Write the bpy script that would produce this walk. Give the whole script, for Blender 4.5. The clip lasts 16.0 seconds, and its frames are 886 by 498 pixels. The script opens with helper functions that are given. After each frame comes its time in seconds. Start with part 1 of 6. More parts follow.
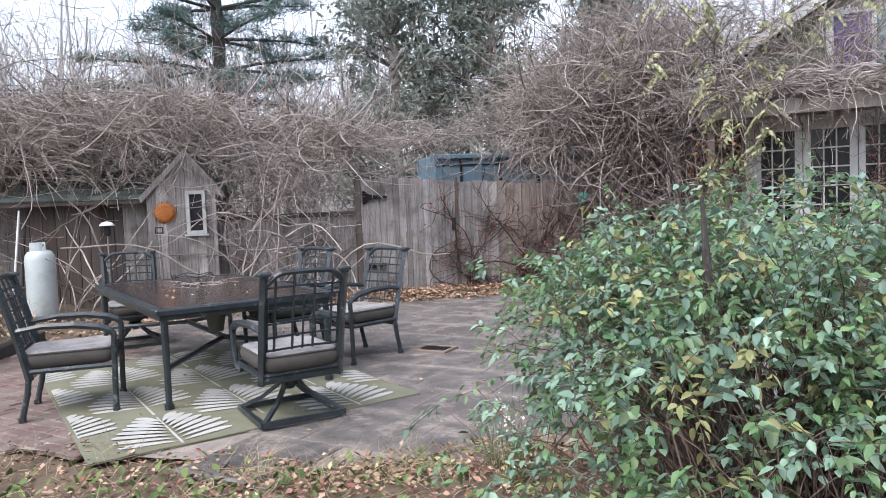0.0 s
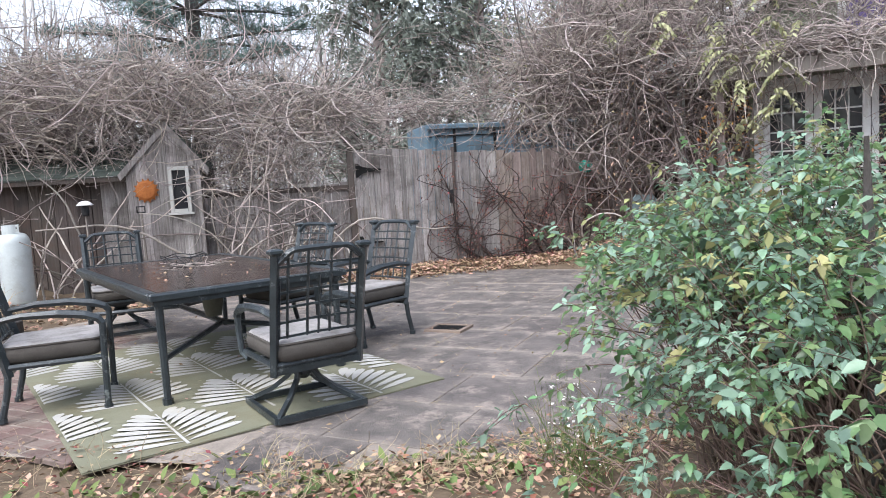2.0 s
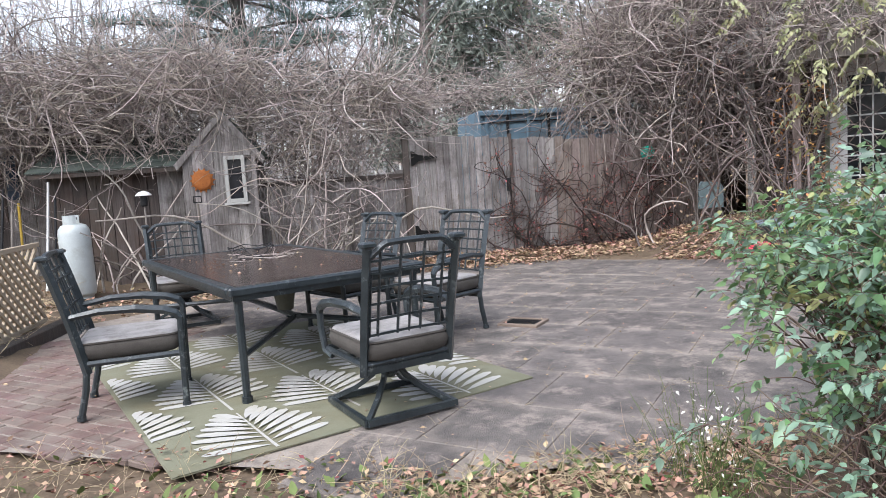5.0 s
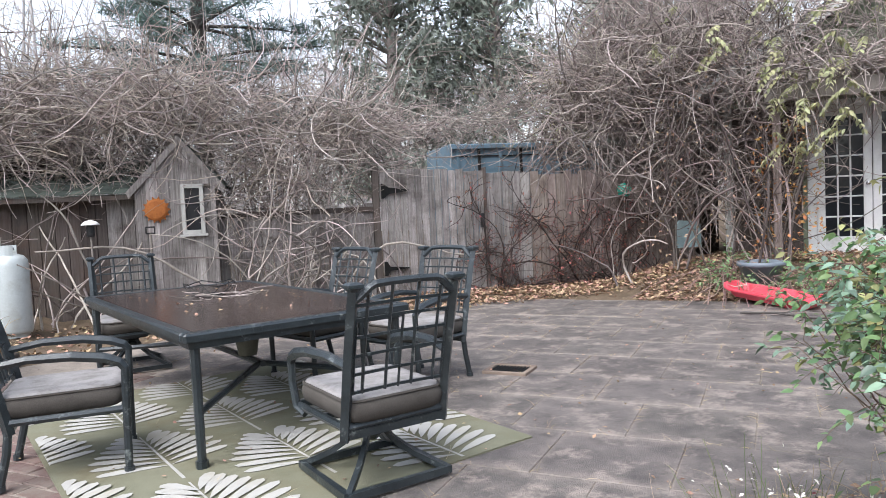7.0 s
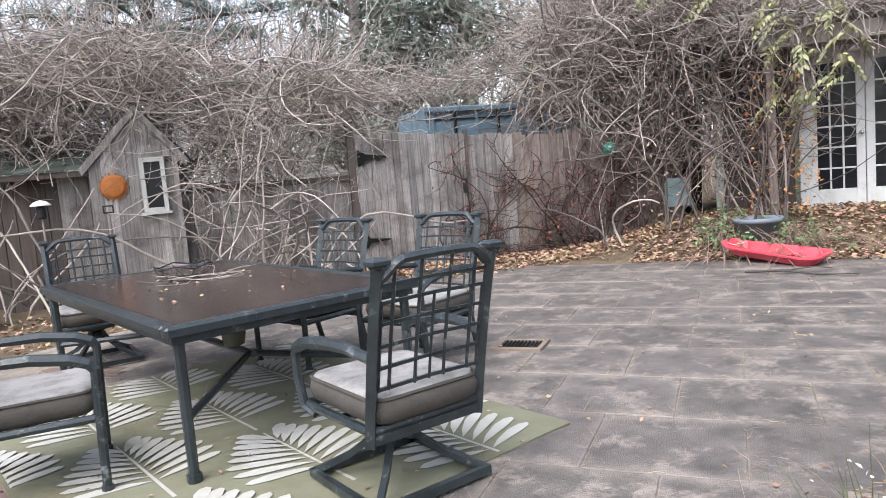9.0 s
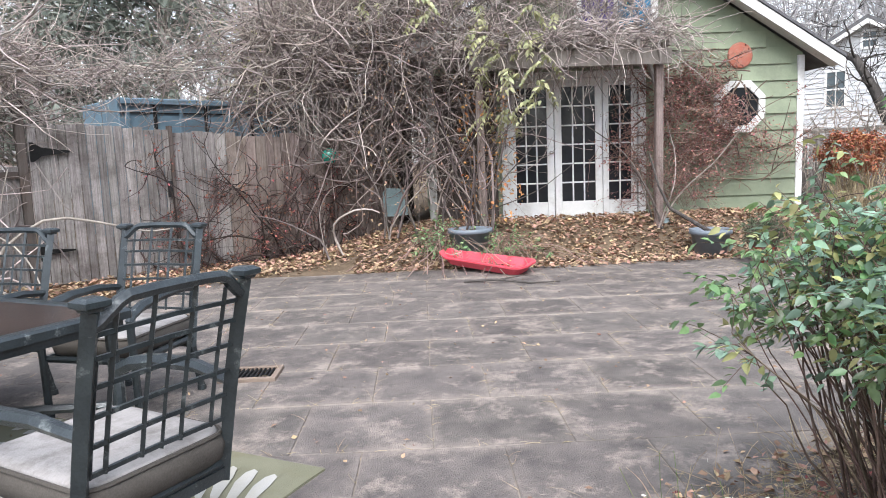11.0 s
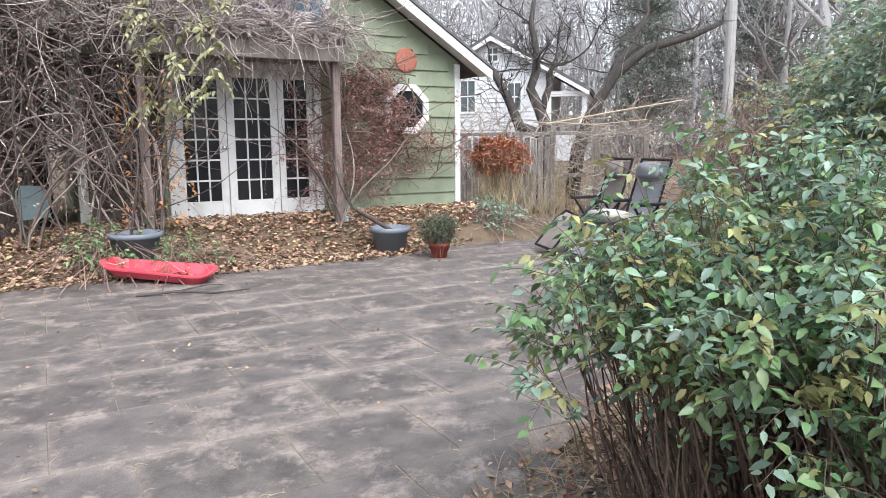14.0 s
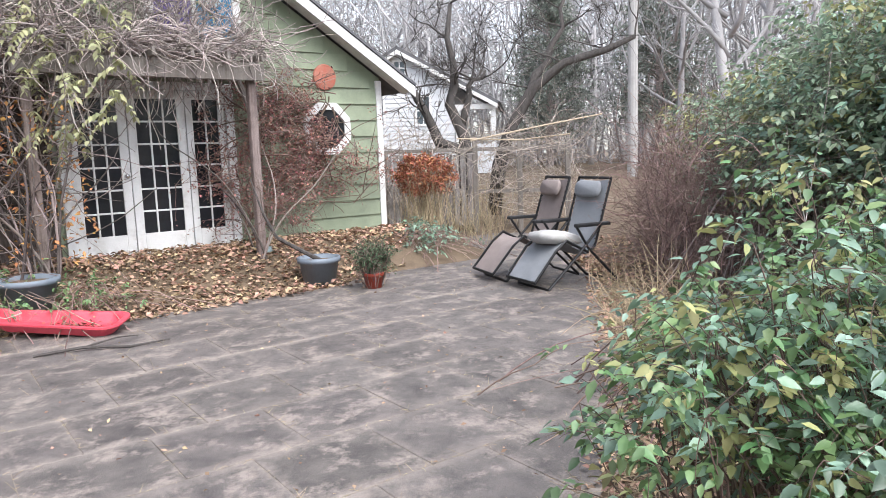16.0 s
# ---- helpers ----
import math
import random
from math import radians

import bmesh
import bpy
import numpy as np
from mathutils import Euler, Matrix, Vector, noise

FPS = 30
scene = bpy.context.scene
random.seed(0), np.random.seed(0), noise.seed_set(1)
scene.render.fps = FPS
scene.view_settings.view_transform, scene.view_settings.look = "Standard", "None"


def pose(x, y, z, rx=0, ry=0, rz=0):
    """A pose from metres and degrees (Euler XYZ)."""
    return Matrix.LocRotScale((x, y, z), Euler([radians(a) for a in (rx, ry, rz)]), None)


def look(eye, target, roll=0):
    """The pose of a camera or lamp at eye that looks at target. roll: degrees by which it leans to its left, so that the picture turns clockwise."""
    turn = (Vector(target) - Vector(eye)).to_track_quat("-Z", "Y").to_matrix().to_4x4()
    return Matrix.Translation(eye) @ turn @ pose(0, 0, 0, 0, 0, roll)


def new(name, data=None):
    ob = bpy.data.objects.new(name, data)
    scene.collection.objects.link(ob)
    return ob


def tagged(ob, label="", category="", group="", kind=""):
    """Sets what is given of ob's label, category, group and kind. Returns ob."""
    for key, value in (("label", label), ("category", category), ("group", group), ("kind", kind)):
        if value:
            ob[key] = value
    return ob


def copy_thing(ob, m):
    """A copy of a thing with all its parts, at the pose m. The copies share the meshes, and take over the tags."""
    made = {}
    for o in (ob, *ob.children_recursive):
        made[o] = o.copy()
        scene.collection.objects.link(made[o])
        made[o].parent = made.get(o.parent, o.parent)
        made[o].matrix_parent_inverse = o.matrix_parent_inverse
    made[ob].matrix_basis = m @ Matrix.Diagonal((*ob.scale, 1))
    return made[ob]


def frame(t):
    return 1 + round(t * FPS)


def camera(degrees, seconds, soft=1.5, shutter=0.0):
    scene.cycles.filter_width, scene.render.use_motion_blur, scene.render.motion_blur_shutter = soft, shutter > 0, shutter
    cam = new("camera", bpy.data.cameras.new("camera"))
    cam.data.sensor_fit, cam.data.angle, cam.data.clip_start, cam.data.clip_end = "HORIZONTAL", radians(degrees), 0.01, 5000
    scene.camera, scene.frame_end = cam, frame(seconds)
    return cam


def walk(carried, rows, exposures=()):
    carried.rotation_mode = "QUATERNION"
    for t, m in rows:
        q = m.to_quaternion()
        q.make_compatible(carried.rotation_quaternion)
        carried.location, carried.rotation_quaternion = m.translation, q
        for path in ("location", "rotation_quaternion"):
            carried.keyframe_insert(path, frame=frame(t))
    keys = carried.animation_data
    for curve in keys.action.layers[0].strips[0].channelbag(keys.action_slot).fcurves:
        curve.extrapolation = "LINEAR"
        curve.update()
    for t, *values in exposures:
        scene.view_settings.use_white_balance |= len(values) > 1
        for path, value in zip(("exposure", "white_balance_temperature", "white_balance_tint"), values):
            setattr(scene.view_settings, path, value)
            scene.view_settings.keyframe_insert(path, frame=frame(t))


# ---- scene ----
cam = camera(64.7, 16.0, soft=0.6, shutter=0.15)
PATH = [
    (0, (0.52, 0.351, 1.353), (1.137, 2.25, 1.238), -2.2),
    (0.5, (0.489, 0.464, 1.33), (1.157, 2.342, 1.16), -0.7),
    (1, (0.401, 0.62, 1.326), (1.088, 2.495, 1.215), -3.0),
    (1.5, (0.357, 0.74, 1.301), (1.082, 2.593, 1.096), -3.7),
    (2, (0.387, 0.897, 1.305), (1.055, 2.773, 1.119), -3.4),
    (2.5, (0.418, 1.021, 1.296), (0.979, 2.936, 1.167), -2.8),
    (3, (0.401, 1.068, 1.284), (0.912, 2.992, 1.097), -1.9),
    (3.2, (0.378, 1.093, 1.282), (0.885, 3.016, 1.07), -1.6),
    (5.3, (0.14, 1.327, 1.331), (0.727, 3.227, 1.121), -4.2),
    (5.5, (0.157, 1.409, 1.333), (0.755, 3.309, 1.142), -4.5),
    (6, (0.208, 1.589, 1.323), (0.877, 3.47, 1.2), -3.7),
    (6.5, (0.198, 1.689, 1.32), (0.859, 3.567, 1.133), -2.5),
    (7, (0.128, 1.784, 1.311), (0.822, 3.656, 1.192), -2.7),
    (7.5, (0.056, 1.935, 1.293), (0.727, 3.812, 1.129), -4.0),
    (8, (0.044, 2.031, 1.273), (0.696, 3.906, 1.029), -3.5),
    (8.2, (0.06, 2.094, 1.267), (0.718, 3.968, 1.03), -3.7),
    (10.3, (0.037, 2.718, 1.313), (1.332, 4.229, 1.11), -3.4),
    (10.5, (0.051, 2.748, 1.306), (1.437, 4.172, 1.081), -2.5),
    (11, (0.125, 2.871, 1.313), (1.587, 4.213, 1.063), -2.2),
    (11.5, (0.224, 2.991, 1.358), (1.756, 4.259, 1.148), -1.8),
    (12, (0.243, 3.098, 1.374), (1.922, 4.162, 1.152), -1.1),
    (12.5, (0.237, 3.188, 1.405), (2.053, 4.004, 1.218), -2.5),
    (13, (0.239, 3.251, 1.404), (2.119, 3.903, 1.199), -2.1),
    (13.5, (0.264, 3.314, 1.392), (2.175, 3.866, 1.177), -1.8),
    (14, (0.293, 3.367, 1.38), (2.208, 3.865, 1.086), -0.5),
    (14.5, (0.47, 3.479, 1.399), (2.392, 3.946, 1.103), -0.3),
    (15, (0.581, 3.559, 1.434), (2.483, 4.087, 1.109), -0.1),
    (15.5, (0.678, 3.673, 1.459), (2.626, 4.021, 1.17), 0.2),
    (16, (0.73, 3.816, 1.505), (2.698, 4.051, 1.238), -1.9),
]
walk(cam, [(t, look(eye, target, roll)) for t, eye, target, roll in PATH],
     exposures=[(0.0, 1.36, 6200, 12), (2.0, 1.52, 6250, 11), (3.0, 1.5, 6250, 11), (6.0, 1.4, 6320, 11), (8.0, 1.54, 6380, 10), (11.0, 1.66, 6420, 10), (13.5, 1.58, 6420, 10), (16.0, 1.66, 6420, 11)])

# ---- world and light: bright overcast winter afternoon ----
SUN_EL, SUN_AZ = 52.0, 225.0
world = bpy.data.worlds.new("overcast_sky")
scene.world = world
world.use_nodes = True
wn, wl = world.node_tree.nodes, world.node_tree.links
sky = wn.new("ShaderNodeTexSky")
sky.sky_type = "NISHITA"
sky.sun_disc = False
sky.sun_elevation, sky.sun_rotation = radians(SUN_EL), radians(SUN_AZ)
sky.air_density, sky.dust_density, sky.ozone_density = 1.0, 1.5, 1.0
grey = wn.new("ShaderNodeHueSaturation")
grey.inputs["Saturation"].default_value = 0.47
grey.inputs["Value"].default_value = 1.0
wl.new(sky.outputs[0], grey.inputs["Color"])
wl.new(grey.outputs[0], wn["Background"].inputs["Color"])
wn["Background"].inputs["Strength"].default_value = 0.15
sun = new("sun", bpy.data.lights.new("sun", "SUN"))
sun.data.energy, sun.data.angle, sun.data.color = 1.45, radians(45), (1.0, 0.985, 0.965)
sun.matrix_world = look((-6, -0.5, 12.5), (1.5, 5, 0))


# ---- materials ----
def mat(name, a, b=None, rough=0.8, scale=4.0, fine=60.0, bump=0.2, metal=0.0, island=0.0, obj=0.0,
        dirt=None, dirt_scale=1.5, dirt_at=0.55, stretch=(1, 1, 1), spec=0.3, thin=0.0, dirt_soft=0.12, placed=False, dirt_rough=0.72):
    """Two-scale noise between colours a and b, a dirt layer, fine bump, and variation by island or object."""
    m = bpy.data.materials.new(name)
    m.use_nodes = True
    nt = m.node_tree
    N, L = nt.nodes, nt.links
    p = N["Principled BSDF"]
    b = b or tuple(c * 0.7 for c in a)
    geo = N.new("ShaderNodeTexCoord")
    mp = N.new("ShaderNodeMapping")
    mp.inputs["Scale"].default_value = stretch
    L.new(N.new("ShaderNodeNewGeometry").outputs["Position"] if placed else geo.outputs["Object"], mp.inputs["Vector"])
    n1 = N.new("ShaderNodeTexNoise")
    n1.inputs["Scale"].default_value, n1.inputs["Detail"].default_value, n1.inputs["Roughness"].default_value = scale, 6.0, 0.62
    n2 = N.new("ShaderNodeTexNoise")
    n2.inputs["Scale"].default_value, n2.inputs["Detail"].default_value = fine, 4.0
    L.new(mp.outputs[0], n1.inputs["Vector"])
    L.new(mp.outputs[0], n2.inputs["Vector"])
    add = N.new("ShaderNodeMath")
    add.operation = "MULTIPLY_ADD"
    L.new(n2.outputs["Fac"], add.inputs[0])
    add.inputs[1].default_value = 0.5
    L.new(n1.outputs["Fac"], add.inputs[2])
    ramp = N.new("ShaderNodeValToRGB")
    ramp.color_ramp.elements[0].position, ramp.color_ramp.elements[1].position = 0.5, 1.0
    ramp.color_ramp.elements[0].color, ramp.color_ramp.elements[1].color = (*a, 1), (*b, 1)
    L.new(add.outputs[0], ramp.inputs[0])
    col = ramp.outputs[0]
    if island or obj:
        hs = N.new("ShaderNodeHueSaturation")
        src = N.new("ShaderNodeNewGeometry").outputs["Random Per Island"] if island else N.new("ShaderNodeObjectInfo").outputs["Random"]
        amt = island or obj
        mr = N.new("ShaderNodeMapRange")
        mr.inputs["To Min"].default_value, mr.inputs["To Max"].default_value = 1 - amt, 1 + amt
        L.new(src, mr.inputs["Value"])
        L.new(mr.outputs[0], hs.inputs["Value"])
        mr2 = N.new("ShaderNodeMapRange")
        mr2.inputs["To Min"].default_value, mr2.inputs["To Max"].default_value = 0.5 - amt * 0.06, 0.5 + amt * 0.06
        wob = N.new("ShaderNodeMath")
        wob.operation = "FRACT"
        mul = N.new("ShaderNodeMath")
        mul.operation = "MULTIPLY"
        mul.inputs[1].default_value = 7.31
        L.new(src, mul.inputs[0])
        L.new(mul.outputs[0], wob.inputs[0])
        L.new(wob.outputs[0], mr2.inputs["Value"])
        L.new(mr2.outputs[0], hs.inputs["Hue"])
        L.new(col, hs.inputs["Color"])
        col = hs.outputs[0]
    if dirt:
        nd = N.new("ShaderNodeTexNoise")
        nd.inputs["Scale"].default_value, nd.inputs["Detail"].default_value, nd.inputs["Roughness"].default_value = dirt_scale, 9.0, dirt_rough
        wc = N.new("ShaderNodeNewGeometry")
        L.new(wc.outputs["Position"], nd.inputs["Vector"])
        dr = N.new("ShaderNodeMapRange")
        dr.inputs["From Min"].default_value, dr.inputs["From Max"].default_value = dirt_at - dirt_soft, dirt_at + dirt_soft
        L.new(nd.outputs["Fac"], dr.inputs["Value"])
        mx = N.new("ShaderNodeMix")
        mx.data_type = "RGBA"
        L.new(dr.outputs[0], mx.inputs["Factor"])
        L.new(col, mx.inputs["A"])
        mx.inputs["B"].default_value = (*dirt, 1)
        col = mx.outputs["Result"]
    L.new(col, p.inputs["Base Color"])
    p.inputs["Roughness"].default_value, p.inputs["Metallic"].default_value = rough, metal
    p.inputs["Specular IOR Level"].default_value = spec
    if thin:
        tl = N.new("ShaderNodeBsdfTranslucent")
        L.new(col, tl.inputs["Color"])
        ms = N.new("ShaderNodeMixShader")
        ms.inputs[0].default_value = thin
        L.new(p.outputs[0], ms.inputs[1])
        L.new(tl.outputs[0], ms.inputs[2])
        L.new(ms.outputs[0], N["Material Output"].inputs["Surface"])
    if bump:
        bp = N.new("ShaderNodeBump")
        bp.inputs["Strength"].default_value, bp.inputs["Distance"].default_value = bump, 0.02
        L.new(add.outputs[0], bp.inputs["Height"])
        L.new(bp.outputs[0], p.inputs["Normal"])
    return m


SOIL = mat("leafy_soil", (0.085, 0.062, 0.042), (0.17, 0.125, 0.085), 0.95, 3, 50, 0.6)
SLAB = mat("bluestone_slab", (0.066, 0.06, 0.059), (0.185, 0.163, 0.15), 0.6, 5.0, 130, 0.9, obj=0.14, dirt=(0.3, 0.255, 0.225), dirt_scale=3.2, dirt_at=0.565, dirt_soft=0.055, placed=True, dirt_rough=0.8)


def worn_edges(m, tint, half=0.33, reach=0.085):
    """Silt washed into the joints and over the ragged edges of each slab."""
    nt = m.node_tree
    N, L = nt.nodes, nt.links
    p = N["Principled BSDF"]
    old = p.inputs["Base Color"].links[0].from_socket
    tc, sp = N.new("ShaderNodeTexCoord"), N.new("ShaderNodeSeparateXYZ")
    L.new(tc.outputs["Object"], sp.inputs[0])
    far = []
    for axis_name, weight in (("X", 0.035), ("Y", 0.0)):
        ab = N.new("ShaderNodeMath")
        ab.operation = "ABSOLUTE"
        L.new(sp.outputs[axis_name], ab.inputs[0])
        sb = N.new("ShaderNodeMath")
        sb.operation = "SUBTRACT"
        L.new(ab.outputs[0], sb.inputs[0])
        sb.inputs[1].default_value = weight
        far.append(sb)
    mx = N.new("ShaderNodeMath")
    mx.operation = "MAXIMUM"
    L.new(far[0].outputs[0], mx.inputs[0])
    L.new(far[1].outputs[0], mx.inputs[1])
    geo = N.new("ShaderNodeNewGeometry")
    ns = N.new("ShaderNodeTexNoise")
    ns.inputs["Scale"].default_value, ns.inputs["Detail"].default_value, ns.inputs["Roughness"].default_value = 6.0, 10.0, 0.88
    L.new(geo.outputs["Position"], ns.inputs["Vector"])
    wob = N.new("ShaderNodeMath")
    wob.operation = "MULTIPLY_ADD"
    L.new(ns.outputs["Fac"], wob.inputs[0])
    wob.inputs[1].default_value = 0.42
    L.new(mx.outputs[0], wob.inputs[2])
    mr = N.new("ShaderNodeMapRange")
    mr.inputs["From Min"].default_value, mr.inputs["From Max"].default_value = half + 0.2 - reach, half + 0.255
    L.new(wob.outputs[0], mr.inputs["Value"])
    big = N.new("ShaderNodeTexNoise")
    big.inputs["Scale"].default_value, big.inputs["Detail"].default_value = 0.9, 5.0
    L.new(geo.outputs["Position"], big.inputs["Vector"])
    some = N.new("ShaderNodeMapRange")
    some.inputs["From Min"].default_value, some.inputs["From Max"].default_value = 0.38, 0.6
    some.inputs["To Min"].default_value, some.inputs["To Max"].default_value = 0.12, 0.95
    L.new(big.outputs["Fac"], some.inputs["Value"])
    both = N.new("ShaderNodeMath")
    both.operation = "MULTIPLY"
    L.new(mr.outputs[0], both.inputs[0])
    L.new(some.outputs[0], both.inputs[1])
    mix = N.new("ShaderNodeMix")
    mix.data_type = "RGBA"
    L.new(both.outputs[0], mix.inputs["Factor"])
    L.new(old, mix.inputs["A"])
    mix.inputs["B"].default_value = (*tint, 1)
    L.new(mix.outputs["Result"], p.inputs["Base Color"])


worn_edges(SLAB, (0.32, 0.275, 0.242))
JOINT = mat("joint_dirt", (0.17, 0.145, 0.125), (0.33, 0.285, 0.245), 0.95, 6, 90, 0.5)
BRICK = mat("red_paver", (0.11, 0.07, 0.063), (0.185, 0.122, 0.108), 0.8, 5, 90, 0.3, obj=0.2, dirt=(0.2, 0.17, 0.145), dirt_scale=3.0, dirt_at=0.55, placed=True)
OLDWOOD = mat("weathered_grey_board", (0.12, 0.107, 0.1), (0.4, 0.37, 0.355), 0.9, 4, 50, 0.8, obj=0.3, stretch=(16, 16, 0.5), dirt=(0.1, 0.085, 0.078), dirt_scale=2.6, dirt_at=0.58)
BROWNWOOD = mat("weathered_brown_board", (0.13, 0.1, 0.088), (0.31, 0.255, 0.23), 0.9, 3, 40, 0.7, obj=0.25, stretch=(14, 14, 0.6), dirt=(0.1, 0.075, 0.062), dirt_scale=2.2, dirt_at=0.58)
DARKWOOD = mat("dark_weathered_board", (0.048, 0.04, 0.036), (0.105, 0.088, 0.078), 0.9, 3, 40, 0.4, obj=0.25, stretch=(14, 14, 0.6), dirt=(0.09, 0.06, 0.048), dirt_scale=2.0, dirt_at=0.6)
POSTWOOD = mat("grey_post_wood", (0.15, 0.13, 0.115), (0.26, 0.235, 0.21), 0.9, 3, 40, 0.4, stretch=(8, 8, 0.8))
GREEN = mat("sage_green_siding", (0.19, 0.225, 0.155), (0.25, 0.285, 0.2), 0.75, 3, 60, 0.15, obj=0.06, dirt=(0.16, 0.18, 0.13), dirt_scale=2.2, dirt_at=0.6)
WHITE = mat("old_white_paint", (0.68, 0.68, 0.67), (0.56, 0.56, 0.55), 0.6, 5, 60, 0.12, dirt=(0.42, 0.4, 0.37), dirt_scale=4.0, dirt_at=0.63)
GREYPAINT = mat("greyed_cream_paint", (0.33, 0.33, 0.31), (0.42, 0.41, 0.39), 0.7, 6, 60, 0.2)
SHINGLE = mat("green_grey_shingle", (0.055, 0.07, 0.06), (0.1, 0.115, 0.1), 0.95, 5, 120, 0.5, obj=0.3)
ROOFDARK = mat("dark_roof", (0.08, 0.08, 0.085), (0.14, 0.14, 0.145), 0.9, 5, 100, 0.4)
METAL = mat("painted_green_black_metal", (0.013, 0.018, 0.022), (0.038, 0.048, 0.053), 0.32, 9, 120, 0.2, metal=0.15, spec=0.65, dirt=(0.16, 0.18, 0.18), dirt_scale=12, dirt_at=0.63, dirt_soft=0.05)
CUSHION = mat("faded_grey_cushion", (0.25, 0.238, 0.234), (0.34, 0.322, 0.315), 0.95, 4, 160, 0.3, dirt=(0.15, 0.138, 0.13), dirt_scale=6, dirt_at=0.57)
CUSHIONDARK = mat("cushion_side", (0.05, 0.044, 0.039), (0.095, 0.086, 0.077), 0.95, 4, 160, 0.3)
TABLEGLASS = mat("dark_wet_tabletop", (0.018, 0.011, 0.01), (0.042, 0.027, 0.024), 0.16, 3, 130, 0.08, spec=0.6, dirt=(0.062, 0.043, 0.036), dirt_scale=2.5, dirt_at=0.6)
RUG = mat("olive_rug_weave", (0.145, 0.145, 0.098), (0.208, 0.205, 0.146), 0.95, 3, 220, 0.3, dirt=(0.15, 0.13, 0.08), dirt_scale=1.6, dirt_at=0.6)
RUGWHITE = mat("cream_rug_weave", (0.37, 0.362, 0.337), (0.46, 0.45, 0.425), 0.95, 4, 220, 0.3, dirt=(0.36, 0.34, 0.28), dirt_scale=2.5, dirt_at=0.6)
TANKWHITE = mat("white_tank_paint", (0.46, 0.5, 0.5), (0.37, 0.4, 0.4), 0.4, 4, 60, 0.05, spec=0.5, dirt=(0.33, 0.34, 0.32), dirt_scale=5, dirt_at=0.62)
GLASS = mat("dark_window_glass", (0.012, 0.013, 0.016), (0.02, 0.021, 0.025), 0.06, 3, 20, 0.0, spec=0.4)
CURTAIN = mat("dark_curtain", (0.02, 0.02, 0.026), (0.045, 0.045, 0.055), 0.9, 3, 30, 0.1)
BLUE = mat("blue_grey_metal", (0.1, 0.165, 0.215), (0.145, 0.215, 0.27), 0.6, 3, 60, 0.1, dirt=(0.13, 0.13, 0.13), dirt_scale=2.5, dirt_at=0.6)
IRON = mat("matt_black_iron", (0.006, 0.006, 0.006), (0.013, 0.013, 0.013), 0.8, 8, 90, 0.1, spec=0.15)
BLACK = mat("black_iron", (0.012, 0.012, 0.013), (0.03, 0.03, 0.032), 0.5, 8, 90, 0.1, metal=0.3)
REDPLASTIC = mat("red_sled_plastic", (0.52, 0.045, 0.07), (0.62, 0.085, 0.115), 0.4, 3, 60, 0.03, spec=0.5)
BLUEPOT = mat("slate_blue_plastic", (0.135, 0.16, 0.19), (0.18, 0.21, 0.245), 0.5, 4, 60, 0.05)
TERRA = mat("red_plastic_pot", (0.3, 0.045, 0.028), (0.36, 0.07, 0.045), 0.5, 4, 60, 0.05)
ORANGE = mat("orange_clay", (0.36, 0.125, 0.03), (0.24, 0.075, 0.018), 0.75, 14, 60, 0.5)
RUST = mat("rust_red_metal", (0.4, 0.14, 0.095), (0.33, 0.1, 0.07), 0.8, 5, 60, 0.15, dirt=(0.3, 0.16, 0.12), dirt_scale=9)
TEAL = mat("teal_glass", (0.03, 0.3, 0.22), (0.06, 0.4, 0.3), 0.15, 7, 40, 0.1, spec=0.6)
GREYTEAL = mat("grey_teal_panel", (0.17, 0.235, 0.25), (0.24, 0.31, 0.32), 0.6, 5, 40, 0.1)
SILVER = mat("silver_ball", (0.75, 0.75, 0.78), (0.6, 0.6, 0.62), 0.12, 5, 40, 0.0, metal=1.0)
SLING = mat("grey_sling_mesh", (0.19, 0.2, 0.215), (0.26, 0.27, 0.285), 0.8, 4, 300, 0.2)
SLINGBROWN = mat("brown_sling_mesh", (0.2, 0.165, 0.155), (0.27, 0.225, 0.21), 0.8, 4, 300, 0.2)
PILLOW = mat("pale_grey_blanket", (0.48, 0.47, 0.45), (0.34, 0.33, 0.32), 0.95, 9, 120, 0.5)
LATTICE = mat("tan_lattice", (0.33, 0.265, 0.19), (0.42, 0.345, 0.255), 0.9, 4, 50, 0.3)
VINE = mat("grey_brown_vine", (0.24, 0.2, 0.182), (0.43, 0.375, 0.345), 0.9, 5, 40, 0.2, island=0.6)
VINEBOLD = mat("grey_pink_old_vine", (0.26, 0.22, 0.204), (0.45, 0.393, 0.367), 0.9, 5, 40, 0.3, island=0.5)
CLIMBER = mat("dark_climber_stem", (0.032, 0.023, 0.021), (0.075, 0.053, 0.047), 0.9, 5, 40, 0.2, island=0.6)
# darker copy of the vine colour: shade of the tangle's depth painted in
VINESHADE = mat("old_vine_with_shade", (0.14, 0.112, 0.103), (0.26, 0.215, 0.198), 0.9, 5, 40, 0.2, island=0.6)
VINEPALE = mat("pale_dry_vine", (0.28, 0.235, 0.2), (0.42, 0.365, 0.315), 0.9, 5, 40, 0.2, island=0.4)
VINERED = mat("red_brown_vine", (0.16, 0.105, 0.092), (0.29, 0.205, 0.18), 0.9, 5, 40, 0.2, island=0.5)
STEM = mat("dark_shrub_stem", (0.105, 0.072, 0.058), (0.19, 0.138, 0.112), 0.9, 5, 40, 0.2, island=0.4)
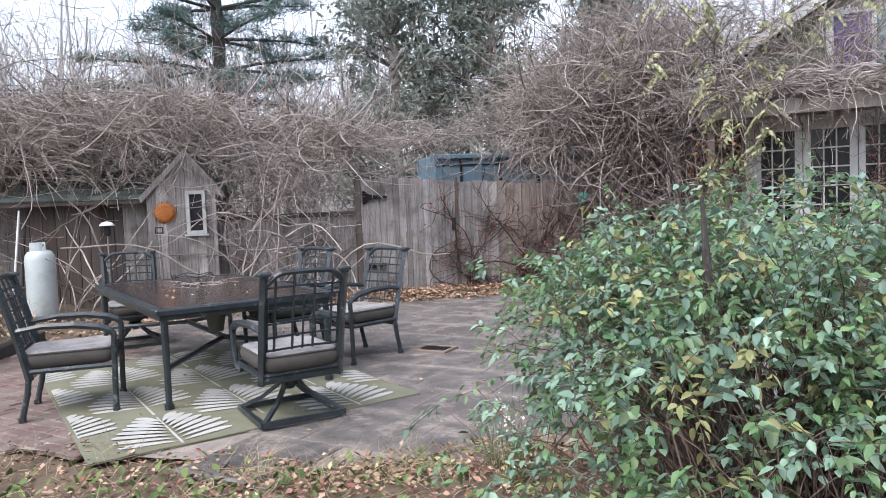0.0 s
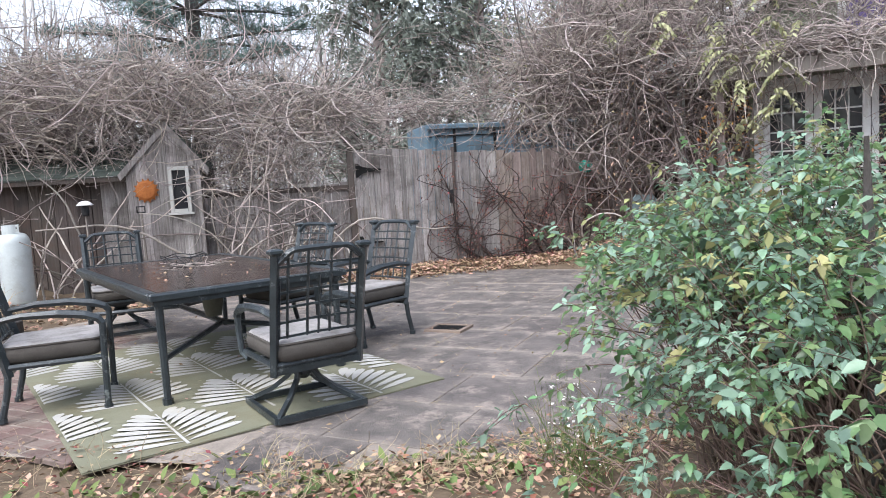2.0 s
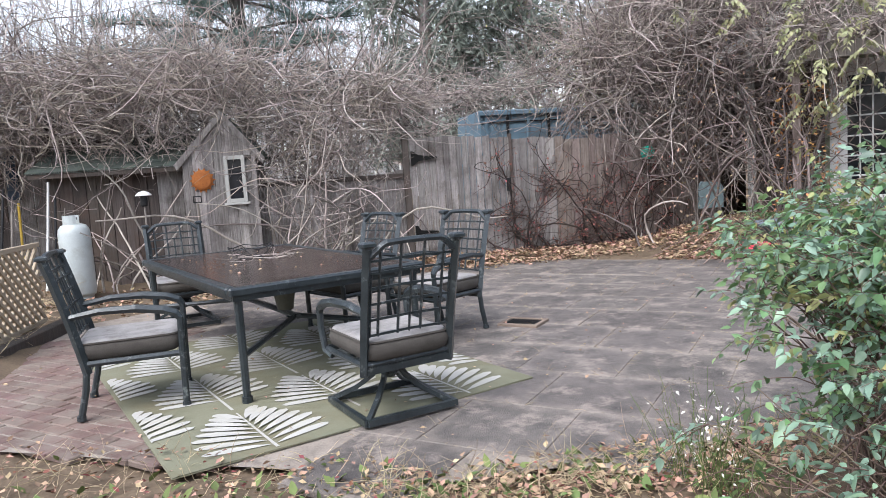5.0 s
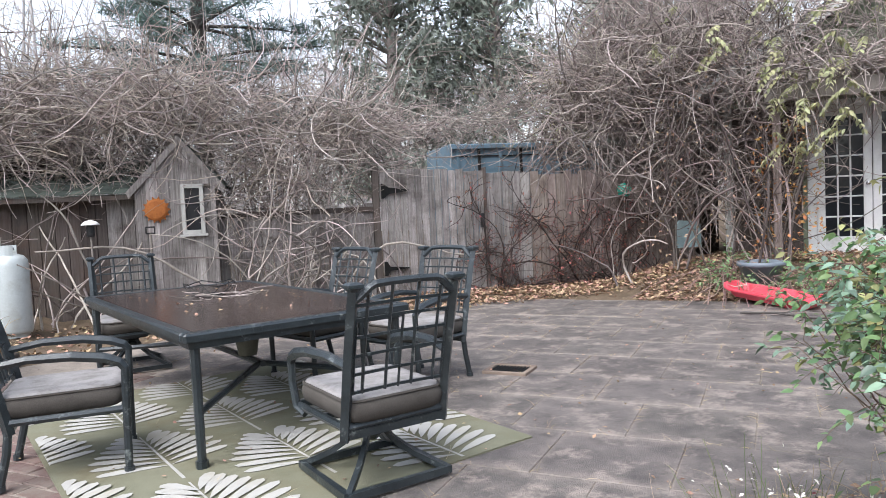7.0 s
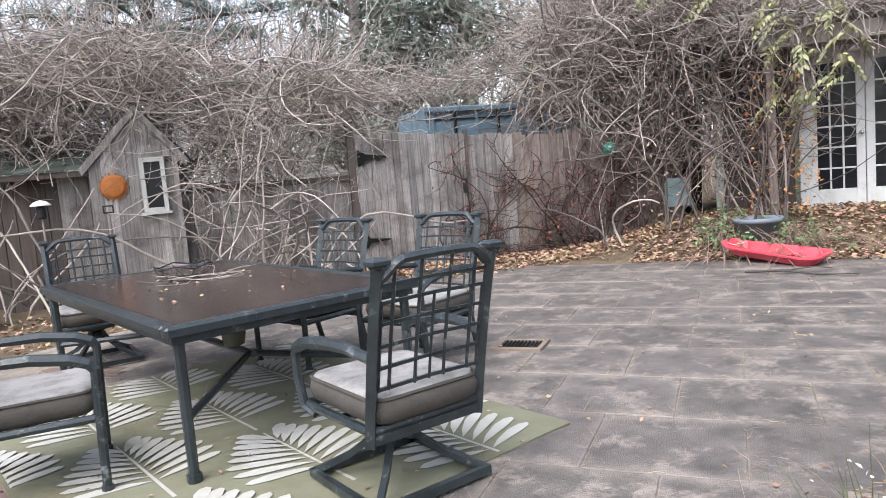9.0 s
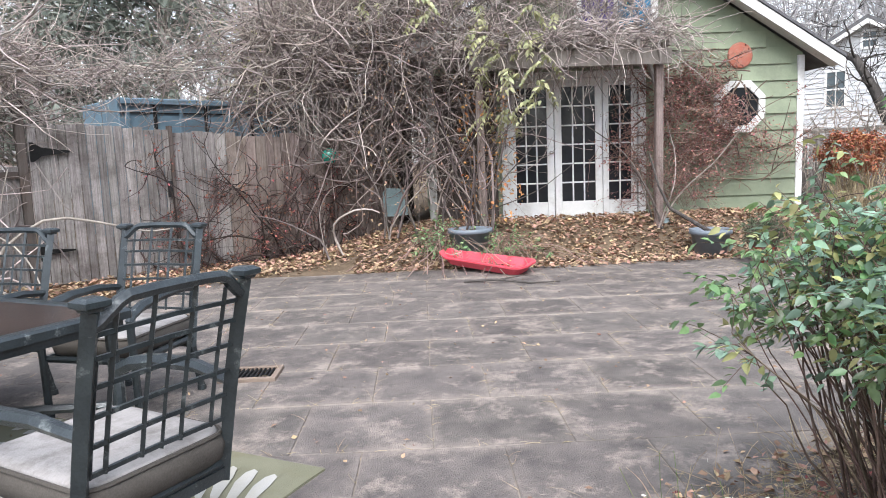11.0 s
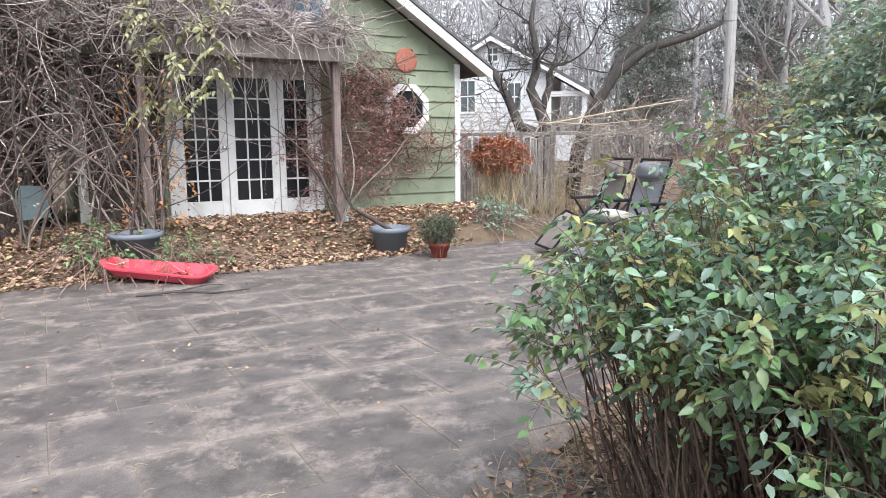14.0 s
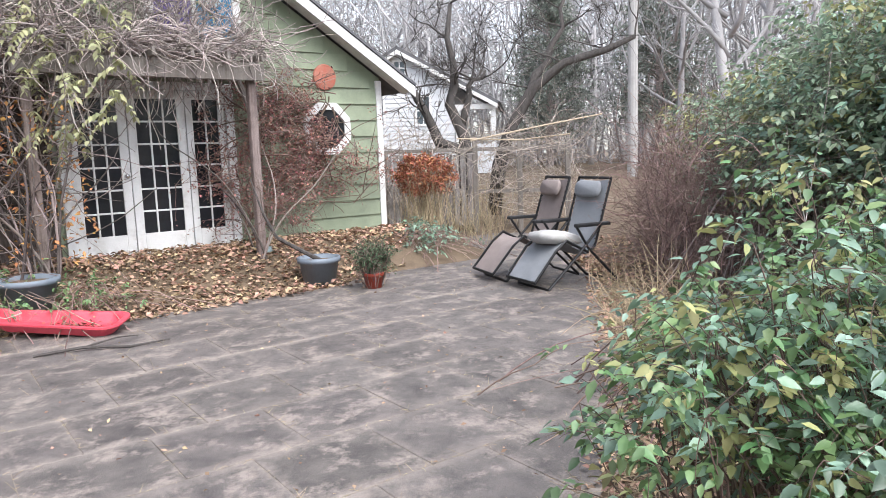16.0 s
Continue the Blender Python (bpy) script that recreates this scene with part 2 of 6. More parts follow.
HEDGE = mat("ivy_leaf", (0.19, 0.26, 0.165), (0.31, 0.39, 0.27), 0.45, 4, 60, 0.1, island=0.55, spec=0.6, thin=0.42)
BARK = mat("grey_bark", (0.05, 0.044, 0.041), (0.11, 0.099, 0.092), 0.95, 8, 60, 0.8, stretch=(3, 3, 0.8))
LEAFGREEN = mat("glossy_green_leaf", (0.115, 0.205, 0.08), (0.2, 0.31, 0.14), 0.4, 4, 60, 0.1, island=0.55, spec=0.7, thin=0.4)
LEAFBLUE = mat("blue_green_leaf", (0.165, 0.27, 0.185), (0.27, 0.39, 0.29), 0.4, 4, 60, 0.1, island=0.55, spec=0.7, thin=0.4)
MUM = mat("dark_mum_leaf", (0.055, 0.09, 0.05), (0.1, 0.15, 0.085), 0.6, 4, 60, 0.1, island=0.5, thin=0.2)
LEAFYELLOW = mat("yellow_green_leaf", (0.28, 0.28, 0.11), (0.37, 0.37, 0.18), 0.6, 4, 60, 0.1, island=0.35, thin=0.3)
LEAFBROWN = mat("fallen_brown_leaf", (0.25, 0.16, 0.105), (0.42, 0.29, 0.2), 0.85, 4, 60, 0.2, island=0.55)
LEAFRED = mat("dry_red_leaf", (0.18, 0.06, 0.048), (0.29, 0.12, 0.09), 0.85, 4, 60, 0.2, island=0.5)
CLIMBLEAF = mat("faded_red_leaf", (0.22, 0.095, 0.078), (0.36, 0.18, 0.15), 0.85, 4, 60, 0.2, island=0.55)
RUSSET = mat("russet_flower_head", (0.26, 0.095, 0.05), (0.36, 0.15, 0.085), 0.9, 6, 60, 0.3, island=0.4)
NEEDLE = mat("blue_green_pine_needle", (0.1, 0.155, 0.14), (0.16, 0.22, 0.2), 0.7, 4, 60, 0.1, island=0.4, thin=0.25)
# foliage lifted towards grey, with haze of the bright sky in its colour
CEDAR = mat("cedar_foliage", (0.19, 0.215, 0.185), (0.27, 0.295, 0.255), 0.8, 4, 60, 0.1, island=0.45, thin=0.4)
STRAW = mat("dry_straw", (0.33, 0.26, 0.165), (0.44, 0.36, 0.24), 0.9, 5, 60, 0.1, island=0.35)
GRASS = mat("weedy_green", (0.09, 0.125, 0.04), (0.14, 0.18, 0.065), 0.8, 5, 60, 0.1, island=0.4)
ASTER = mat("white_flower", (0.7, 0.69, 0.64), (0.55, 0.53, 0.47), 0.9, 5, 60, 0.1, island=0.2)
CLAP = mat("white_clapboard", (0.56, 0.57, 0.585), (0.47, 0.48, 0.495), 0.7, 3, 40, 0.05)
# distance haze is painted into this pale grey
WOODS = mat("haze_pale_bare_wood", (0.34, 0.325, 0.325), (0.46, 0.445, 0.445), 0.95, 3, 30, 0.1, island=0.3)
YELLOWHANDLE = mat("yellow_handle", (0.4, 0.27, 0.04), (0.34, 0.22, 0.03), 0.6, 4, 50, 0.05)


# ---- mesh helpers ----
class MB:
    """Collects vertices and faces of one mesh."""

    def __init__(self):
        self.v, self.f = [], []

    def add(self, verts, faces, m=None):
        k = len(self.v)
        self.v += [tuple((m @ Vector(p)) if m else p) for p in verts]
        self.f += [tuple(i + k for i in q) for q in faces]
        return self

    def box(self, x0, y0, z0, x1, y1, z1, c=0.004, m=None):
        """A box with chamfered upright and top edges."""
        c = min(c, (x1 - x0) * 0.3, (y1 - y0) * 0.3, (z1 - z0) * 0.3)
        ring = lambda e, z: [(x0 + e, y0, z), (x1 - e, y0, z), (x1, y0 + e, z), (x1, y1 - e, z), (x1 - e, y1, z), (x0 + e, y1, z), (x0, y1 - e, z), (x0, y0 + e, z)]
        vs = ring(c, z0) + ring(c, z1 - c) + [(x0 + 1.3 * c, y0 + c, z1), (x1 - 1.3 * c, y0 + c, z1), (x1 - c, y0 + 1.3 * c, z1), (x1 - c, y1 - 1.3 * c, z1), (x1 - 1.3 * c, y1 - c, z1), (x0 + 1.3 * c, y1 - c, z1), (x0 + c, y1 - 1.3 * c, z1), (x0 + c, y0 + 1.3 * c, z1)]
        fs = [tuple(range(7, -1, -1)), tuple(range(16, 24))]
        for r in (0, 8):
            fs += [(r + i, r + (i + 1) % 8, r + 8 + (i + 1) % 8, r + 8 + i) for i in range(8)]
        return self.add(vs, fs, m)

    def tube(self, pts, r, sides=6, m=None, cap=True):
        """A tube along points; r is a number or one per point."""
        pts = [Vector(p) for p in pts]
        n = len(pts)
        rs = r if isinstance(r, (list, tuple)) else [r] * n
        vs, up = [], None
        for i, p in enumerate(pts):
            t = (pts[min(i + 1, n - 1)] - pts[max(i - 1, 0)]).normalized()
            if up is None:
                up = t.orthogonal().normalized()
                if abs(t.z) < 0.9:
                    up = (Vector((0, 0, 1)) - t * t.z).normalized()
            up = (up - t * up.dot(t)).normalized()
            w = t.cross(up)
            for k in range(sides):
                a = 2 * math.pi * (k + 0.5) / sides
                vs.append(p + (up * math.cos(a) + w * math.sin(a)) * rs[i])
        fs = [(i * sides + k, i * sides + (k + 1) % sides, (i + 1) * sides + (k + 1) % sides, (i + 1) * sides + k) for i in range(n - 1) for k in range(sides)]
        if cap:
            fs += [tuple(range(sides - 1, -1, -1)), tuple((n - 1) * sides + k for k in range(sides))]
        return self.add(vs, fs, m)

    def lathe(self, prof, sides=24, m=None, cx=0, cy=0):
        """A turned body; prof is radius, height from one end to the other."""
        vs = [(cx + r * math.cos(2 * math.pi * k / sides), cy + r * math.sin(2 * math.pi * k / sides), z) for r, z in prof for k in range(sides)]
        n = len(prof)
        fs = [(i * sides + k, i * sides + (k + 1) % sides, (i + 1) * sides + (k + 1) % sides, (i + 1) * sides + k) for i in range(n - 1) for k in range(sides)]
        fs += [tuple(range(sides - 1, -1, -1)), tuple((n - 1) * sides + k for k in range(sides))]
        return self.add(vs, fs, m)

    def prism(self, poly, y0, y1, m=None):
        """A polygon in x, z pulled from y0 to y1."""
        n = len(poly)
        vs = [(x, y0, z) for x, z in poly] + [(x, y1, z) for x, z in poly]
        fs = [tuple(range(n)), tuple(range(2 * n - 1, n - 1, -1))] + [(i, i + n, (i + 1) % n + n, (i + 1) % n) for i in range(n)]
        return self.add(vs, fs, m)

    def mesh(self, name, material, smooth=False):
        me = bpy.data.meshes.new(name)
        me.from_pydata(self.v, [], self.f)
        me.materials.append(material)
        bm = bmesh.new()
        bm.from_mesh(me)
        bmesh.ops.recalc_face_normals(bm, faces=bm.faces)
        bm.to_mesh(me)
        bm.free()
        if smooth:
            me.polygons.foreach_set("use_smooth", [True] * len(me.polygons))
        return me


def part(name, mb, material, parent=None, label="", smooth=False, at=None):
    me = mb if isinstance(mb, bpy.types.Mesh) else mb.mesh(name, material, smooth)
    ob = new(name, me)
    if parent:
        ob.parent = parent
    if at is not None:
        ob.matrix_basis = at
    if label:
        ob["label"] = label
    return ob


def thing(name, m, label, category, group="", kind=""):
    ob = new(name)
    ob.empty_display_size = 0.1
    ob.matrix_basis = m
    return tagged(ob, label, category, group, kind)


def np_mesh(name, verts, faces, material, smooth=False):
    """A mesh from arrays; faces all of one size."""
    me = bpy.data.meshes.new(name)
    k = faces.shape[1]
    me.vertices.add(len(verts))
    me.vertices.foreach_set("co", np.ascontiguousarray(verts, dtype=np.float32).ravel())
    me.loops.add(faces.size)
    me.loops.foreach_set("vertex_index", np.ascontiguousarray(faces, dtype=np.int32).ravel())
    me.polygons.add(len(faces))
    me.polygons.foreach_set("loop_start", np.arange(0, faces.size, k, dtype=np.int32))
    me.materials.append(material)
    me.update(calc_edges=True)
    if smooth:
        me.polygons.foreach_set("use_smooth", [True] * len(faces))
    return me


def tubes(paths, r0, r1, sides=3):
    """Vertices and faces of many tapered tubes: paths is (n, k, 3); r0 and r1 per path."""
    n, k, _ = paths.shape
    t = np.gradient(paths, axis=1)
    t /= np.linalg.norm(t, axis=2, keepdims=True) + 1e-9
    ref = np.where(np.abs(t[:, :, 2:3]) > 0.9, np.array([1.0, 0, 0]), np.array([0, 0, 1.0]))
    u = np.cross(t, ref)
    u /= np.linalg.norm(u, axis=2, keepdims=True) + 1e-9
    w = np.cross(t, u)
    f = np.linspace(0, 1, k)[None, :, None]
    r = np.asarray(r0)[:, None, None] * (1 - f) + np.asarray(r1)[:, None, None] * f
    ring = []
    for j in range(sides):
        a = 2 * math.pi * j / sides
        ring.append(paths + r * (u * math.cos(a) + w * math.sin(a)))
    v = np.stack(ring, axis=2).reshape(-1, 3)
    base = (np.arange(n)[:, None, None] * k + np.arange(k - 1)[None, :, None]) * sides
    j = np.arange(sides)[None, None, :]
    j2 = (j + 1) % sides
    q = np.stack([base + j, base + j2, base + sides + j2, base + sides + j], axis=-1).reshape(-1, 4)
    return v, q


def walk_curves(rng, start, head, length, k=10, curl=0.5, pull=(0, 0, 0), wave=0.0):
    """Random winding curves from start points along headings."""
    n = len(start)
    p = np.zeros((n, k, 3))
    p[:, 0] = start
    h = head / (np.linalg.norm(head, axis=1, keepdims=True) + 1e-9)
    turn = rng.normal(0, curl, (n, 3))
    step = (np.asarray(length) / (k - 1))[:, None]
    for i in range(1, k):
        turn = 0.75 * turn + rng.normal(0, curl * 0.55, (n, 3))
        h = h + turn * 0.5 + np.array(pull) / k
        h /= np.linalg.norm(h, axis=1, keepdims=True) + 1e-9
        p[:, i] = p[:, i - 1] + h * step
    return p


LEAF_V = np.array([(0, 0, 0), (-0.25, 0.28, 0.07), (0.25, 0.28, 0.07), (-0.2, 0.62, 0.03), (0.2, 0.62, 0.03), (0, 1.0, -0.1), (0, 0.32, -0.02), (0, 0.66, -0.04)])
LEAF_F = np.array([(0, 6, 1, 1), (0, 2, 6, 6), (1, 6, 7, 3), (6, 2, 4, 7), (3, 7, 5, 5), (7, 4, 5, 5)])
SPRIG_V = np.array([(0, 0, 0), (-0.16, 0.45, 0.03), (0, 1.0, -0.06), (0.16, 0.45, 0.03)])
SPRIG_F = np.array([(0, 3, 2, 1)])
NEEDLE_V = np.array([(-0.02, 0, 0), (0.02, 0, 0), (0.012, 1, 0), (-0.012, 1, 0)])
CURL_V = np.array([(0, 0, 0), (-0.3, 0.4, 0.16), (0, 1.0, 0.08), (0.3, 0.45, 0.1), (0, 0.5, 0.0)])
CURL_F = np.array([(0, 4, 1, 1), (1, 4, 2, 2), (0, 3, 4, 4), (3, 2, 4, 4)])


def scatter(rng, pts, size, tv=LEAF_V, tf=LEAF_F, tilt=None, spin=None):
    """Copies of a small template at points: tilt is the leaf's pitch in radians, spin its bearing."""
    n = len(pts)
    spin = rng.uniform(0, 2 * math.pi, n) if spin is None else spin
    tilt = rng.normal(-0.3, 0.6, n) if tilt is None else tilt
    rollv = rng.normal(0, 0.5, n)
    s = np.asarray(size) * np.ones(n)
    cr, sr, ct, st, cs, ss = np.cos(rollv), np.sin(rollv), np.cos(tilt), np.sin(tilt), np.cos(spin), np.sin(spin)
    x, y, z = tv[:, 0][None], tv[:, 1][None], tv[:, 2][None]
    x1, z1 = x * cr[:, None] + z * sr[:, None], -x * sr[:, None] + z * cr[:, None]
    y2, z2 = y * ct[:, None] - z1 * st[:, None], y * st[:, None] + z1 * ct[:, None]
    x3, y3 = x1 * cs[:, None] - y2 * ss[:, None], x1 * ss[:, None] + y2 * cs[:, None]
    v = np.stack([x3, y3, z2], axis=-1) * s[:, None, None] + np.asarray(pts)[:, None, :]
    f = tf[None] + (np.arange(n) * len(tv))[:, None, None]
    return v.reshape(-1, 3), f.reshape(-1, tf.shape[1])


def tri_clean(f):
    """Faces with a doubled last corner become triangles."""
    return [tuple(q[:3]) if q[2] == q[3] else tuple(q) for q in f.tolist()]


def scatter_mesh(name, rng, pts, size, material, tv=LEAF_V, tf=LEAF_F, tilt=None, spin=None):
    v, f = scatter(rng, pts, size, tv, tf, tilt, spin)
    if (tf[:, 2] == tf[:, 3]).any():
        a, b = f[:, [0, 1, 2]], f[:, [0, 2, 3]]
        f = np.concatenate([a, b[b[:, 1] != b[:, 2]]])
    return np_mesh(name, v, f, material)


# ---- the plan ----
HN, HD = Vector((0.719, 0.695, 0)), Vector((0.695, -0.719, 0))
CORNER = Vector((11.42, 5.985, 0))
HOUSE = Matrix(((HD.x, HN.x, 0, CORNER.x), (HD.y, HN.y, 0, CORNER.y), (0, 0, 1, 0), (0, 0, 0, 1)))
FENCE0, FENCEDIR = Vector((2.9, 11.3, 0)), Vector((0.99, -0.139, 0))
FENCE = Matrix(((0.99, 0.139, 0, 2.9), (-0.139, 0.99, 0, 11.3), (0, 0, 1, 0), (0, 0, 0, 1)))


def smooth(a, b, x):
    t = np.clip((x - a) / (b - a), 0, 1)
    return t * t * (3 - 2 * t)


def land(x, y):
    """Height of the leaf-covered ground beside the patio."""
    x, y = np.asarray(x, float), np.asarray(y, float)
    q = x * HN.x + y * HN.y
    u = (x - CORNER.x) * HD.x + (y - CORNER.y) * HD.y
    bank = 0.42 * smooth(10.55, 11.75, q) * (1 - smooth(0.2, 1.6, u)) * smooth(-7.4, -5.2, u)
    rise = 0.1 * smooth(9.9, 11.2, y + 0.14 * (x - 2.9)) * (1 - smooth(6.5, 8.0, x))
    beds = 0.05 * smooth(0.25, 0.9, 4.35 - y - 0.18 * np.abs(x - 0.9)) + 0.0
    left = 0.12 * smooth(-1.45, -1.75, x) * smooth(6.0, 7.0, y)
    far = 0.7 * smooth(12, 26, x) + 0.3 * smooth(13, 30, y)
    return bank + rise + beds + left + far


# ---- ground, patio ----
rng = np.random.default_rng(7)
FRONT = [(-3.0, 6.6), (-1.6, 5.75), (-0.81, 5.23), (-0.25, 4.84), (0.39, 4.45), (0.97, 4.04), (1.7, 3.94), (2.56, 3.88), (3.05, 3.74), (4.5, 3.22), (6.3, 3.15), (8.7, 3.0), (14.0, 3.2)]
BACK = [(-3.0, 8.6), (-1.36, 9.3), (0.2, 10.2), (4.25, 10.6), (5.39, 9.5), (6.38, 8.6), (7.11, 7.4), (8.75, 6.04), (10.2, 5.55), (14.0, 4.5)]


def in_patio(x, y):
    fx, fy = zip(*FRONT)
    bx, by = zip(*BACK)
    return (y > np.interp(x, fx, fy)) & (y < np.interp(x, bx, by)) & (x > -1.75) & (x < 14)


def axis(lo, hi, step, far):
    near = np.arange(lo, hi + step / 2, step)
    return np.concatenate([lo - np.array([500, 200, 90, 40, 20, 10, 5, 2.5, 1.0]) * far, near, hi + np.array([1.0, 2.5, 5, 10, 20, 40, 90, 200, 500]) * far])


gx, gy = axis(-7, 15, 0.2, 1), axis(-3, 13, 0.2, 1)
GX, GY = np.meshgrid(gx, gy)
GZ = land(GX, GY) - 0.03 + np.where(in_patio(GX, GY), -0.03, rng.normal(0, 0.012, GX.shape))
gv = np.stack([GX, GY, GZ], -1).reshape(-1, 3)
ii = (np.arange(len(gy) - 1)[:, None] * len(gx) + np.arange(len(gx) - 1)[None]).ravel()
gf = np.stack([ii, ii + 1, ii + 1 + len(gx), ii + len(gx)], -1)
tagged(new("ground", np_mesh("ground", gv, gf, SOIL, True)), "brown soil with leaf litter round the patio", "ground", kind="structure")

pts = FRONT[2:] + BACK[:0:-1]
pts = [p for p in pts if p[0] > -1.75] + [(-1.72, 9.1), (-1.72, 5.8)]
patio = tagged(new("pavement", MB().add([(x, y, -0.006) for x, y in pts], [tuple(range(len(pts)))]).mesh("pavement", JOINT)),
               "old grey stone slab patio with weeds and dirt in the joints", "patio", kind="structure")

# ---- house: green lap siding gable end ----
house = thing("house", HOUSE, "sage green clapboard cottage gable overgrown with bare vines", "house")
PEAK, EAVE_R, EAVE_L = (-2.72, 4.48), (0.41, 2.48), (-5.92, 2.72)
SL_R = (PEAK[1] - EAVE_R[1]) / (EAVE_R[0] - PEAK[0])
SL_L = (PEAK[1] - EAVE_L[1]) / (PEAK[0] - EAVE_L[0])


def roof_z(u):
    return PEAK[1] - (SL_R * (u - PEAK[0]) if u > PEAK[0] else SL_L * (PEAK[0] - u))


wall = MB()
wall.prism([(-5.5, 0.2), (-4.42, 0.2), (-4.42, roof_z(-4.42) - 0.06), (-5.5, roof_z(-5.5) - 0.06)], 0.0, 0.15)
wall.prism([(-2.34, 0.2), (0, 0.2), (0, roof_z(0) - 0.06), (-2.34, roof_z(-2.34) - 0.06)], 0.0, 0.15)
wall.prism([(-4.42, 2.5), (-2.34, 2.5), (-2.34, roof_z(-2.34) - 0.06), (PEAK[0], PEAK[1] - 0.06), (-4.42, roof_z(-4.42) - 0.06)], 0.0, 0.15)
wall.box(-5.5, 0.15, 0, -5.35, 6, roof_z(-5.5) - 0.08).box(-0.15, 0.15, 0, 0, 6, roof_z(0) - 0.08).box(-5.5, 6, 0, 0, 6.15, 2.9)
part("wall", wall, GREEN, house)
roof = MB()
for a, b in ((EAVE_L, PEAK), (PEAK, EAVE_R)):
    roof.prism([(a[0], a[1]), (b[0], b[1]), (b[0], b[1] + 0.09), (a[0], a[1] + 0.09)], -0.34, 6.4)
part("roof", roof, ROOFDARK, house)
for a, b in ((EAVE_L, PEAK), (PEAK, EAVE_R)):
    r = MB().prism([(a[0], a[1] - 0.09), (b[0], b[1] - 0.09), (b[0], b[1] + 0.06), (a[0], a[1] + 0.06)], -0.37, -0.343)
    part("rake_board", r, WHITE, house, "white painted rake board")
    part("roof_edge", MB().prism([(a[0], a[1] + 0.07), (b[0], b[1] + 0.07), (b[0], b[1] + 0.11), (a[0], a[1] + 0.11)], -0.39, -0.345), ROOFDARK, house)
    part("soffit", MB().prism([(a[0], a[1] - 0.02), (b[0], b[1] - 0.02), (b[0], b[1] - 0.004), (a[0], a[1] - 0.004)], -0.34, -0.005), WHITE, house)
part("corner_board", MB().box(-0.085, -0.035, 0.33, 0.012, 0.1, roof_z(0) - 0.1), WHITE, house, "white corner board")
part("corner_board", MB().box(-5.512, -0.035, 0.33, -5.4, 0.1, roof_z(-5.5) - 0.1), GREYPAINT, house, "greyed corner board")
part("foundation", MB().box(-5.45, 0.012, 0.1, -0.05, 0.1, 0.42), POSTWOOD, house)


def siding(u0, u1, z, material=GREEN):
    h = 0.242
    part("siding_board", MB().add([(u0, -0.006, z + h), (u1, -0.006, z + h), (u1, -0.034, z + 0.004), (u0, -0.034, z + 0.004), (u0, -0.002, z), (u1, -0.002, z)],
                                  [(0, 1, 2, 3), (3, 2, 5, 4), (0, 3, 4), (1, 5, 2)]), material, house)


z = 0.4
while z < 4.3:
    m = PEAK[1] - 0.1 - (z + 0.242)
    lo, hi = max(-5.4, PEAK[0] - m / SL_L), min(-0.087, PEAK[0] + m / SL_R)
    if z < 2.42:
        # dark boards left of the doors paint the deep shade on this wall
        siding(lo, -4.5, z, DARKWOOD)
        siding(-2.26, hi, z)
    elif 3.0 < z + 0.15 and z < 3.8:
        siding(lo, -3.36, z)
        siding(-2.14, hi, z)
    elif hi - lo > 0.15:
        siding(lo, hi, z)
    z += 0.236


def octagon(r, n=8):
    return [(r * math.cos(math.pi / 8 + 2 * math.pi * k / n), r * math.sin(math.pi / 8 + 2 * math.pi * k / n)) for k in range(n)]


octo = tagged(new("window_3"), "white octagonal window half hidden by dry vines", "window", kind="structure")
octo.matrix_basis = HOUSE @ pose(-0.95, -0.03, 1.93)
o1, o2 = octagon(0.4), octagon(0.295)
fr = MB()
for k in range(8):
    j = (k + 1) % 8
    fr.prism([o1[k], o1[j], o2[j], o2[k]], -0.05, 0.012)
part("window_frame", fr, WHITE, octo)
part("pane", MB().prism(octagon(0.305), -0.02, -0.012), GLASS, octo)
disc = tagged(part("wall_disc", MB().lathe([(0.03, 0.0), (0.17, 0.0), (0.185, 0.02), (0.17, 0.035), (0.12, 0.045), (0.02, 0.05)], 28), RUST,
                   at=HOUSE @ pose(-0.95, -0.026, 2.66, 90)), "rusty red round metal plate hung on green siding", "wall ornament")

w2 = tagged(new("window_2"), "upper gable window with blue and purple coloured panes", "window", kind="structure")
w2.matrix_basis = HOUSE @ pose(-2.75, -0.04, 3.0)
part("window_frame", MB().box(-0.6, -0.03, 0, -0.5, 0.03, 0.98).box(0.5, -0.03, 0, 0.6, 0.03, 0.98).box(-0.499, -0.03, 0, 0.499, 0.03, 0.07).box(-0.499, -0.03, 0.9, 0.499, 0.03, 0.98).box(-0.03, -0.02, 0.07, 0.03, 0.03, 0.9), WHITE, w2)
VIOLET = mat("violet_glass", (0.12, 0.09, 0.2), (0.2, 0.16, 0.3), 0.2, 7, 40, 0.05)
BLUEGLASS = mat("blue_glass", (0.03, 0.13, 0.26), (0.08, 0.24, 0.36), 0.2, 7, 40, 0.05)
part("pane", MB().box(-0.5, 0.0, 0.07, -0.03, 0.008, 0.9), VIOLET, w2)
part("pane", MB().box(0.03, 0.0, 0.07, 0.5, 0.008, 0.9), BLUEGLASS, w2)
tagged(part("wind_spinner", MB().lathe([(0.01, -0.012), (0.15, -0.01), (0.165, 0), (0.15, 0.012), (0.01, 0.02)], 24), mat("pale_blue_disc", (0.3, 0.42, 0.48), (0.4, 0.5, 0.55), 0.4), at=HOUSE @ pose(-2.55, -0.075, 3.62, 90)),
       "pale blue disc ornament hung before a window", "ornament")

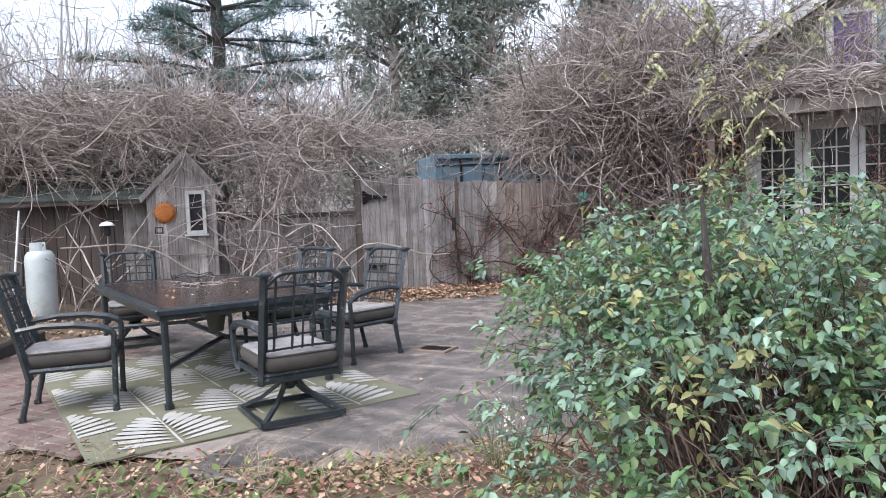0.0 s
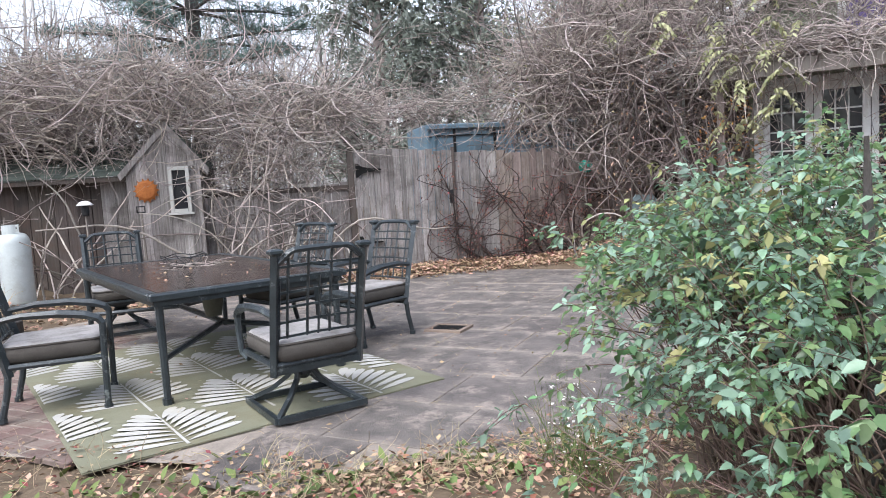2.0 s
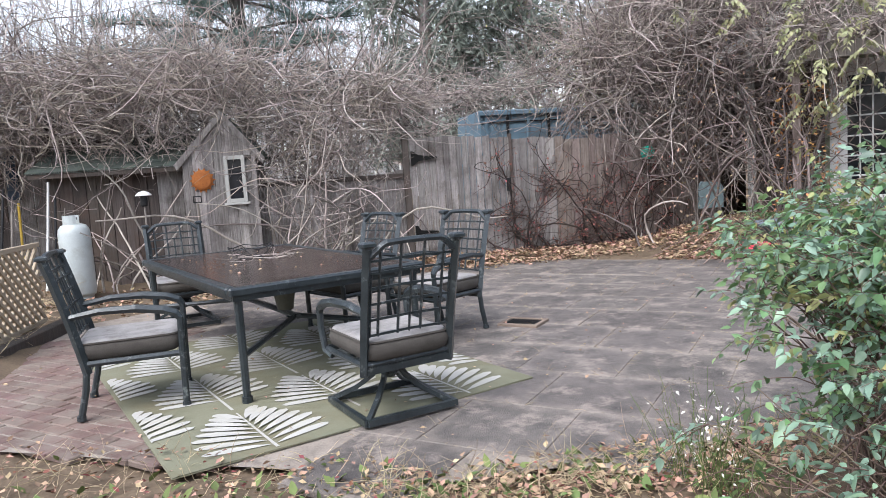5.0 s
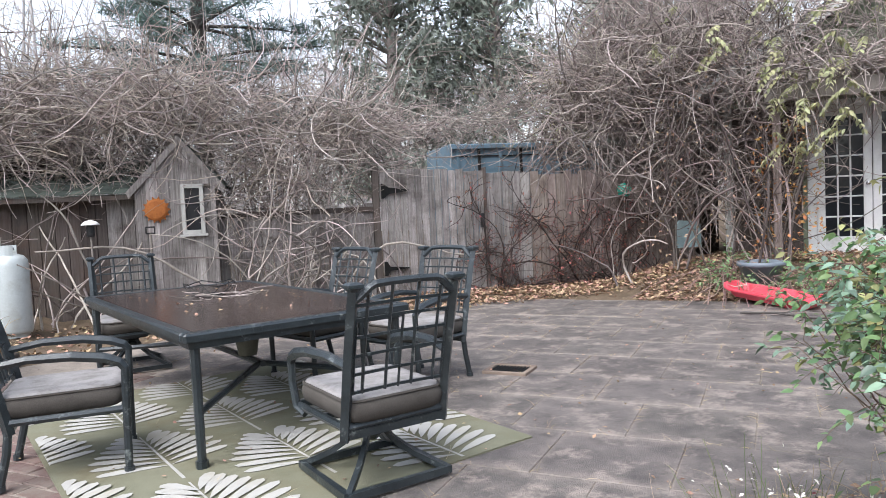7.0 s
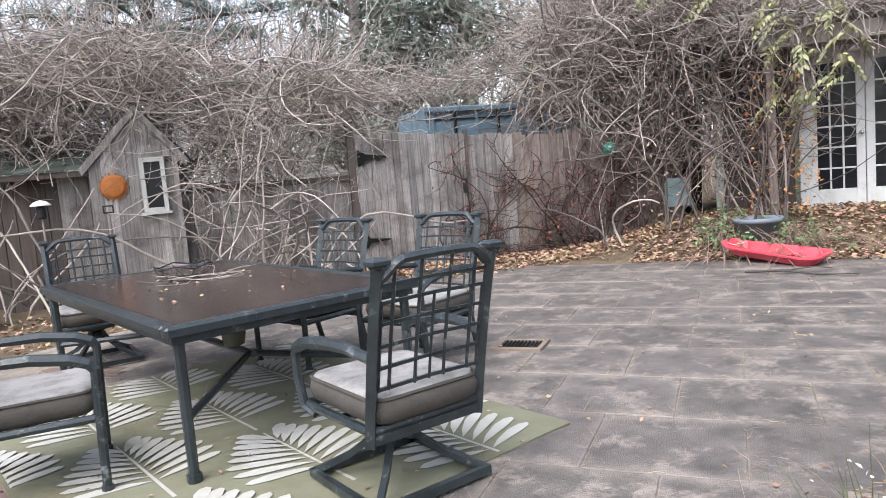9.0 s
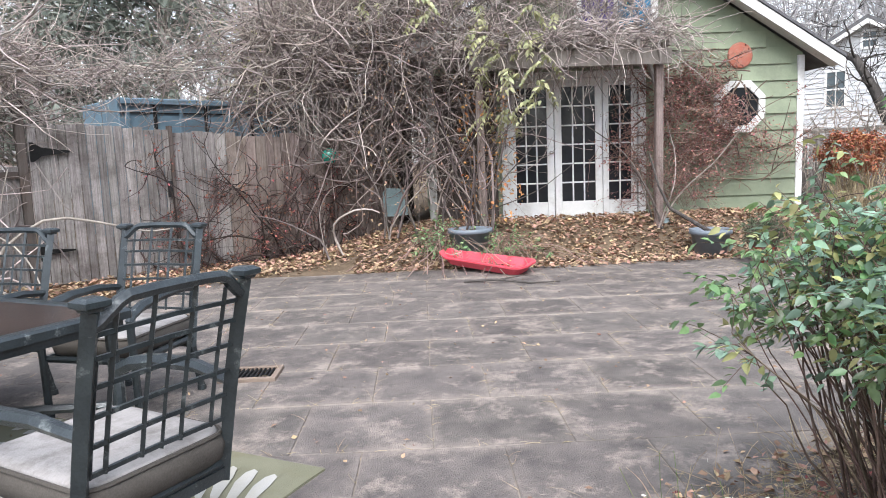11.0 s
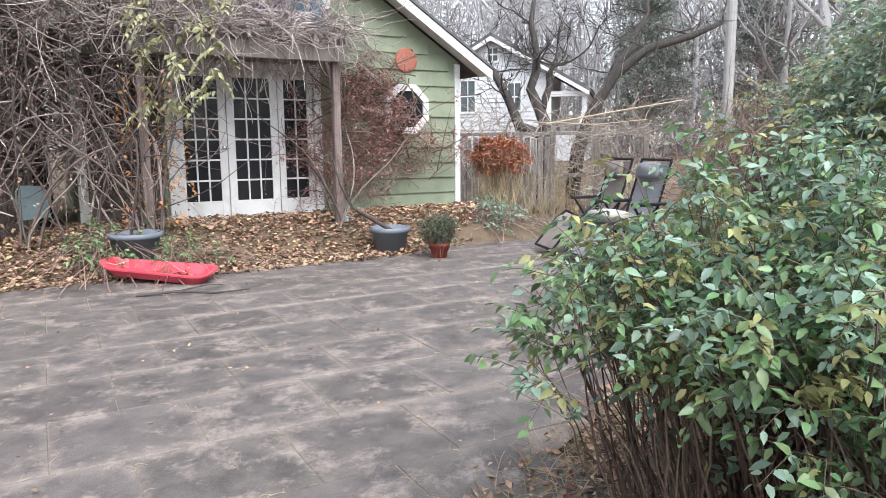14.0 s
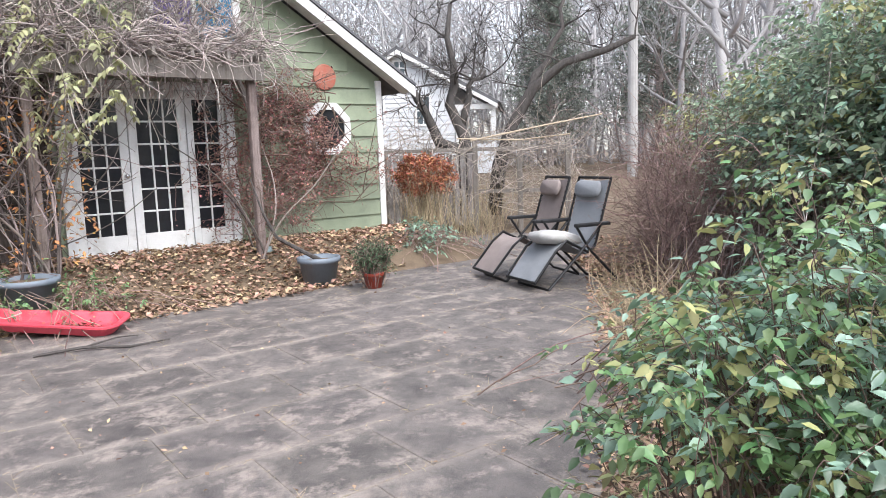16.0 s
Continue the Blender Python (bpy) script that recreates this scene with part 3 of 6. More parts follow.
# French doors: two three-column leaves and a two-column sidelight
door = tagged(new("door_1"), "peeling white French doors with many small panes and dark curtains", "door", kind="structure")
door.matrix_basis = HOUSE @ pose(0, 0, 0.42)
dz = 2.0
part("door_frame", MB().box(-4.44, -0.045, -0.06, -4.33, 0.13, dz + 0.1).box(-2.43, -0.045, -0.06, -2.32, 0.13, dz + 0.1).box(-4.329, -0.045, dz + 0.005, -2.431, 0.13, dz + 0.1).box(-4.5, -0.09, -0.09, -2.26, 0.13, -0.062), WHITE, door)
part("threshold", MB().box(-4.4, -0.14, -0.16, -2.36, 0.1, -0.092), POSTWOOD, door)


def leaf(u0, u1, cols, rows=6, knob=None):
    st, bot, top = 0.105 if cols == 3 else 0.09, 0.23, 0.11
    mb = MB().box(u0 + 0.003, 0.0, -0.055, u0 + st, 0.045, dz).box(u1 - st, 0.0, -0.055, u1 - 0.003, 0.045, dz)
    mb.box(u0 + st, 0.0015, -0.055, u1 - st, 0.043, bot).box(u0 + st, 0.0015, dz - top, u1 - st, 0.043, dz)
    gw, gh = (u1 - u0 - 2 * st) / cols, (dz - top - bot) / rows
    for c in range(1, cols):
        mb.box(u0 + st + gw * c - 0.011, 0.006, bot, u0 + st + gw * c + 0.011, 0.036, dz - top)
    for r in range(1, rows):
        mb.box(u0 + st, 0.008, bot + gh * r - 0.011, u1 - st, 0.034, bot + gh * r + 0.011)
    lf = part("door_leaf", mb, WHITE, door)
    pane = MB().box(-gw / 2, 0, -gh / 2, gw / 2, 0.005, gh / 2, 0.001).mesh("pane", GLASS)
    for c in range(cols):
        for r in range(rows):
            part("pane", pane, GLASS, lf, at=pose(u0 + st + gw * (c + 0.5), 0.018, bot + gh * (r + 0.5)))
    if knob:
        part("knob", MB().lathe([(0.028, 0), (0.028, 0.008), (0.012, 0.012), (0.012, 0.035), (0.027, 0.045), (0.027, 0.06), (0.01, 0.068)], 14), SILVER, lf, "brass door knob", True, pose(knob, 0.0, 0.95, 90))


leaf(-4.328, -3.66, 3, 6, -3.71)
leaf(-3.656, -2.95, 3)
leaf(-2.946, -2.434, 2)
cur = MB()
for i in range(40):
    cur.box(-4.33 + i * 0.0475, 0.16 + 0.02 * math.sin(i * 1.9), 0.0, -4.33 + i * 0.0475 + 0.046, 0.19 + 0.02 * math.sin(i * 1.9), dz + 0.05)
part("curtain", cur, CURTAIN, door)

pergola = thing("pergola", HOUSE, "weathered grey wooden pergola over French doors, loaded with vines", "pergola")
part("beam", MB().box(-4.95, -1.06, 2.46, -2.3, -1.0, 2.66), POSTWOOD, pergola)
part("beam", MB().box(-4.95, -0.1, 2.56, -2.3, -0.045, 2.72), POSTWOOD, pergola)
for u in (-2.44, -4.82):
    part("post", MB().box(u - 0.05, -0.995, 0.1, u + 0.05, -0.9, 2.62, 0.008), BROWNWOOD, pergola)
    part("brace", MB().tube([(u, -0.9, 2.1), (u, -0.5, 2.6)], 0.035, 4), POSTWOOD, pergola)
for i in range(7):
    u = -4.85 + i * 0.41
    part("rafter", MB().box(u - 0.02, -1.25, 2.665, u + 0.02, -0.05, 2.75), POSTWOOD, pergola)

# ---- fence, gate ----
gate = thing("wooden_gate", FENCE, "tall weathered grey board gate with black strap hinge", "gate")
s, i = -0.14, 0
grng = random.Random(3)
while s < 1.36:
    w = grng.uniform(0.085, 0.125)
    part("board", MB().box(s, grng.uniform(-0.004, 0.004), 0.1, s + w - 0.009, 0.024, 1.88 - 0.05 * s + grng.uniform(-0.02, 0.02), 0.004), OLDWOOD, gate)
    s += w
part("rail", MB().box(-0.14, 0.03, 0.4, 1.36, 0.07, 0.5), OLDWOOD, gate)
part("rail", MB().box(-0.14, 0.03, 1.45, 1.36, 0.07, 1.55), OLDWOOD, gate)
part("strap_hinge", MB().prism([(-0.13, 1.47), (-0.13, 1.68), (-0.1, 1.68), (-0.02, 1.622), (0.26, 1.585), (0.26, 1.565), (-0.02, 1.53), (-0.1, 1.47)], -0.04, -0.012), IRON, gate, "black iron strap hinge")
part("strap_hinge", MB().prism([(-0.13, 0.38), (-0.13, 0.58), (-0.09, 0.58), (-0.05, 0.51), (0.22, 0.485), (0.22, 0.47), (-0.05, 0.45), (-0.09, 0.38)], -0.04, -0.012), IRON, gate, "black iron strap hinge")
part("latch", MB().box(1.3, -0.03, 1.0, 1.36, -0.006, 1.2), BLACK, gate)
post = tagged(part("gate_post", MB().box(-0.25, -0.03, 0.0, -0.155, 0.07, 1.95, 0.008), DARKWOOD, at=FENCE), "dark old gate post of weathered wood", "post")
fence = tagged(new("fence_right"), "weathered brown board fence behind bare climbing vines", "fence", kind="structure")
fence.matrix_basis = FENCE
s = 1.41
while s < 4.75:
    w = grng.uniform(0.1, 0.15)
    part("board", MB().box(s, grng.uniform(-0.008, 0.008), 0.02, s + w - 0.007, 0.026, 1.8 - 0.02 * s + grng.uniform(-0.03, 0.03), 0.004), OLDWOOD if s < 2.0 else BROWNWOOD, fence)
    s += w
part("rail", MB().box(1.4, 0.03, 0.4, 4.75, 0.07, 0.5).box(1.4, 0.03, 1.4, 4.75, 0.07, 1.5), OLDWOOD, fence)
part("post", MB().box(1.365, -0.04, 0, 1.403, 0.08, 1.86), DARKWOOD, fence)
low = tagged(new("fence_left"), "low grey board fence beside the gate, half hidden by stems", "fence", kind="structure")
low.matrix_basis = FENCE
s = -2.35
while s < -0.27:
    w = grng.uniform(0.12, 0.17)
    part("board", MB().box(s, grng.uniform(-0.006, 0.006), 0.02, s + w - 0.008, 0.026, 1.36 + 0.1 * (s + 1.2) * 0.5 + grng.uniform(-0.03, 0.03), 0.004), OLDWOOD, low)
    s += w
part("rail", MB().box(-2.35, -0.03, 1.3, -0.26, -0.008, 1.37), DARKWOOD, low)
# added dark backing that stands for the shadow in the gap
gap = tagged(new("wall_passage"), "dark planks added to paint the shade in the gap beside the house", "wall", kind="structure")
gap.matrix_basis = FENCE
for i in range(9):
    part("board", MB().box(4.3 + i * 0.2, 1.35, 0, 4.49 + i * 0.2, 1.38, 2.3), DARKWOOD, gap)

blue = thing("metal_container", pose(4.62, 13.3, 0.03, 0, 0, -4), "blue-grey ribbed metal truck box behind the fence", "container")
part("body", MB().box(0, 0, 0.3, 3.0, 1.6, 2.38, 0.02), BLUE, blue)
for i in range(8):
    part("rib", MB().box(0.1 + i * 0.4, -0.03, 0.35, 0.15 + i * 0.4, -0.003, 2.28), BLACK if i % 2 else BLUE, blue)
part("rail", MB().box(0.0, -0.02, 2.15, 2.98, -0.004, 2.17), BLACK, blue)
part("rail", MB().box(-0.02, -0.06, 2.29, 3.02, -0.003, 2.36), BLUE, blue)
part("skid", MB().box(0.2, 0.2, 0.0, 2.8, 1.4, 0.3), BLACK, blue)

# ---- sheds ----
shed = thing("garden_shed", FENCE, "long low weathered shed with dark board doors and mossy shingle roof", "shed")
s = -5.15
while s < -3.3:
    w = grng.uniform(0.13, 0.19)
    part("board", MB().box(s, grng.uniform(0, 0.008), -0.03, min(s + w - 0.006, -3.3), 0.035, 1.66, 0.004), DARKWOOD if s < -3.75 else OLDWOOD, shed)
    s += w
part("body", MB().box(-5.15, 0.04, -0.03, -3.3, 2.0, 1.6), DARKWOOD, shed)
part("fascia", MB().box(-5.3, -0.24, 1.6, -3.28, -0.2, 1.67), DARKWOOD, shed)
rf = part("roof", MB().prism([(-5.3, 1.66), (-3.22, 1.66), (-3.22, 1.668), (-5.3, 1.668)], -0.25, -0.2), SHINGLE, shed)
for r in range(9):
    y0, z0 = -0.26 + r * 0.19, 1.675 + r * 0.062
    x = -5.32
    while x < -3.2:
        w = grng.uniform(0.14, 0.26)
        part("shingle", MB().add([(x, y0, z0 + 0.014), (x + w - 0.008, y0, z0 + 0.014), (x + w - 0.008, y0 + 0.22, z0 + 0.078), (x, y0 + 0.22, z0 + 0.078), (x, y0, z0), (x + w - 0.008, y0, z0)], [(0, 1, 2, 3), (4, 5, 1, 0)]), SHINGLE, rf)
        x += w
hut = thing("tool_hut", FENCE, "narrow grey board tool hut with pointed gable and small window", "shed")
s = -3.3
while s < -2.32:
    w = grng.uniform(0.1, 0.15)
    e = min(s + w, -2.32)
    zt = lambda q: 2.3 - abs(q + 2.73) * 1.08
    if e > -2.74 and s < -2.48:
        part("board", MB().prism([(s, -0.02), (e - 0.005, -0.02), (e - 0.005, 1.12), (s, 1.12)], -0.3, -0.27), OLDWOOD, hut)
        part("board", MB().prism([(s, 1.76), (e - 0.005, 1.76), (e - 0.005, zt(e)), (s, zt(s))], -0.3, -0.27), OLDWOOD, hut)
    else:
        part("board", MB().prism([(s, -0.02), (e - 0.005, -0.02), (e - 0.005, zt(e)), (s, zt(s))], -0.3, -0.27), OLDWOOD, hut)
    s += w
part("body", MB().box(-3.29, -0.265, -0.02, -2.33, 1.0, 1.7), OLDWOOD, hut)
part("roof", MB().prism([(-3.36, 1.68), (-2.73, 2.34), (-2.73, 2.37), (-3.38, 1.7)], -0.31, 1.0).prism([(-2.24, 1.72), (-2.73, 2.34), (-2.73, 2.37), (-2.2, 1.73)], -0.31, 1.0), SHINGLE, hut)
part("rake_board", MB().prism([(-3.37, 1.6), (-2.73, 2.27), (-2.73, 2.375), (-3.4, 1.68)], -0.335, -0.31).prism([(-2.22, 1.63), (-2.728, 2.27), (-2.728, 2.375), (-2.19, 1.71)], -0.335, -0.31), OLDWOOD, hut)
hw = part("window", MB().box(-2.75, -0.325, 1.12, -2.7, -0.266, 1.76).box(-2.52, -0.325, 1.12, -2.47, -0.266, 1.76).box(-2.699, -0.325, 1.12, -2.521, -0.266, 1.17).box(-2.699, -0.325, 1.71, -2.521, -0.266, 1.76).box(-2.78, -0.35, 1.09, -2.44, -0.266, 1.118), GREYPAINT, hut, "greyed cream window frame")
part("pane", MB().box(-2.7, -0.285, 1.17, -2.52, -0.28, 1.71), GLASS, hw)
back = thing("tall_shed", FENCE, "tall brown plank shed wall with a narrow dark window", "shed")
s = -8.2
while s < -4.75:
    w = grng.uniform(0.16, 0.24)
    part("board", MB().box(s, 0.85 + grng.uniform(0, 0.01), 0, s + w - 0.008, 0.88, 2.45, 0.004), OLDWOOD if grng.random() < 0.5 else DARKWOOD, back)
    s += w
part("roof", MB().prism([(-8.4, 2.42), (-4.6, 2.42), (-4.6, 2.5), (-8.4, 2.5)], 0.5, 3.5), ROOFDARK, back)
part("window", MB().box(-6.0, 0.82, 1.35, -5.83, 0.848, 2.0), mat("dark_blue_glass", (0.02, 0.03, 0.05), (0.03, 0.045, 0.07), 0.2), back)

sunface = tagged(part("sun_ornament", MB().lathe([(0.02, 0), (0.13, 0.0), (0.14, 0.02), (0.11, 0.04), (0.02, 0.055)], 28), ORANGE, at=FENCE @ pose(-3.05, -0.305, 1.45, 90)), "orange clay sun plaque on the hut wall", "wall ornament")
rays = MB()
for k in range(14):
    a = 2 * math.pi * k / 14
    rays.prism([(0.135 * math.cos(a - 0.15), 0.135 * math.sin(a - 0.15)), (0.175 * math.cos(a), 0.175 * math.sin(a)), (0.135 * math.cos(a + 0.15), 0.135 * math.sin(a + 0.15))], -0.015, -0.002, pose(0, 0, 0))
part("ray", rays, ORANGE, sunface, at=pose(0, 0, 0, -90))
fork = thing("garden_fork", FENCE @ pose(-3.12, -0.34, 0.3, 6), "old garden fork leaning on the hut wall", "garden tool")
part("shaft", MB().tube([(0, 0, 0.1), (0, 0, 0.86)], 0.014, 8), POSTWOOD, fork)
part("grip", MB().tube([(-0.05, 0, 0.86), (-0.05, 0, 0.94), (0.05, 0, 0.94), (0.05, 0, 0.86), (-0.05, 0, 0.86)], 0.011, 6), BLACK, fork)
part("tines", MB().tube([(-0.06, 0, -0.3), (-0.06, 0, 0.05), (0.06, 0, 0.05), (0.06, 0, -0.3)], 0.008, 5).tube([(0, 0, -0.3), (0, 0, 0.12)], 0.008, 5), BLACK, fork)

# ---- propane tank, tools, lattice, edging, lamp ----
tank = thing("propane_tank", pose(-1.72, 10.9, 0.07), "tall white propane cylinder standing by the shed", "propane tank")
part("body", MB().lathe([(0.1, 0.03), (0.17, 0.04), (0.185, 0.08), (0.185, 0.8), (0.175, 0.87), (0.14, 0.92), (0.06, 0.945)], 32), TANKWHITE, tank, "", True)
part("foot_ring", MB().lathe([(0.15, 0), (0.15, 0.05), (0.14, 0.05), (0.14, 0)], 28), TANKWHITE, tank)
col = MB()
for k in range(3, 15):
    a0, a1 = 2 * math.pi * k / 18, 2 * math.pi * (k + 1) / 18
    col.add([(0.115 * math.cos(a), 0.115 * math.sin(a), zz) for a in (a0, a1) for zz in (0.9, 1.04)] + [(0.108 * math.cos(a), 0.108 * math.sin(a), zz) for a in (a0, a1) for zz in (0.9, 1.04)], [(0, 2, 3, 1), (4, 5, 7, 6), (1, 3, 7, 5), (0, 1, 5, 4), (2, 6, 7, 3)])
part("collar", col, TANKWHITE, tank)
part("valve", MB().tube([(0, 0, 0.93), (0, 0, 1.0)], 0.025, 10).tube([(-0.05, 0, 1.0), (0.05, 0, 1.0)], 0.018, 8), SILVER, tank)
for (x, y, dx, dy, h, mm, lb) in ((-2.2, 11.3, 0.1, 0.35, 1.55, WHITE, "white painted pole leaning on the shed"), (-2.45, 11.4, -0.04, 0.3, 1.3, YELLOWHANDLE, "yellow tool handle leaning on the shed"),
                                  (-2.1, 11.35, 0.06, 0.3, 1.35, BLACK, "black tool handle leaning on the shed"), (-2.6, 11.3, 0.05, 0.3, 1.2, POSTWOOD, "grey stick leaning on the shed"), (-2.75, 11.35, 0.12, 0.3, 1.5, BLACK, "dark pole leaning on the shed")):
    tagged(part("garden_pole", MB().tube([(x, y, 0.06), (x + dx * 0.5, y + dy * 0.5, h * 0.5), (x + dx, y + dy, h)], 0.016, 8), mm), lb, "garden tool", "tools against the shed")
lat = thing("lattice_panel", pose(-1.95, 7.55, 0.1, 0, 0, 82) @ Matrix.Diagonal((1.5, 1, 1.25, 1)), "tan wooden lattice panel standing in dry grass", "lattice")
for i in range(-9, 16):
    for sgn in (1, -1):
        x0 = i * 0.09
        a, b = (x0, 0), (x0 + sgn * 0.62, 0.62)
        lo, hi = 0.0, 1.05
        t0 = max(0, min(1, (lo - a[0]) / (b[0] - a[0]))) if sgn > 0 else max(0, min(1, (hi - a[0]) / (b[0] - a[0])))
        t1 = max(0, min(1, (hi - a[0]) / (b[0] - a[0]))) if sgn > 0 else max(0, min(1, (lo - a[0]) / (b[0] - a[0])))
        if t1 - t0 > 0.05:
            p0 = (a[0] + (b[0] - a[0]) * t0, 0.006 * sgn, 0.62 * t0)
            p1 = (a[0] + (b[0] - a[0]) * t1, 0.006 * sgn, 0.62 * t1)
            part("slat", MB().tube([p0, p1], 0.017, 4), LATTICE, lat)
part("rail", MB().box(-0.02, -0.02, 0, 1.07, 0.02, 0.035), LATTICE, lat)
part("rail", MB().box(-0.02, -0.02, 0.61, 1.07, 0.02, 0.645), LATTICE, lat)
tagged(part("timber_edging", MB().box(-0.06, 0, -0.06, 0.06, 1.9, 0.12, 0.01), DARKWOOD, at=pose(-1.85, 7.55, 0, 0, 0, -12)), "dark weathered timber edging of the bed", "edging")
tagged(part("timber_edging", MB().box(-0.06, 0, -0.06, 0.06, 1.6, 0.12, 0.01), DARKWOOD, at=pose(-2.35, 6.0, 0, 0, 0, -18)), "dark weathered timber edging of the bed", "edging")
lamp = thing("garden_lamp", pose(-0.86, 10.75, 0.02), "slim garden stake lamp with pale dome cap", "garden lamp")
part("stake", MB().tube([(0, 0, 0), (0, 0, 1.2)], 0.011, 8), POSTWOOD, lamp)
part("lantern", MB().lathe([(0.035, 1.14), (0.045, 1.16), (0.045, 1.26), (0.03, 1.28)], 14), BLACK, lamp)
part("cap", MB().lathe([(0.1, 1.275), (0.1, 1.285), (0.06, 1.32), (0.01, 1.335)], 20), WHITE, lamp, "pale dome cap", True)


# ---- furniture ----
def rounded(w, d, r, y0=0.0, seg=4):
    out = []
    for cx, cy, a0 in ((w / 2 - r, d / 2 - r, 0), (-w / 2 + r, d / 2 - r, 90), (-w / 2 + r, -d / 2 + r, 180), (w / 2 - r, -d / 2 + r, 270)):
        for k in range(seg + 1):
            a = radians(a0 + 90 * k / seg)
            out.append((cx + r * math.cos(a), y0 + cy + r * math.sin(a)))
    return out


def ring_stack(levels):
    """A body from stacked outlines: each is (outline, z)."""
    mb = MB()
    n = len(levels[0][0])
    for o, zz in levels:
        mb.v += [(x, y, zz) for x, y in o]
    for l in range(len(levels) - 1):
        mb.f += [(l * n + k, l * n + (k + 1) % n, (l + 1) * n + (k + 1) % n, (l + 1) * n + k) for k in range(n)]
    mb.f += [tuple(range(n - 1, -1, -1)), tuple((len(levels) - 1) * n + k for k in range(n))]
    return mb


def chair(m, swivel, label):
    """A cast metal patio armchair with a lattice back; its front is +y."""
    ch = thing("patio_chair", m, label, "chair", "chairs round the patio table")
    hw = 0.26
    back = lambda q, zz: (q, -0.27 - (zz - 0.38) * 0.2 - 0.03 * ((zz - 0.38) / 0.6) ** 2, zz)
    for sx in (-1, 1):
        x = sx * hw
        ptsb = [back(x, zz) for zz in (0.275, 0.4, 0.55, 0.7, 0.85, 0.965)]
        part("back_post", MB().tube(ptsb, 0.027, 4), METAL, ch)
        p = ptsb[-1]
        part("finial", MB().lathe([(0.03, -0.004), (0.034, 0.004), (0.05, 0.01), (0.05, 0.024), (0.03, 0.034)], 4, pose(p[0], p[1], p[2], 0, 0, 45)), METAL, ch)
        arm = [back(x, 0.62), (x * 1.06, -0.15, 0.645), (x * 1.1, 0.05, 0.64), (x * 1.1, 0.2, 0.615), (x * 1.1, 0.27, 0.585), (x * 1.1, 0.295, 0.55)]
        part("armrest", MB().tube(arm, [0.02, 0.023, 0.027, 0.028, 0.026, 0.023], 6), METAL, ch)
        if swivel:
            part("arm_support", MB().tube([(x * 1.1, 0.292, 0.56), (x * 1.1, 0.29, 0.45), (x * 1.08, 0.26, 0.33), (x * 1.0, 0.2, 0.3)], 0.02, 8), METAL, ch)
        else:
            part("leg", MB().tube([(x * 1.1, 0.292, 0.56), (x * 1.1, 0.285, 0.3), (x * 1.1, 0.28, 0.02)], 0.021, 8).tube([(x * 1.1, 0.28, 0), (x * 1.1, 0.28, 0.03)], 0.027, 8), METAL, ch)
            part("leg", MB().tube([back(x, 0.3), (x, -0.27, 0.18), (x, -0.31, 0.02)], 0.021, 8).tube([(x, -0.31, 0), (x, -0.31, 0.03)], 0.027, 8), METAL, ch)
    arch = []
    for k in range(21):
        a = -1 + 2 * k / 20
        e = min(1.0, (1 - abs(a)) / 0.4)
        zz = 0.915 + 0.062 * e * e * (3 - 2 * e) + 0.012 * (1 - a * a)
        q = back(a * hw, zz)
        arch.append((q[0], q[1], zz))
    part("top_rail", MB().tube(arch, 0.019, 6), METAL, ch)
    for x, zt in ((-0.185, 0.945), (-0.068, 0.975), (0.068, 0.975), (0.185, 0.945)):
        part("upright_slat", MB().tube([back(x, zz) for zz in (0.488, 0.62, 0.8, zt)], 0.009, 4), METAL, ch)
    for x in (-0.232, 0.0, 0.232):
        part("upright_slat", MB().tube([back(x, zz) for zz in (0.488, 0.66, 0.83)], 0.0075, 4), METAL, ch)
    for k, zz in enumerate((0.495, 0.58, 0.665, 0.75, 0.83, 0.895)):
        part("cross_slat", MB().tube([back(-hw, zz), back(0, zz + 0.006), back(hw, zz)], 0.009, 4), METAL, ch)
    part("back_rail", MB().tube([back(-hw, 0.3), back(hw, 0.3)], 0.027, 4), METAL, ch)
    part("seat_frame", MB().tube([(-hw, -0.26, 0.335), (-hw * 1.04, 0.27, 0.335), (hw * 1.04, 0.27, 0.335), (hw, -0.26, 0.335), (-hw, -0.26, 0.335)], 0.02, 6)
         .box(-0.2, -0.03, 0.315, 0.2, 0.03, 0.33).tube([(-hw, 0.0, 0.33), (hw, 0.0, 0.33)], 0.014, 6), METAL, ch)
    sh = lambda e: rounded(0.515 - e, 0.58 - e, 0.07, -0.012)
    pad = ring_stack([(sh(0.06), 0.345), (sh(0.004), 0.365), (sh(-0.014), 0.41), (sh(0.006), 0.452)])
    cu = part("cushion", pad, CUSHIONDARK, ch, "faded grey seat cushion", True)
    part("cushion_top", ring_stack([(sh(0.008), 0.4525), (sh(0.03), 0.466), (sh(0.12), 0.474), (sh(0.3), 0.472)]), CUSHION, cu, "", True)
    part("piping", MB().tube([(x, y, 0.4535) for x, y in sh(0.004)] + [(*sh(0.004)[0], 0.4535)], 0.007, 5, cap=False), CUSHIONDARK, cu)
    if swivel:
        bs = 0.27
        part("base_frame", MB().tube([(-bs, -bs, 0.024), (bs, -bs, 0.024), (bs, bs, 0.024), (-bs, bs, 0.024), (-bs, -bs, 0.024)], 0.025, 4), METAL, ch)
        for sx in (-1, 1):
            for sy in (-1, 1):
                part("base_strut", MB().tube([(sx * bs * 0.97, sy * bs * 0.97, 0.03), (sx * 0.15, sy * 0.15, 0.1), (sx * 0.07, sy * 0.07, 0.18), (sx * 0.035, sy * 0.035, 0.25)], 0.019, 4), METAL, ch)
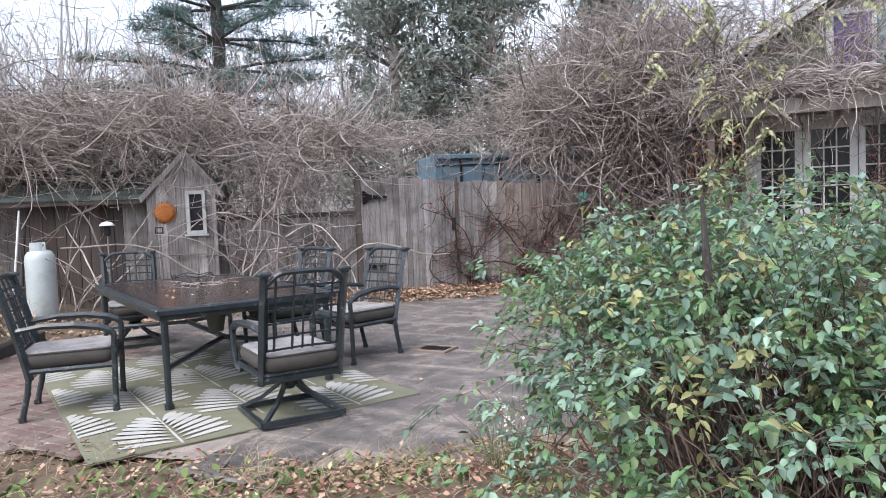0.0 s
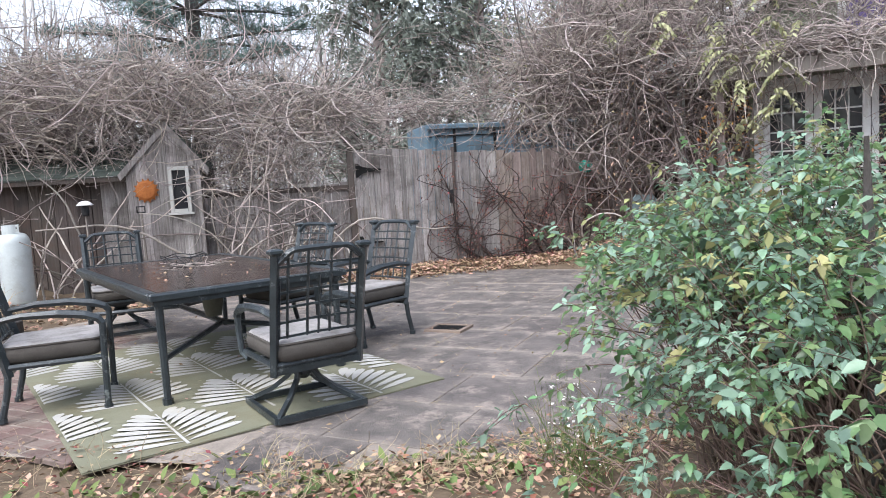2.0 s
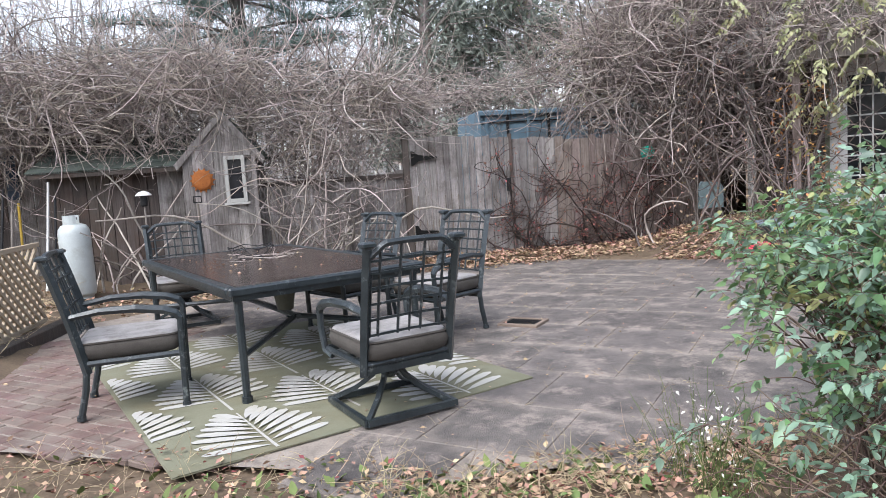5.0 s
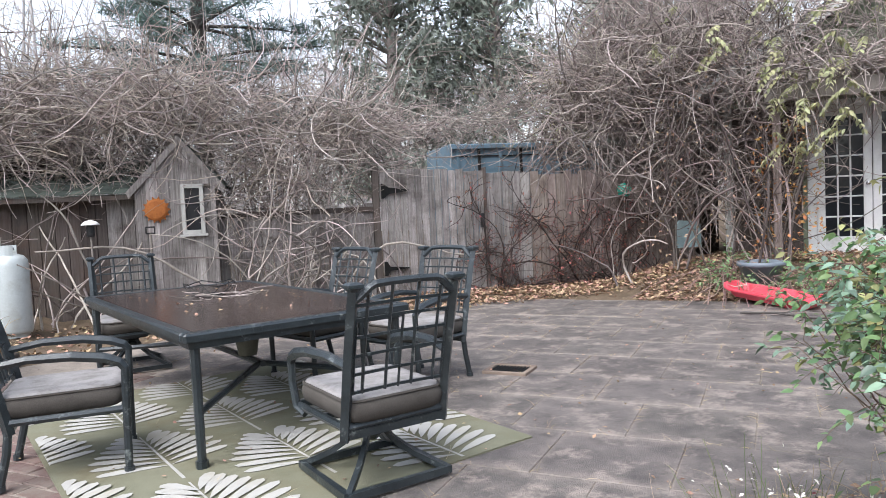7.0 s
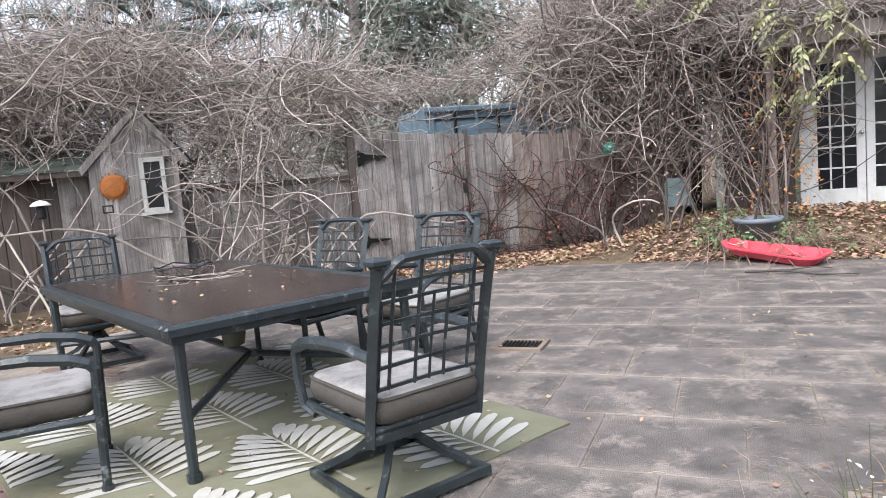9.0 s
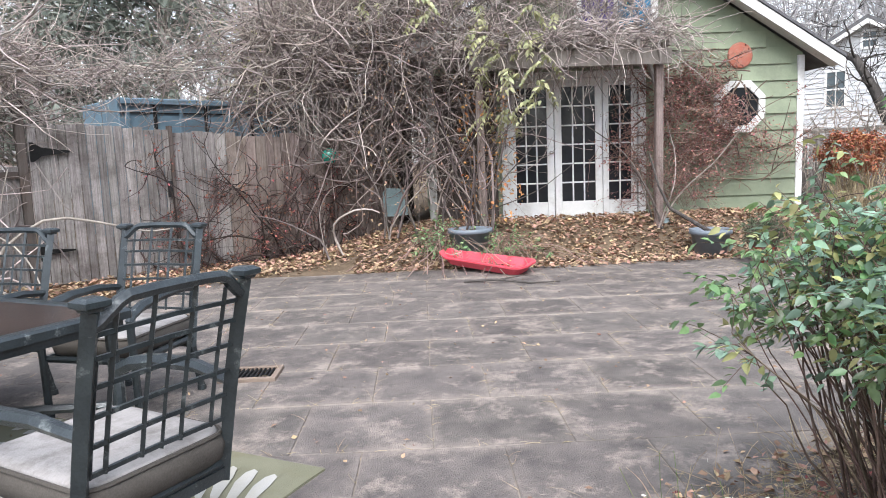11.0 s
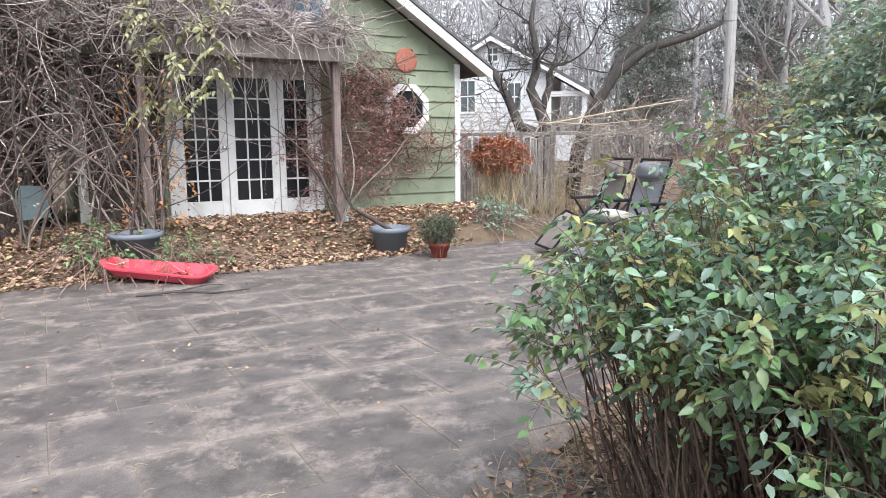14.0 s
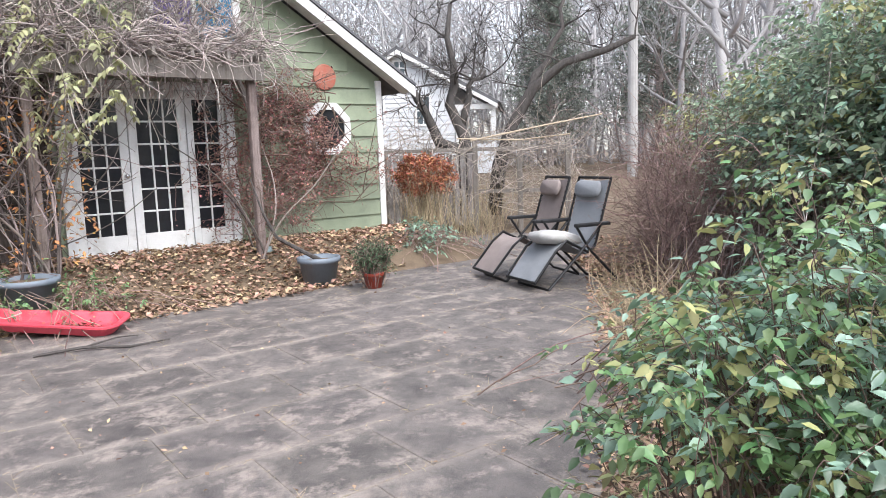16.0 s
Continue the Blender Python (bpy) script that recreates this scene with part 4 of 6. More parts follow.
        part("pedestal", MB().lathe([(0.03, 0.17), (0.06, 0.2), (0.062, 0.23), (0.045, 0.25), (0.1, 0.275), (0.105, 0.29), (0.06, 0.318)], 16), METAL, ch)
        part("spring_plate", MB().box(-0.12, -0.16, 0.29, 0.12, 0.16, 0.312), METAL, ch)
    return ch


chair(pose(0.945, 5.13, 0.014, 0, 0, 13), True, "dark metal swivel patio chair with lattice back and grey cushion")
chair(pose(-0.5, 6.02, 0.006, 0, 0, -88), False, "four-legged dark metal patio chair with faded grey cushion")
chair(pose(1.74, 6.82, 0.003, 0, 0, 118), False, "dark metal patio chair drawn back on the stone patio")
chair(pose(1.14, 7.5, 0.003, 0, 0, 116), False, "dark metal patio chair tucked at the table side")
chair(pose(-0.36, 8.62, 0.003, 0, 0, 190), True, "dark metal swivel patio chair at the table end")

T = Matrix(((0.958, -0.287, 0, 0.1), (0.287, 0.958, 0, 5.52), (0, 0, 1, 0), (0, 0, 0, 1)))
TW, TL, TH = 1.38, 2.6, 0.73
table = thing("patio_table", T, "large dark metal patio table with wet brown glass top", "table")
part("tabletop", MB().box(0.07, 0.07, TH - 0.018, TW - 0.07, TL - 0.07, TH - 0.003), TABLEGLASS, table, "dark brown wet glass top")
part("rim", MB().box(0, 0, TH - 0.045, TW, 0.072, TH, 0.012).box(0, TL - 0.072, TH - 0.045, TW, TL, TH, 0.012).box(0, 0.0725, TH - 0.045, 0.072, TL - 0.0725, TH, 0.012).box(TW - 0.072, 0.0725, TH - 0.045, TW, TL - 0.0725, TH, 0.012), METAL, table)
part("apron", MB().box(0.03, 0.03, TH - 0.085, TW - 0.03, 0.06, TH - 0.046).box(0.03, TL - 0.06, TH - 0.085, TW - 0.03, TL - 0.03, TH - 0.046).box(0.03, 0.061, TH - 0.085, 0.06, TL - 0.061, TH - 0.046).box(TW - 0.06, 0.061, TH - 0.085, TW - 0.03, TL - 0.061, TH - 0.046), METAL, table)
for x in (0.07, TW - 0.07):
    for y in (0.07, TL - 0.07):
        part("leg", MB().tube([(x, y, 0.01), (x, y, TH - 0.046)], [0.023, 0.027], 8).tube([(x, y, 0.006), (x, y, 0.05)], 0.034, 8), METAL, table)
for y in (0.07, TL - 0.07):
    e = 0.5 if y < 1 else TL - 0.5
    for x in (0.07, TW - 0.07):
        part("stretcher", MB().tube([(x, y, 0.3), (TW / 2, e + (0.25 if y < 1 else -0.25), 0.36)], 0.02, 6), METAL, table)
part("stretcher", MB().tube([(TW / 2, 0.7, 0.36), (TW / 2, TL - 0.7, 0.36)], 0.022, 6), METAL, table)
tpot = thing("flower_pot", T @ pose(TW / 2, 0.95, 0.383), "small empty grey-green flower pot under the table", "pot")
part("body", MB().lathe([(0.06, 0), (0.085, 0.15), (0.1, 0.15), (0.1, 0.19), (0.09, 0.19), (0.08, 0.16), (0.01, 0.15)], 20), mat("grey_green_pot", (0.1, 0.1, 0.08), (0.15, 0.145, 0.12), 0.8), tpot, "", True)

basket = thing("wire_basket", T @ pose(0.72, 1.72, TH + 0.001), "small openwork black wire basket holding dead twigs on the table", "basket")
part("rim", MB().tube([(0.19 * math.cos(k * 0.3142), 0.19 * math.sin(k * 0.3142), 0.085 + 0.012 * math.sin(k * 1.57)) for k in range(21)], 0.0045, 5), BLACK, basket)
part("foot", MB().tube([(0.1 * math.cos(k * 0.3142), 0.1 * math.sin(k * 0.3142), 0.005) for k in range(21)], 0.0045, 5), BLACK, basket)
for k in range(10):
    a = k * 0.6283
    part("wire", MB().tube([(0.1 * math.cos(a), 0.1 * math.sin(a), 0.005), (0.16 * math.cos(a + 0.25), 0.16 * math.sin(a + 0.25), 0.035), (0.19 * math.cos(a + 0.4), 0.19 * math.sin(a + 0.4), 0.085)], 0.003, 4), BLACK, basket)

# rug with palm fronds
rug_x = Vector((0.958, 0.287)).normalized()
rug = thing("outdoor_rug", Matrix(((rug_x.x, -rug_x.y, 0, -0.22), (rug_x.y, rug_x.x, 0, 4.6), (0, 0, 1, 0), (0, 0, 0, 1))), "olive green outdoor rug with cream palm frond pattern", "rug")
RW, RL = 2.2, 2.95
rug_body = MB()
nx, ny = 12, 16
for j in range(ny + 1):
    for i in range(nx + 1):
        rug_body.v.append((RW * i / nx, RL * j / ny, 0.0105 + 0.0015 * math.sin(i * 1.3 + j)))
for j in range(ny):
    for i in range(nx):
        q = j * (nx + 1) + i
        rug_body.f.append((q, q + 1, q + nx + 2, q + nx + 1))
rug_body.box(0.0, 0.0, 0.001, RW, RL, 0.0075, 0.002)
part("weave", rug_body, RUG, rug)


def frond(cx, cy, size):
    """A palm frond: a stem and narrow leaflets along it."""
    def put(x, y, lift=0.0):
        return (min(max(cx + x * size, 0.02), RW - 0.02), min(max(cy + y * size, 0.02), RL - 0.02), 0.0142 + lift)
    if not 0.02 < cx < RW - 0.02:
        stem = rug
    else:
        stem = part("frond_stem", MB().add([put(-0.012, -0.3), put(0.012, -0.3), put(0.006, 0.85), put(-0.006, 0.85)], [(0, 1, 2, 3)]), RUGWHITE, rug)
    for sgn in (-1, 1):
        for k in range(8):
            t = k / 7
            bx, by = 0.0, 0.02 + 0.62 * t
            a = math.radians(66 - 40 * t)
            ln, w = 0.56 - 0.25 * abs(t - 0.25), 0.046
            dx, dy = math.sin(a) * sgn, math.cos(a)
            if not (0.0 < cx + (bx + dx * ln * 0.5) * size < RW and 0.02 < cy + (by + dy * ln * 0.5) * size < RL - 0.02):
                continue
            shape = [(0.02, 0), (0.3, w * 0.6), (0.68, w), (0.92, w * 0.75), (1.0, 0), (0.92, -w * 0.75), (0.68, -w), (0.3, -w * 0.6)]
            part("frond_leaflet", MB().add([put(bx + dx * ln * s0 - dy * o0, by + dy * ln * s0 + dx * o0 - 0.07 * s0 * s0, 0.0006 + 0.0005 * (2 * k + (sgn > 0))) for s0, o0 in shape], [tuple(range(8))]), RUGWHITE, stem)


for i in range(5):
    for j in range(-1, 4):
        y0 = 0.05 + j * 0.95 - (0.48 if i % 2 == 0 else 0.0)
        if y0 > -0.4 and y0 < RL - 0.1:
            frond(-0.08 + i * 0.6, y0, 0.76)

# drain
drain = thing("drain_grate", HOUSE @ pose(-6.75, -5.92, -0.004) @ Matrix.Diagonal((0.9, 0.9, 0.8, 1)), "square rusty drain grate set in the patio", "drain")
part("rim", MB().box(-0.2, -0.16, 0.0, 0.2, -0.12, 0.035).box(-0.2, 0.12, 0.0, 0.2, 0.16, 0.035).box(-0.2, -0.12, 0.0, -0.16, 0.12, 0.035).box(0.16, -0.12, 0.0, 0.2, 0.12, 0.035), mat("stone_rim", (0.16, 0.12, 0.1), (0.24, 0.19, 0.155), 0.9), drain)
part("recess", MB().box(-0.16, -0.12, 0.002, 0.16, 0.12, 0.008), BLACK, drain)
for i in range(10):
    part("bar", MB().box(-0.15 + i * 0.031, -0.119, 0.01, -0.136 + i * 0.031, 0.119, 0.028), BLACK, drain)

# sled
sled = thing("plastic_sled", pose(6.5, 8.04, 0.03, 6, 2, -80) @ Matrix.Diagonal((0.97, 0.95, 0.7, 1)), "red plastic toboggan sled with leaves lying inside", "sled")


def sled_ring(l, w, zz):
    """An outline that narrows and lifts towards its nose at -x."""
    out = []
    for x, y in rounded(l, w, w * 0.32, 0.0, 6):
        nose = max(0.0, -x / l - 0.1) / 0.4
        out.append((x, y * (1 - 0.28 * nose), zz + 0.12 * nose * nose))
    return out


rings = [sled_ring(0.98, 0.3, 0.02), sled_ring(1.1, 0.4, 0.135), sled_ring(1.14, 0.42, 0.15), sled_ring(1.22, 0.5, 0.15), sled_ring(1.22, 0.5, 0.125), sled_ring(1.15, 0.44, 0.12), sled_ring(1.03, 0.34, 0.0)]
mb = MB()
nn = len(rings[0])
for r in rings:
    mb.v += r
for l in range(len(rings) - 1):
    mb.f += [(l * nn + k, l * nn + (k + 1) % nn, (l + 1) * nn + (k + 1) % nn, (l + 1) * nn + k) for k in range(nn)]
mb.f += [tuple(range(nn)), tuple((len(rings) - 1) * nn + k for k in range(nn))]
part("body", mb, REDPLASTIC, sled)
for y in (-0.07, 0.07):
    part("groove", MB().box(-0.3, y - 0.02, 0.021, 0.42, y + 0.02, 0.036, 0.008), REDPLASTIC, sled)
part("tow_rope", MB().tube([(-0.52, -0.1, 0.25), (-0.4, -0.14, 0.24), (-0.3, -0.05, 0.27), (-0.38, 0.06, 0.26), (-0.52, 0.1, 0.25)], 0.006, 5), VINEPALE, sled)

# pots


def pot(name, x, y, r, h, material, label):
    zz = float(land(x, y)) - 0.02
    p = thing(name, pose(x, y, zz), label, "plant pot")
    part("body", MB().lathe([(r * 0.72, 0), (r * 0.9, h * 0.8), (r * 0.92, h * 0.8), (r, h * 0.82), (r, h), (r * 0.93, h), (r * 0.9, h * 0.85), (0.02, h * 0.84)], 28), material, p, "", True)
    part("soil", MB().lathe([(r * 0.88, h * 0.846), (r * 0.5, h * 0.87), (0.02, h * 0.88)], 20), SOIL, p)
    return p


pot("plant_pot", 8.85, 6.3, 0.26, 0.33, BLUEPOT, "round slate-blue plastic pot holding a leaning bare shrub")
pot("plant_pot", 8.6, 5.58, 0.125, 0.2, TERRA, "small red pot with a dark green mum")
pot("plant_pot", 6.98, 8.68, 0.29, 0.3, BLUEPOT, "wide slate-blue pot by the door with weedy greens")
ball = tagged(part("glass_ball", MB().lathe([(0.11 * math.sin(math.pi * k / 14) + 0.001, 0.11 - 0.11 * math.cos(math.pi * k / 14)) for k in range(15)], 24), TEAL, at=pose(6.35, 10.66, 1.33), smooth=True), "teal glass float ball hung among vines", "ornament")
ball2 = tagged(part("gazing_ball", MB().lathe([(0.06 * math.sin(math.pi * k / 12) + 0.001, 0.06 - 0.06 * math.cos(math.pi * k / 12)) for k in range(13)], 20), SILVER, at=pose(7.3, 10.5, 1.44), smooth=True), "small silver ball hung among vines", "ornament")
pan = tagged(part("garden_plaque", MB().prism([(-0.2, 0), (0.2, 0), (0.2, 0.3), (0.14, 0.38), (-0.14, 0.4), (-0.2, 0.33)], -0.02, 0.02), GREYTEAL, at=FENCE @ pose(4.26, -0.62, 0.56)), "grey-teal painted panel hung in the vines before the fence", "panel")
tagged(part("stone", MB().lathe([(0.1, 0), (0.14, 0.03), (0.12, 0.08), (0.04, 0.1)], 12), GREYTEAL, at=HOUSE @ pose(-2.35, -0.75, 0.33)), "bluish stone in the leaves by the doors", "stone")


def lounger(m, sling, label):
    """A zero-gravity recliner, back up; its foot end is +y."""
    lg = thing("recliner_chair", m, label, "lounge chair", "garden recliners")
    w = 0.29
    for sx in (-1, 1):
        x = sx * w
        part("side_rail", MB().tube([(x, -0.5, 1.12), (x, -0.22, 0.42), (x, -0.1, 0.36), (x, 0.25, 0.5), (x, 0.42, 0.4), (x, 0.75, 0.1)], 0.016, 6), BLACK, lg)
        part("armrest", MB().box(x - 0.035 + sx * 0.04, -0.42, 0.635, x + 0.035 + sx * 0.04, 0.14, 0.672, 0.012), BLACK, lg)
        part("leg", MB().tube([(x * 1.05, -0.62, 0.012), (x * 1.05, -0.1, 0.4), (x * 1.05, 0.1, 0.64)], 0.016, 6), BLACK, lg)
        part("leg", MB().tube([(x * 1.05, 0.55, 0.012), (x * 1.05, 0.1, 0.32), (x * 1.05, -0.3, 0.63)], 0.016, 6), BLACK, lg)
        pb = [(x, -0.5 + 0.28 * t, 1.12 - 0.7 * t) for t in np.linspace(0.04, 0.96, 12)]
        for p in pb:
            part("lace", MB().tube([p, (x * 0.88, p[1] + 0.01, p[2] - 0.02)], 0.005, 4), BLACK, lg)
    part("cross_bar", MB().tube([(-w * 1.05, -0.62, 0.012), (w * 1.05, -0.62, 0.012)], 0.016, 6), BLACK, lg)
    part("cross_bar", MB().tube([(-w * 1.05, 0.55, 0.012), (w * 1.05, 0.55, 0.012)], 0.016, 6), BLACK, lg)
    part("cross_bar", MB().tube([(-w, 0.75, 0.1), (w, 0.75, 0.1)], 0.016, 6), BLACK, lg)
    part("cross_bar", MB().tube([(-w, -0.5, 1.12), (w, -0.5, 1.12)], 0.016, 6), BLACK, lg)
    line = [(-0.49, 1.11), (-0.36, 0.76), (-0.22, 0.41), (-0.1, 0.345), (0.1, 0.42), (0.25, 0.485), (0.42, 0.39), (0.72, 0.12)]
    sm = MB()
    for k, (y, zz) in enumerate(line):
        for j, x in enumerate(np.linspace(-w * 0.9, w * 0.9, 5)):
            sm.v.append((x, y, zz - 0.025 * (1 - (x / w) ** 2)))
    for j, (y, zz) in enumerate(line):
        for x in np.linspace(-w * 0.9, w * 0.9, 5):
            sm.v.append((x, y, zz - 0.006 - 0.025 * (1 - (x / w) ** 2)))
    for k in range(len(line) - 1):
        for j in range(4):
            q = k * 5 + j
            sm.f.append((q, q + 1, q + 6, q + 5))
            sm.f.append((q + 40, q + 45, q + 46, q + 41))
    part("sling", sm, sling, lg, "", True)
    part("head_pillow", ring_stack([(rounded(0.4, 0.14, 0.05), 0.0), (rounded(0.44, 0.19, 0.07), 0.035), (rounded(0.4, 0.14, 0.05), 0.075)]), sling, lg, "dark padded head pillow", True, pose(0, -0.41, 0.99, -68))
    return lg


lounger(pose(8.75, 3.36, 0.0, 0, 0, 33) @ Matrix.Diagonal((1, 0.83, 1.06, 1)), SLING, "grey mesh folding recliner with black frame on the path")
lounger(pose(9.3, 3.78, 0.0, 0, 0, 27) @ Matrix.Diagonal((1, 0.83, 1.06, 1)), SLINGBROWN, "brown mesh folding recliner with black frame behind another")
tagged(part("blanket", ring_stack([(rounded(0.3, 0.3, 0.1), 0), (rounded(0.46, 0.5, 0.16), 0.05), (rounded(0.44, 0.46, 0.16), 0.12), (rounded(0.2, 0.22, 0.08), 0.16)]), PILLOW, at=pose(8.66, 3.5, 0.455, 10, 5, 32) @ Matrix.Diagonal((1.1, 1.15, 1.0, 1)), smooth=True), "crumpled pale grey cushion on a recliner seat", "cushion")


# ---- plants ----
def stuff(name, me, label, category, kind="stuff"):
    return tagged(new(name, me), label, category, kind=kind)


def unit(rng, n):
    v = rng.normal(0, 1, (n, 3))
    return v / np.linalg.norm(v, axis=1, keepdims=True)


def vine_mesh(name, rng, start, head, length, r, material, k=10, curl=0.5, pull=(0, 0, 0), sides=3):
    p = walk_curves(rng, start, head, length, k, curl, pull)
    p[:, :, 2] = np.maximum(p[:, :, 2], land(p[:, :, 0], p[:, :, 1]) - 0.01)
    v, f = tubes(p, r, np.asarray(r) * 0.45, sides)
    return np_mesh(name, v, f, material, True), p


def to_world(m, a):
    q = np.array(m)
    return a @ q[:3, :3].T + q[:3, 3]


TOP_S, TOP_Z = [-8, -6, -4, -2.5, -1, 0, 1.5, 2.4, 3.4, 5, 6], [3.2, 3.3, 3.3, 3.25, 2.9, 2.65, 2.75, 3.0, 3.9, 4.6, 4.6]


def thicket(seed, s0, s1, n, rmin, rmax, material, floor_z, depth=(-0.75, 1.3), lmin=0.7, lmax=2.2, curl=0.55, pull=(0, 0, 0)):
    g = np.random.default_rng(seed)
    s = g.uniform(s0, s1, n)
    top = np.interp(s, TOP_S, TOP_Z)
    lo = floor_z(s)
    z = lo + (top - lo) * g.beta(1.5, 1.25, n) ** 0.9
    y = g.uniform(*depth, n)
    hd = unit(g, n) * np.array([1.0, 0.5, 0.6])
    start = to_world(FENCE, np.stack([s, y, z], -1))
    return vine_mesh("vine_tangle", g, start, hd, g.uniform(lmin, lmax, n), g.uniform(rmin, rmax, n) , material, 11, curl, pull)[0]


shed_floor = lambda s: np.where(s < -3.3, 1.75, np.where(s < -2.25, 2.25, np.where(s < -0.85, 0.5, 2.1)))
stuff("vine_thicket", thicket(11, -7.5, -0.2, 2500, 0.003, 0.009, VINE, shed_floor, (-0.2, 1.4), 0.7, 2.2, 0.8), "dense tangle of bare grey-brown vines over the shed roofs", "vines")
stuff("vine_thicket", thicket(12, -7.0, -0.2, 420, 0.007, 0.014, VINEBOLD, shed_floor, (-0.5, 0.5), 0.9, 2.4, 0.75, (0, 0, -0.15)), "thick pale vine stems looping over the sheds", "vines")
stuff("vine_thicket", thicket(13, -0.3, 2.2, 420, 0.003, 0.008, VINE, lambda s: np.where(s < 2.7, 2.42, 1.6), (0.2, 1.6), 0.5, 1.3, 0.7), "bare vines arching over the gate top", "vines")
stuff("vine_thicket", thicket(14, 2.6, 6.0, 1300, 0.003, 0.009, VINE, lambda s: np.where(s < 3.4, 2.3, 1.9), (-0.3, 1.2), 0.7, 2.0, 0.8), "dense bare vines climbing between fence and house", "vines")
stuff("vine_thicket", thicket(15, 2.7, 5.7, 240, 0.008, 0.016, VINEBOLD, lambda s: 1.5 + 0 * s, (-0.6, 0.3), 0.9, 2.4, 0.75, (0, 0, -0.2)), "thick grey vine stems arching between fence and house", "vines")


def fence_climber(seed, roots, n_each, n_twigs):
    """Dark stems that fan out flat over the boards from a few roots, with short side twigs."""
    g = np.random.default_rng(seed)
    n = len(roots) * n_each
    s0 = np.repeat(np.array(roots), n_each) + g.normal(0, 0.06, n)
    lean = g.uniform(-1.5, 1.5, n)
    p = walk_curves(g, np.stack([s0, g.uniform(-0.2, -0.05, n), np.full(n, 0.06)], -1), np.stack([np.sin(lean), 0 * lean, np.cos(lean)], -1), g.uniform(1.1, 2.3, n), 14, 0.5, (0, 0, 0.3))
    p[:, :, 1] = np.clip(p[:, :, 1], -0.3, -0.04)
    p[:, :, 2] = np.clip(p[:, :, 2], 0.05, 2.1)
    i, k = g.integers(0, n, n_twigs), g.integers(3, 14, n_twigs)
    q = walk_curves(g, p[i, k], g.normal(0, 1, (n_twigs, 3)) * np.array([1, 0.12, 0.8]), g.uniform(0.15, 0.6, n_twigs), 8, 0.5)
    q[:, :, 1] = np.clip(q[:, :, 1], -0.3, -0.04)
    v1, f1 = tubes(to_world(FENCE, p.reshape(-1, 3)).reshape(p.shape), g.uniform(0.008, 0.017, n), np.full(n, 0.005), 4)
    v2, f2 = tubes(to_world(FENCE, q.reshape(-1, 3)).reshape(q.shape), g.uniform(0.004, 0.008, n_twigs), np.full(n_twigs, 0.0025), 3)
    plant = tagged(new("fence_climber"), "dark bare climbing stems with dry leaves fanned over fence boards", "climber")
    tagged(part("wood", np_mesh("wood", v1, f1, CLIMBER, True), CLIMBER, plant), kind="stuff")
    part("fine_wood", np_mesh("fine_wood", v2, f2, CLIMBER, True), CLIMBER, plant)
    m = 2600
    c = q.reshape(-1, 3)[g.integers(0, q.shape[0] * q.shape[1], m)] + g.normal(0, 0.03, (m, 3)) * np.array([1, 0.3, 1])
    c[:, 1] = np.minimum(c[:, 1], -0.035)
    part("foliage", scatter_mesh("foliage", g, to_world(FENCE, c), g.uniform(0.02, 0.05, m), LEAFRED, CURL_V, CURL_F), LEAFRED, plant)


# back layers in the darkened vine colour paint the shadowy gaps
stuff("vine_thicket", thicket(23, -7.5, -0.3, 800, 0.005, 0.012, VINESHADE, shed_floor, (0.4, 1.6), 0.8, 2.2, 0.7), "vines deep in the tangle over the sheds, shade painted dark", "vines")
stuff("vine_thicket", thicket(24, 2.7, 6.2, 1200, 0.005, 0.013, VINESHADE, lambda s: 1.6 + 0 * s, (0.15, 1.3), 0.8, 2.2, 0.7), "vines deep between fence and house, shade painted dark", "vines")
fence_climber(16, (1.5, 1.95, 2.4, 2.9, 3.3, 3.45), 6, 520)

stuff("vine_thicket", thicket(17, -7.0, -0.3, 700, 0.004, 0.01, VINEPALE, shed_floor, (-0.5, 0.6), 0.7, 1.8, 0.8), "pale dry vines arching over the sheds", "vines")
stuff("vine_thicket", thicket(18, 2.6, 6.0, 420, 0.004, 0.009, VINEPALE, lambda s: 2.05 + 0 * s, (-0.5, 0.6), 0.7, 1.8, 0.8), "pale dry vines between fence and house", "vines")
# upright stems between hut and gate
g = np.random.default_rng(21)
n = 90
s = np.concatenate([g.uniform(-2.3, -0.8, 56), g.uniform(-4.6, -3.3, 18), g.uniform(3.0, 5.4, 16)])
st = to_world(FENCE, np.stack([s, g.uniform(-0.8, -0.1, n), np.full(n, 0.02)], -1))
hd = np.stack([g.normal(0, 0.35, n), g.normal(0, 0.2, n), np.ones(n)], -1)
stuff("vine_stems", vine_mesh("vine_stems", g, st, hd, g.uniform(1.2, 2.6, n), g.uniform(0.007, 0.022, n), VINE, 12, 0.6, (0, 0, 0.3), 5)[0], "thick pale woody stems rising from the ground", "vines")


def pick(g, n, u, y, z):
    return to_world(HOUSE, np.stack([g.uniform(*u, n), g.uniform(*y, n), g.uniform(*z, n)], -1))


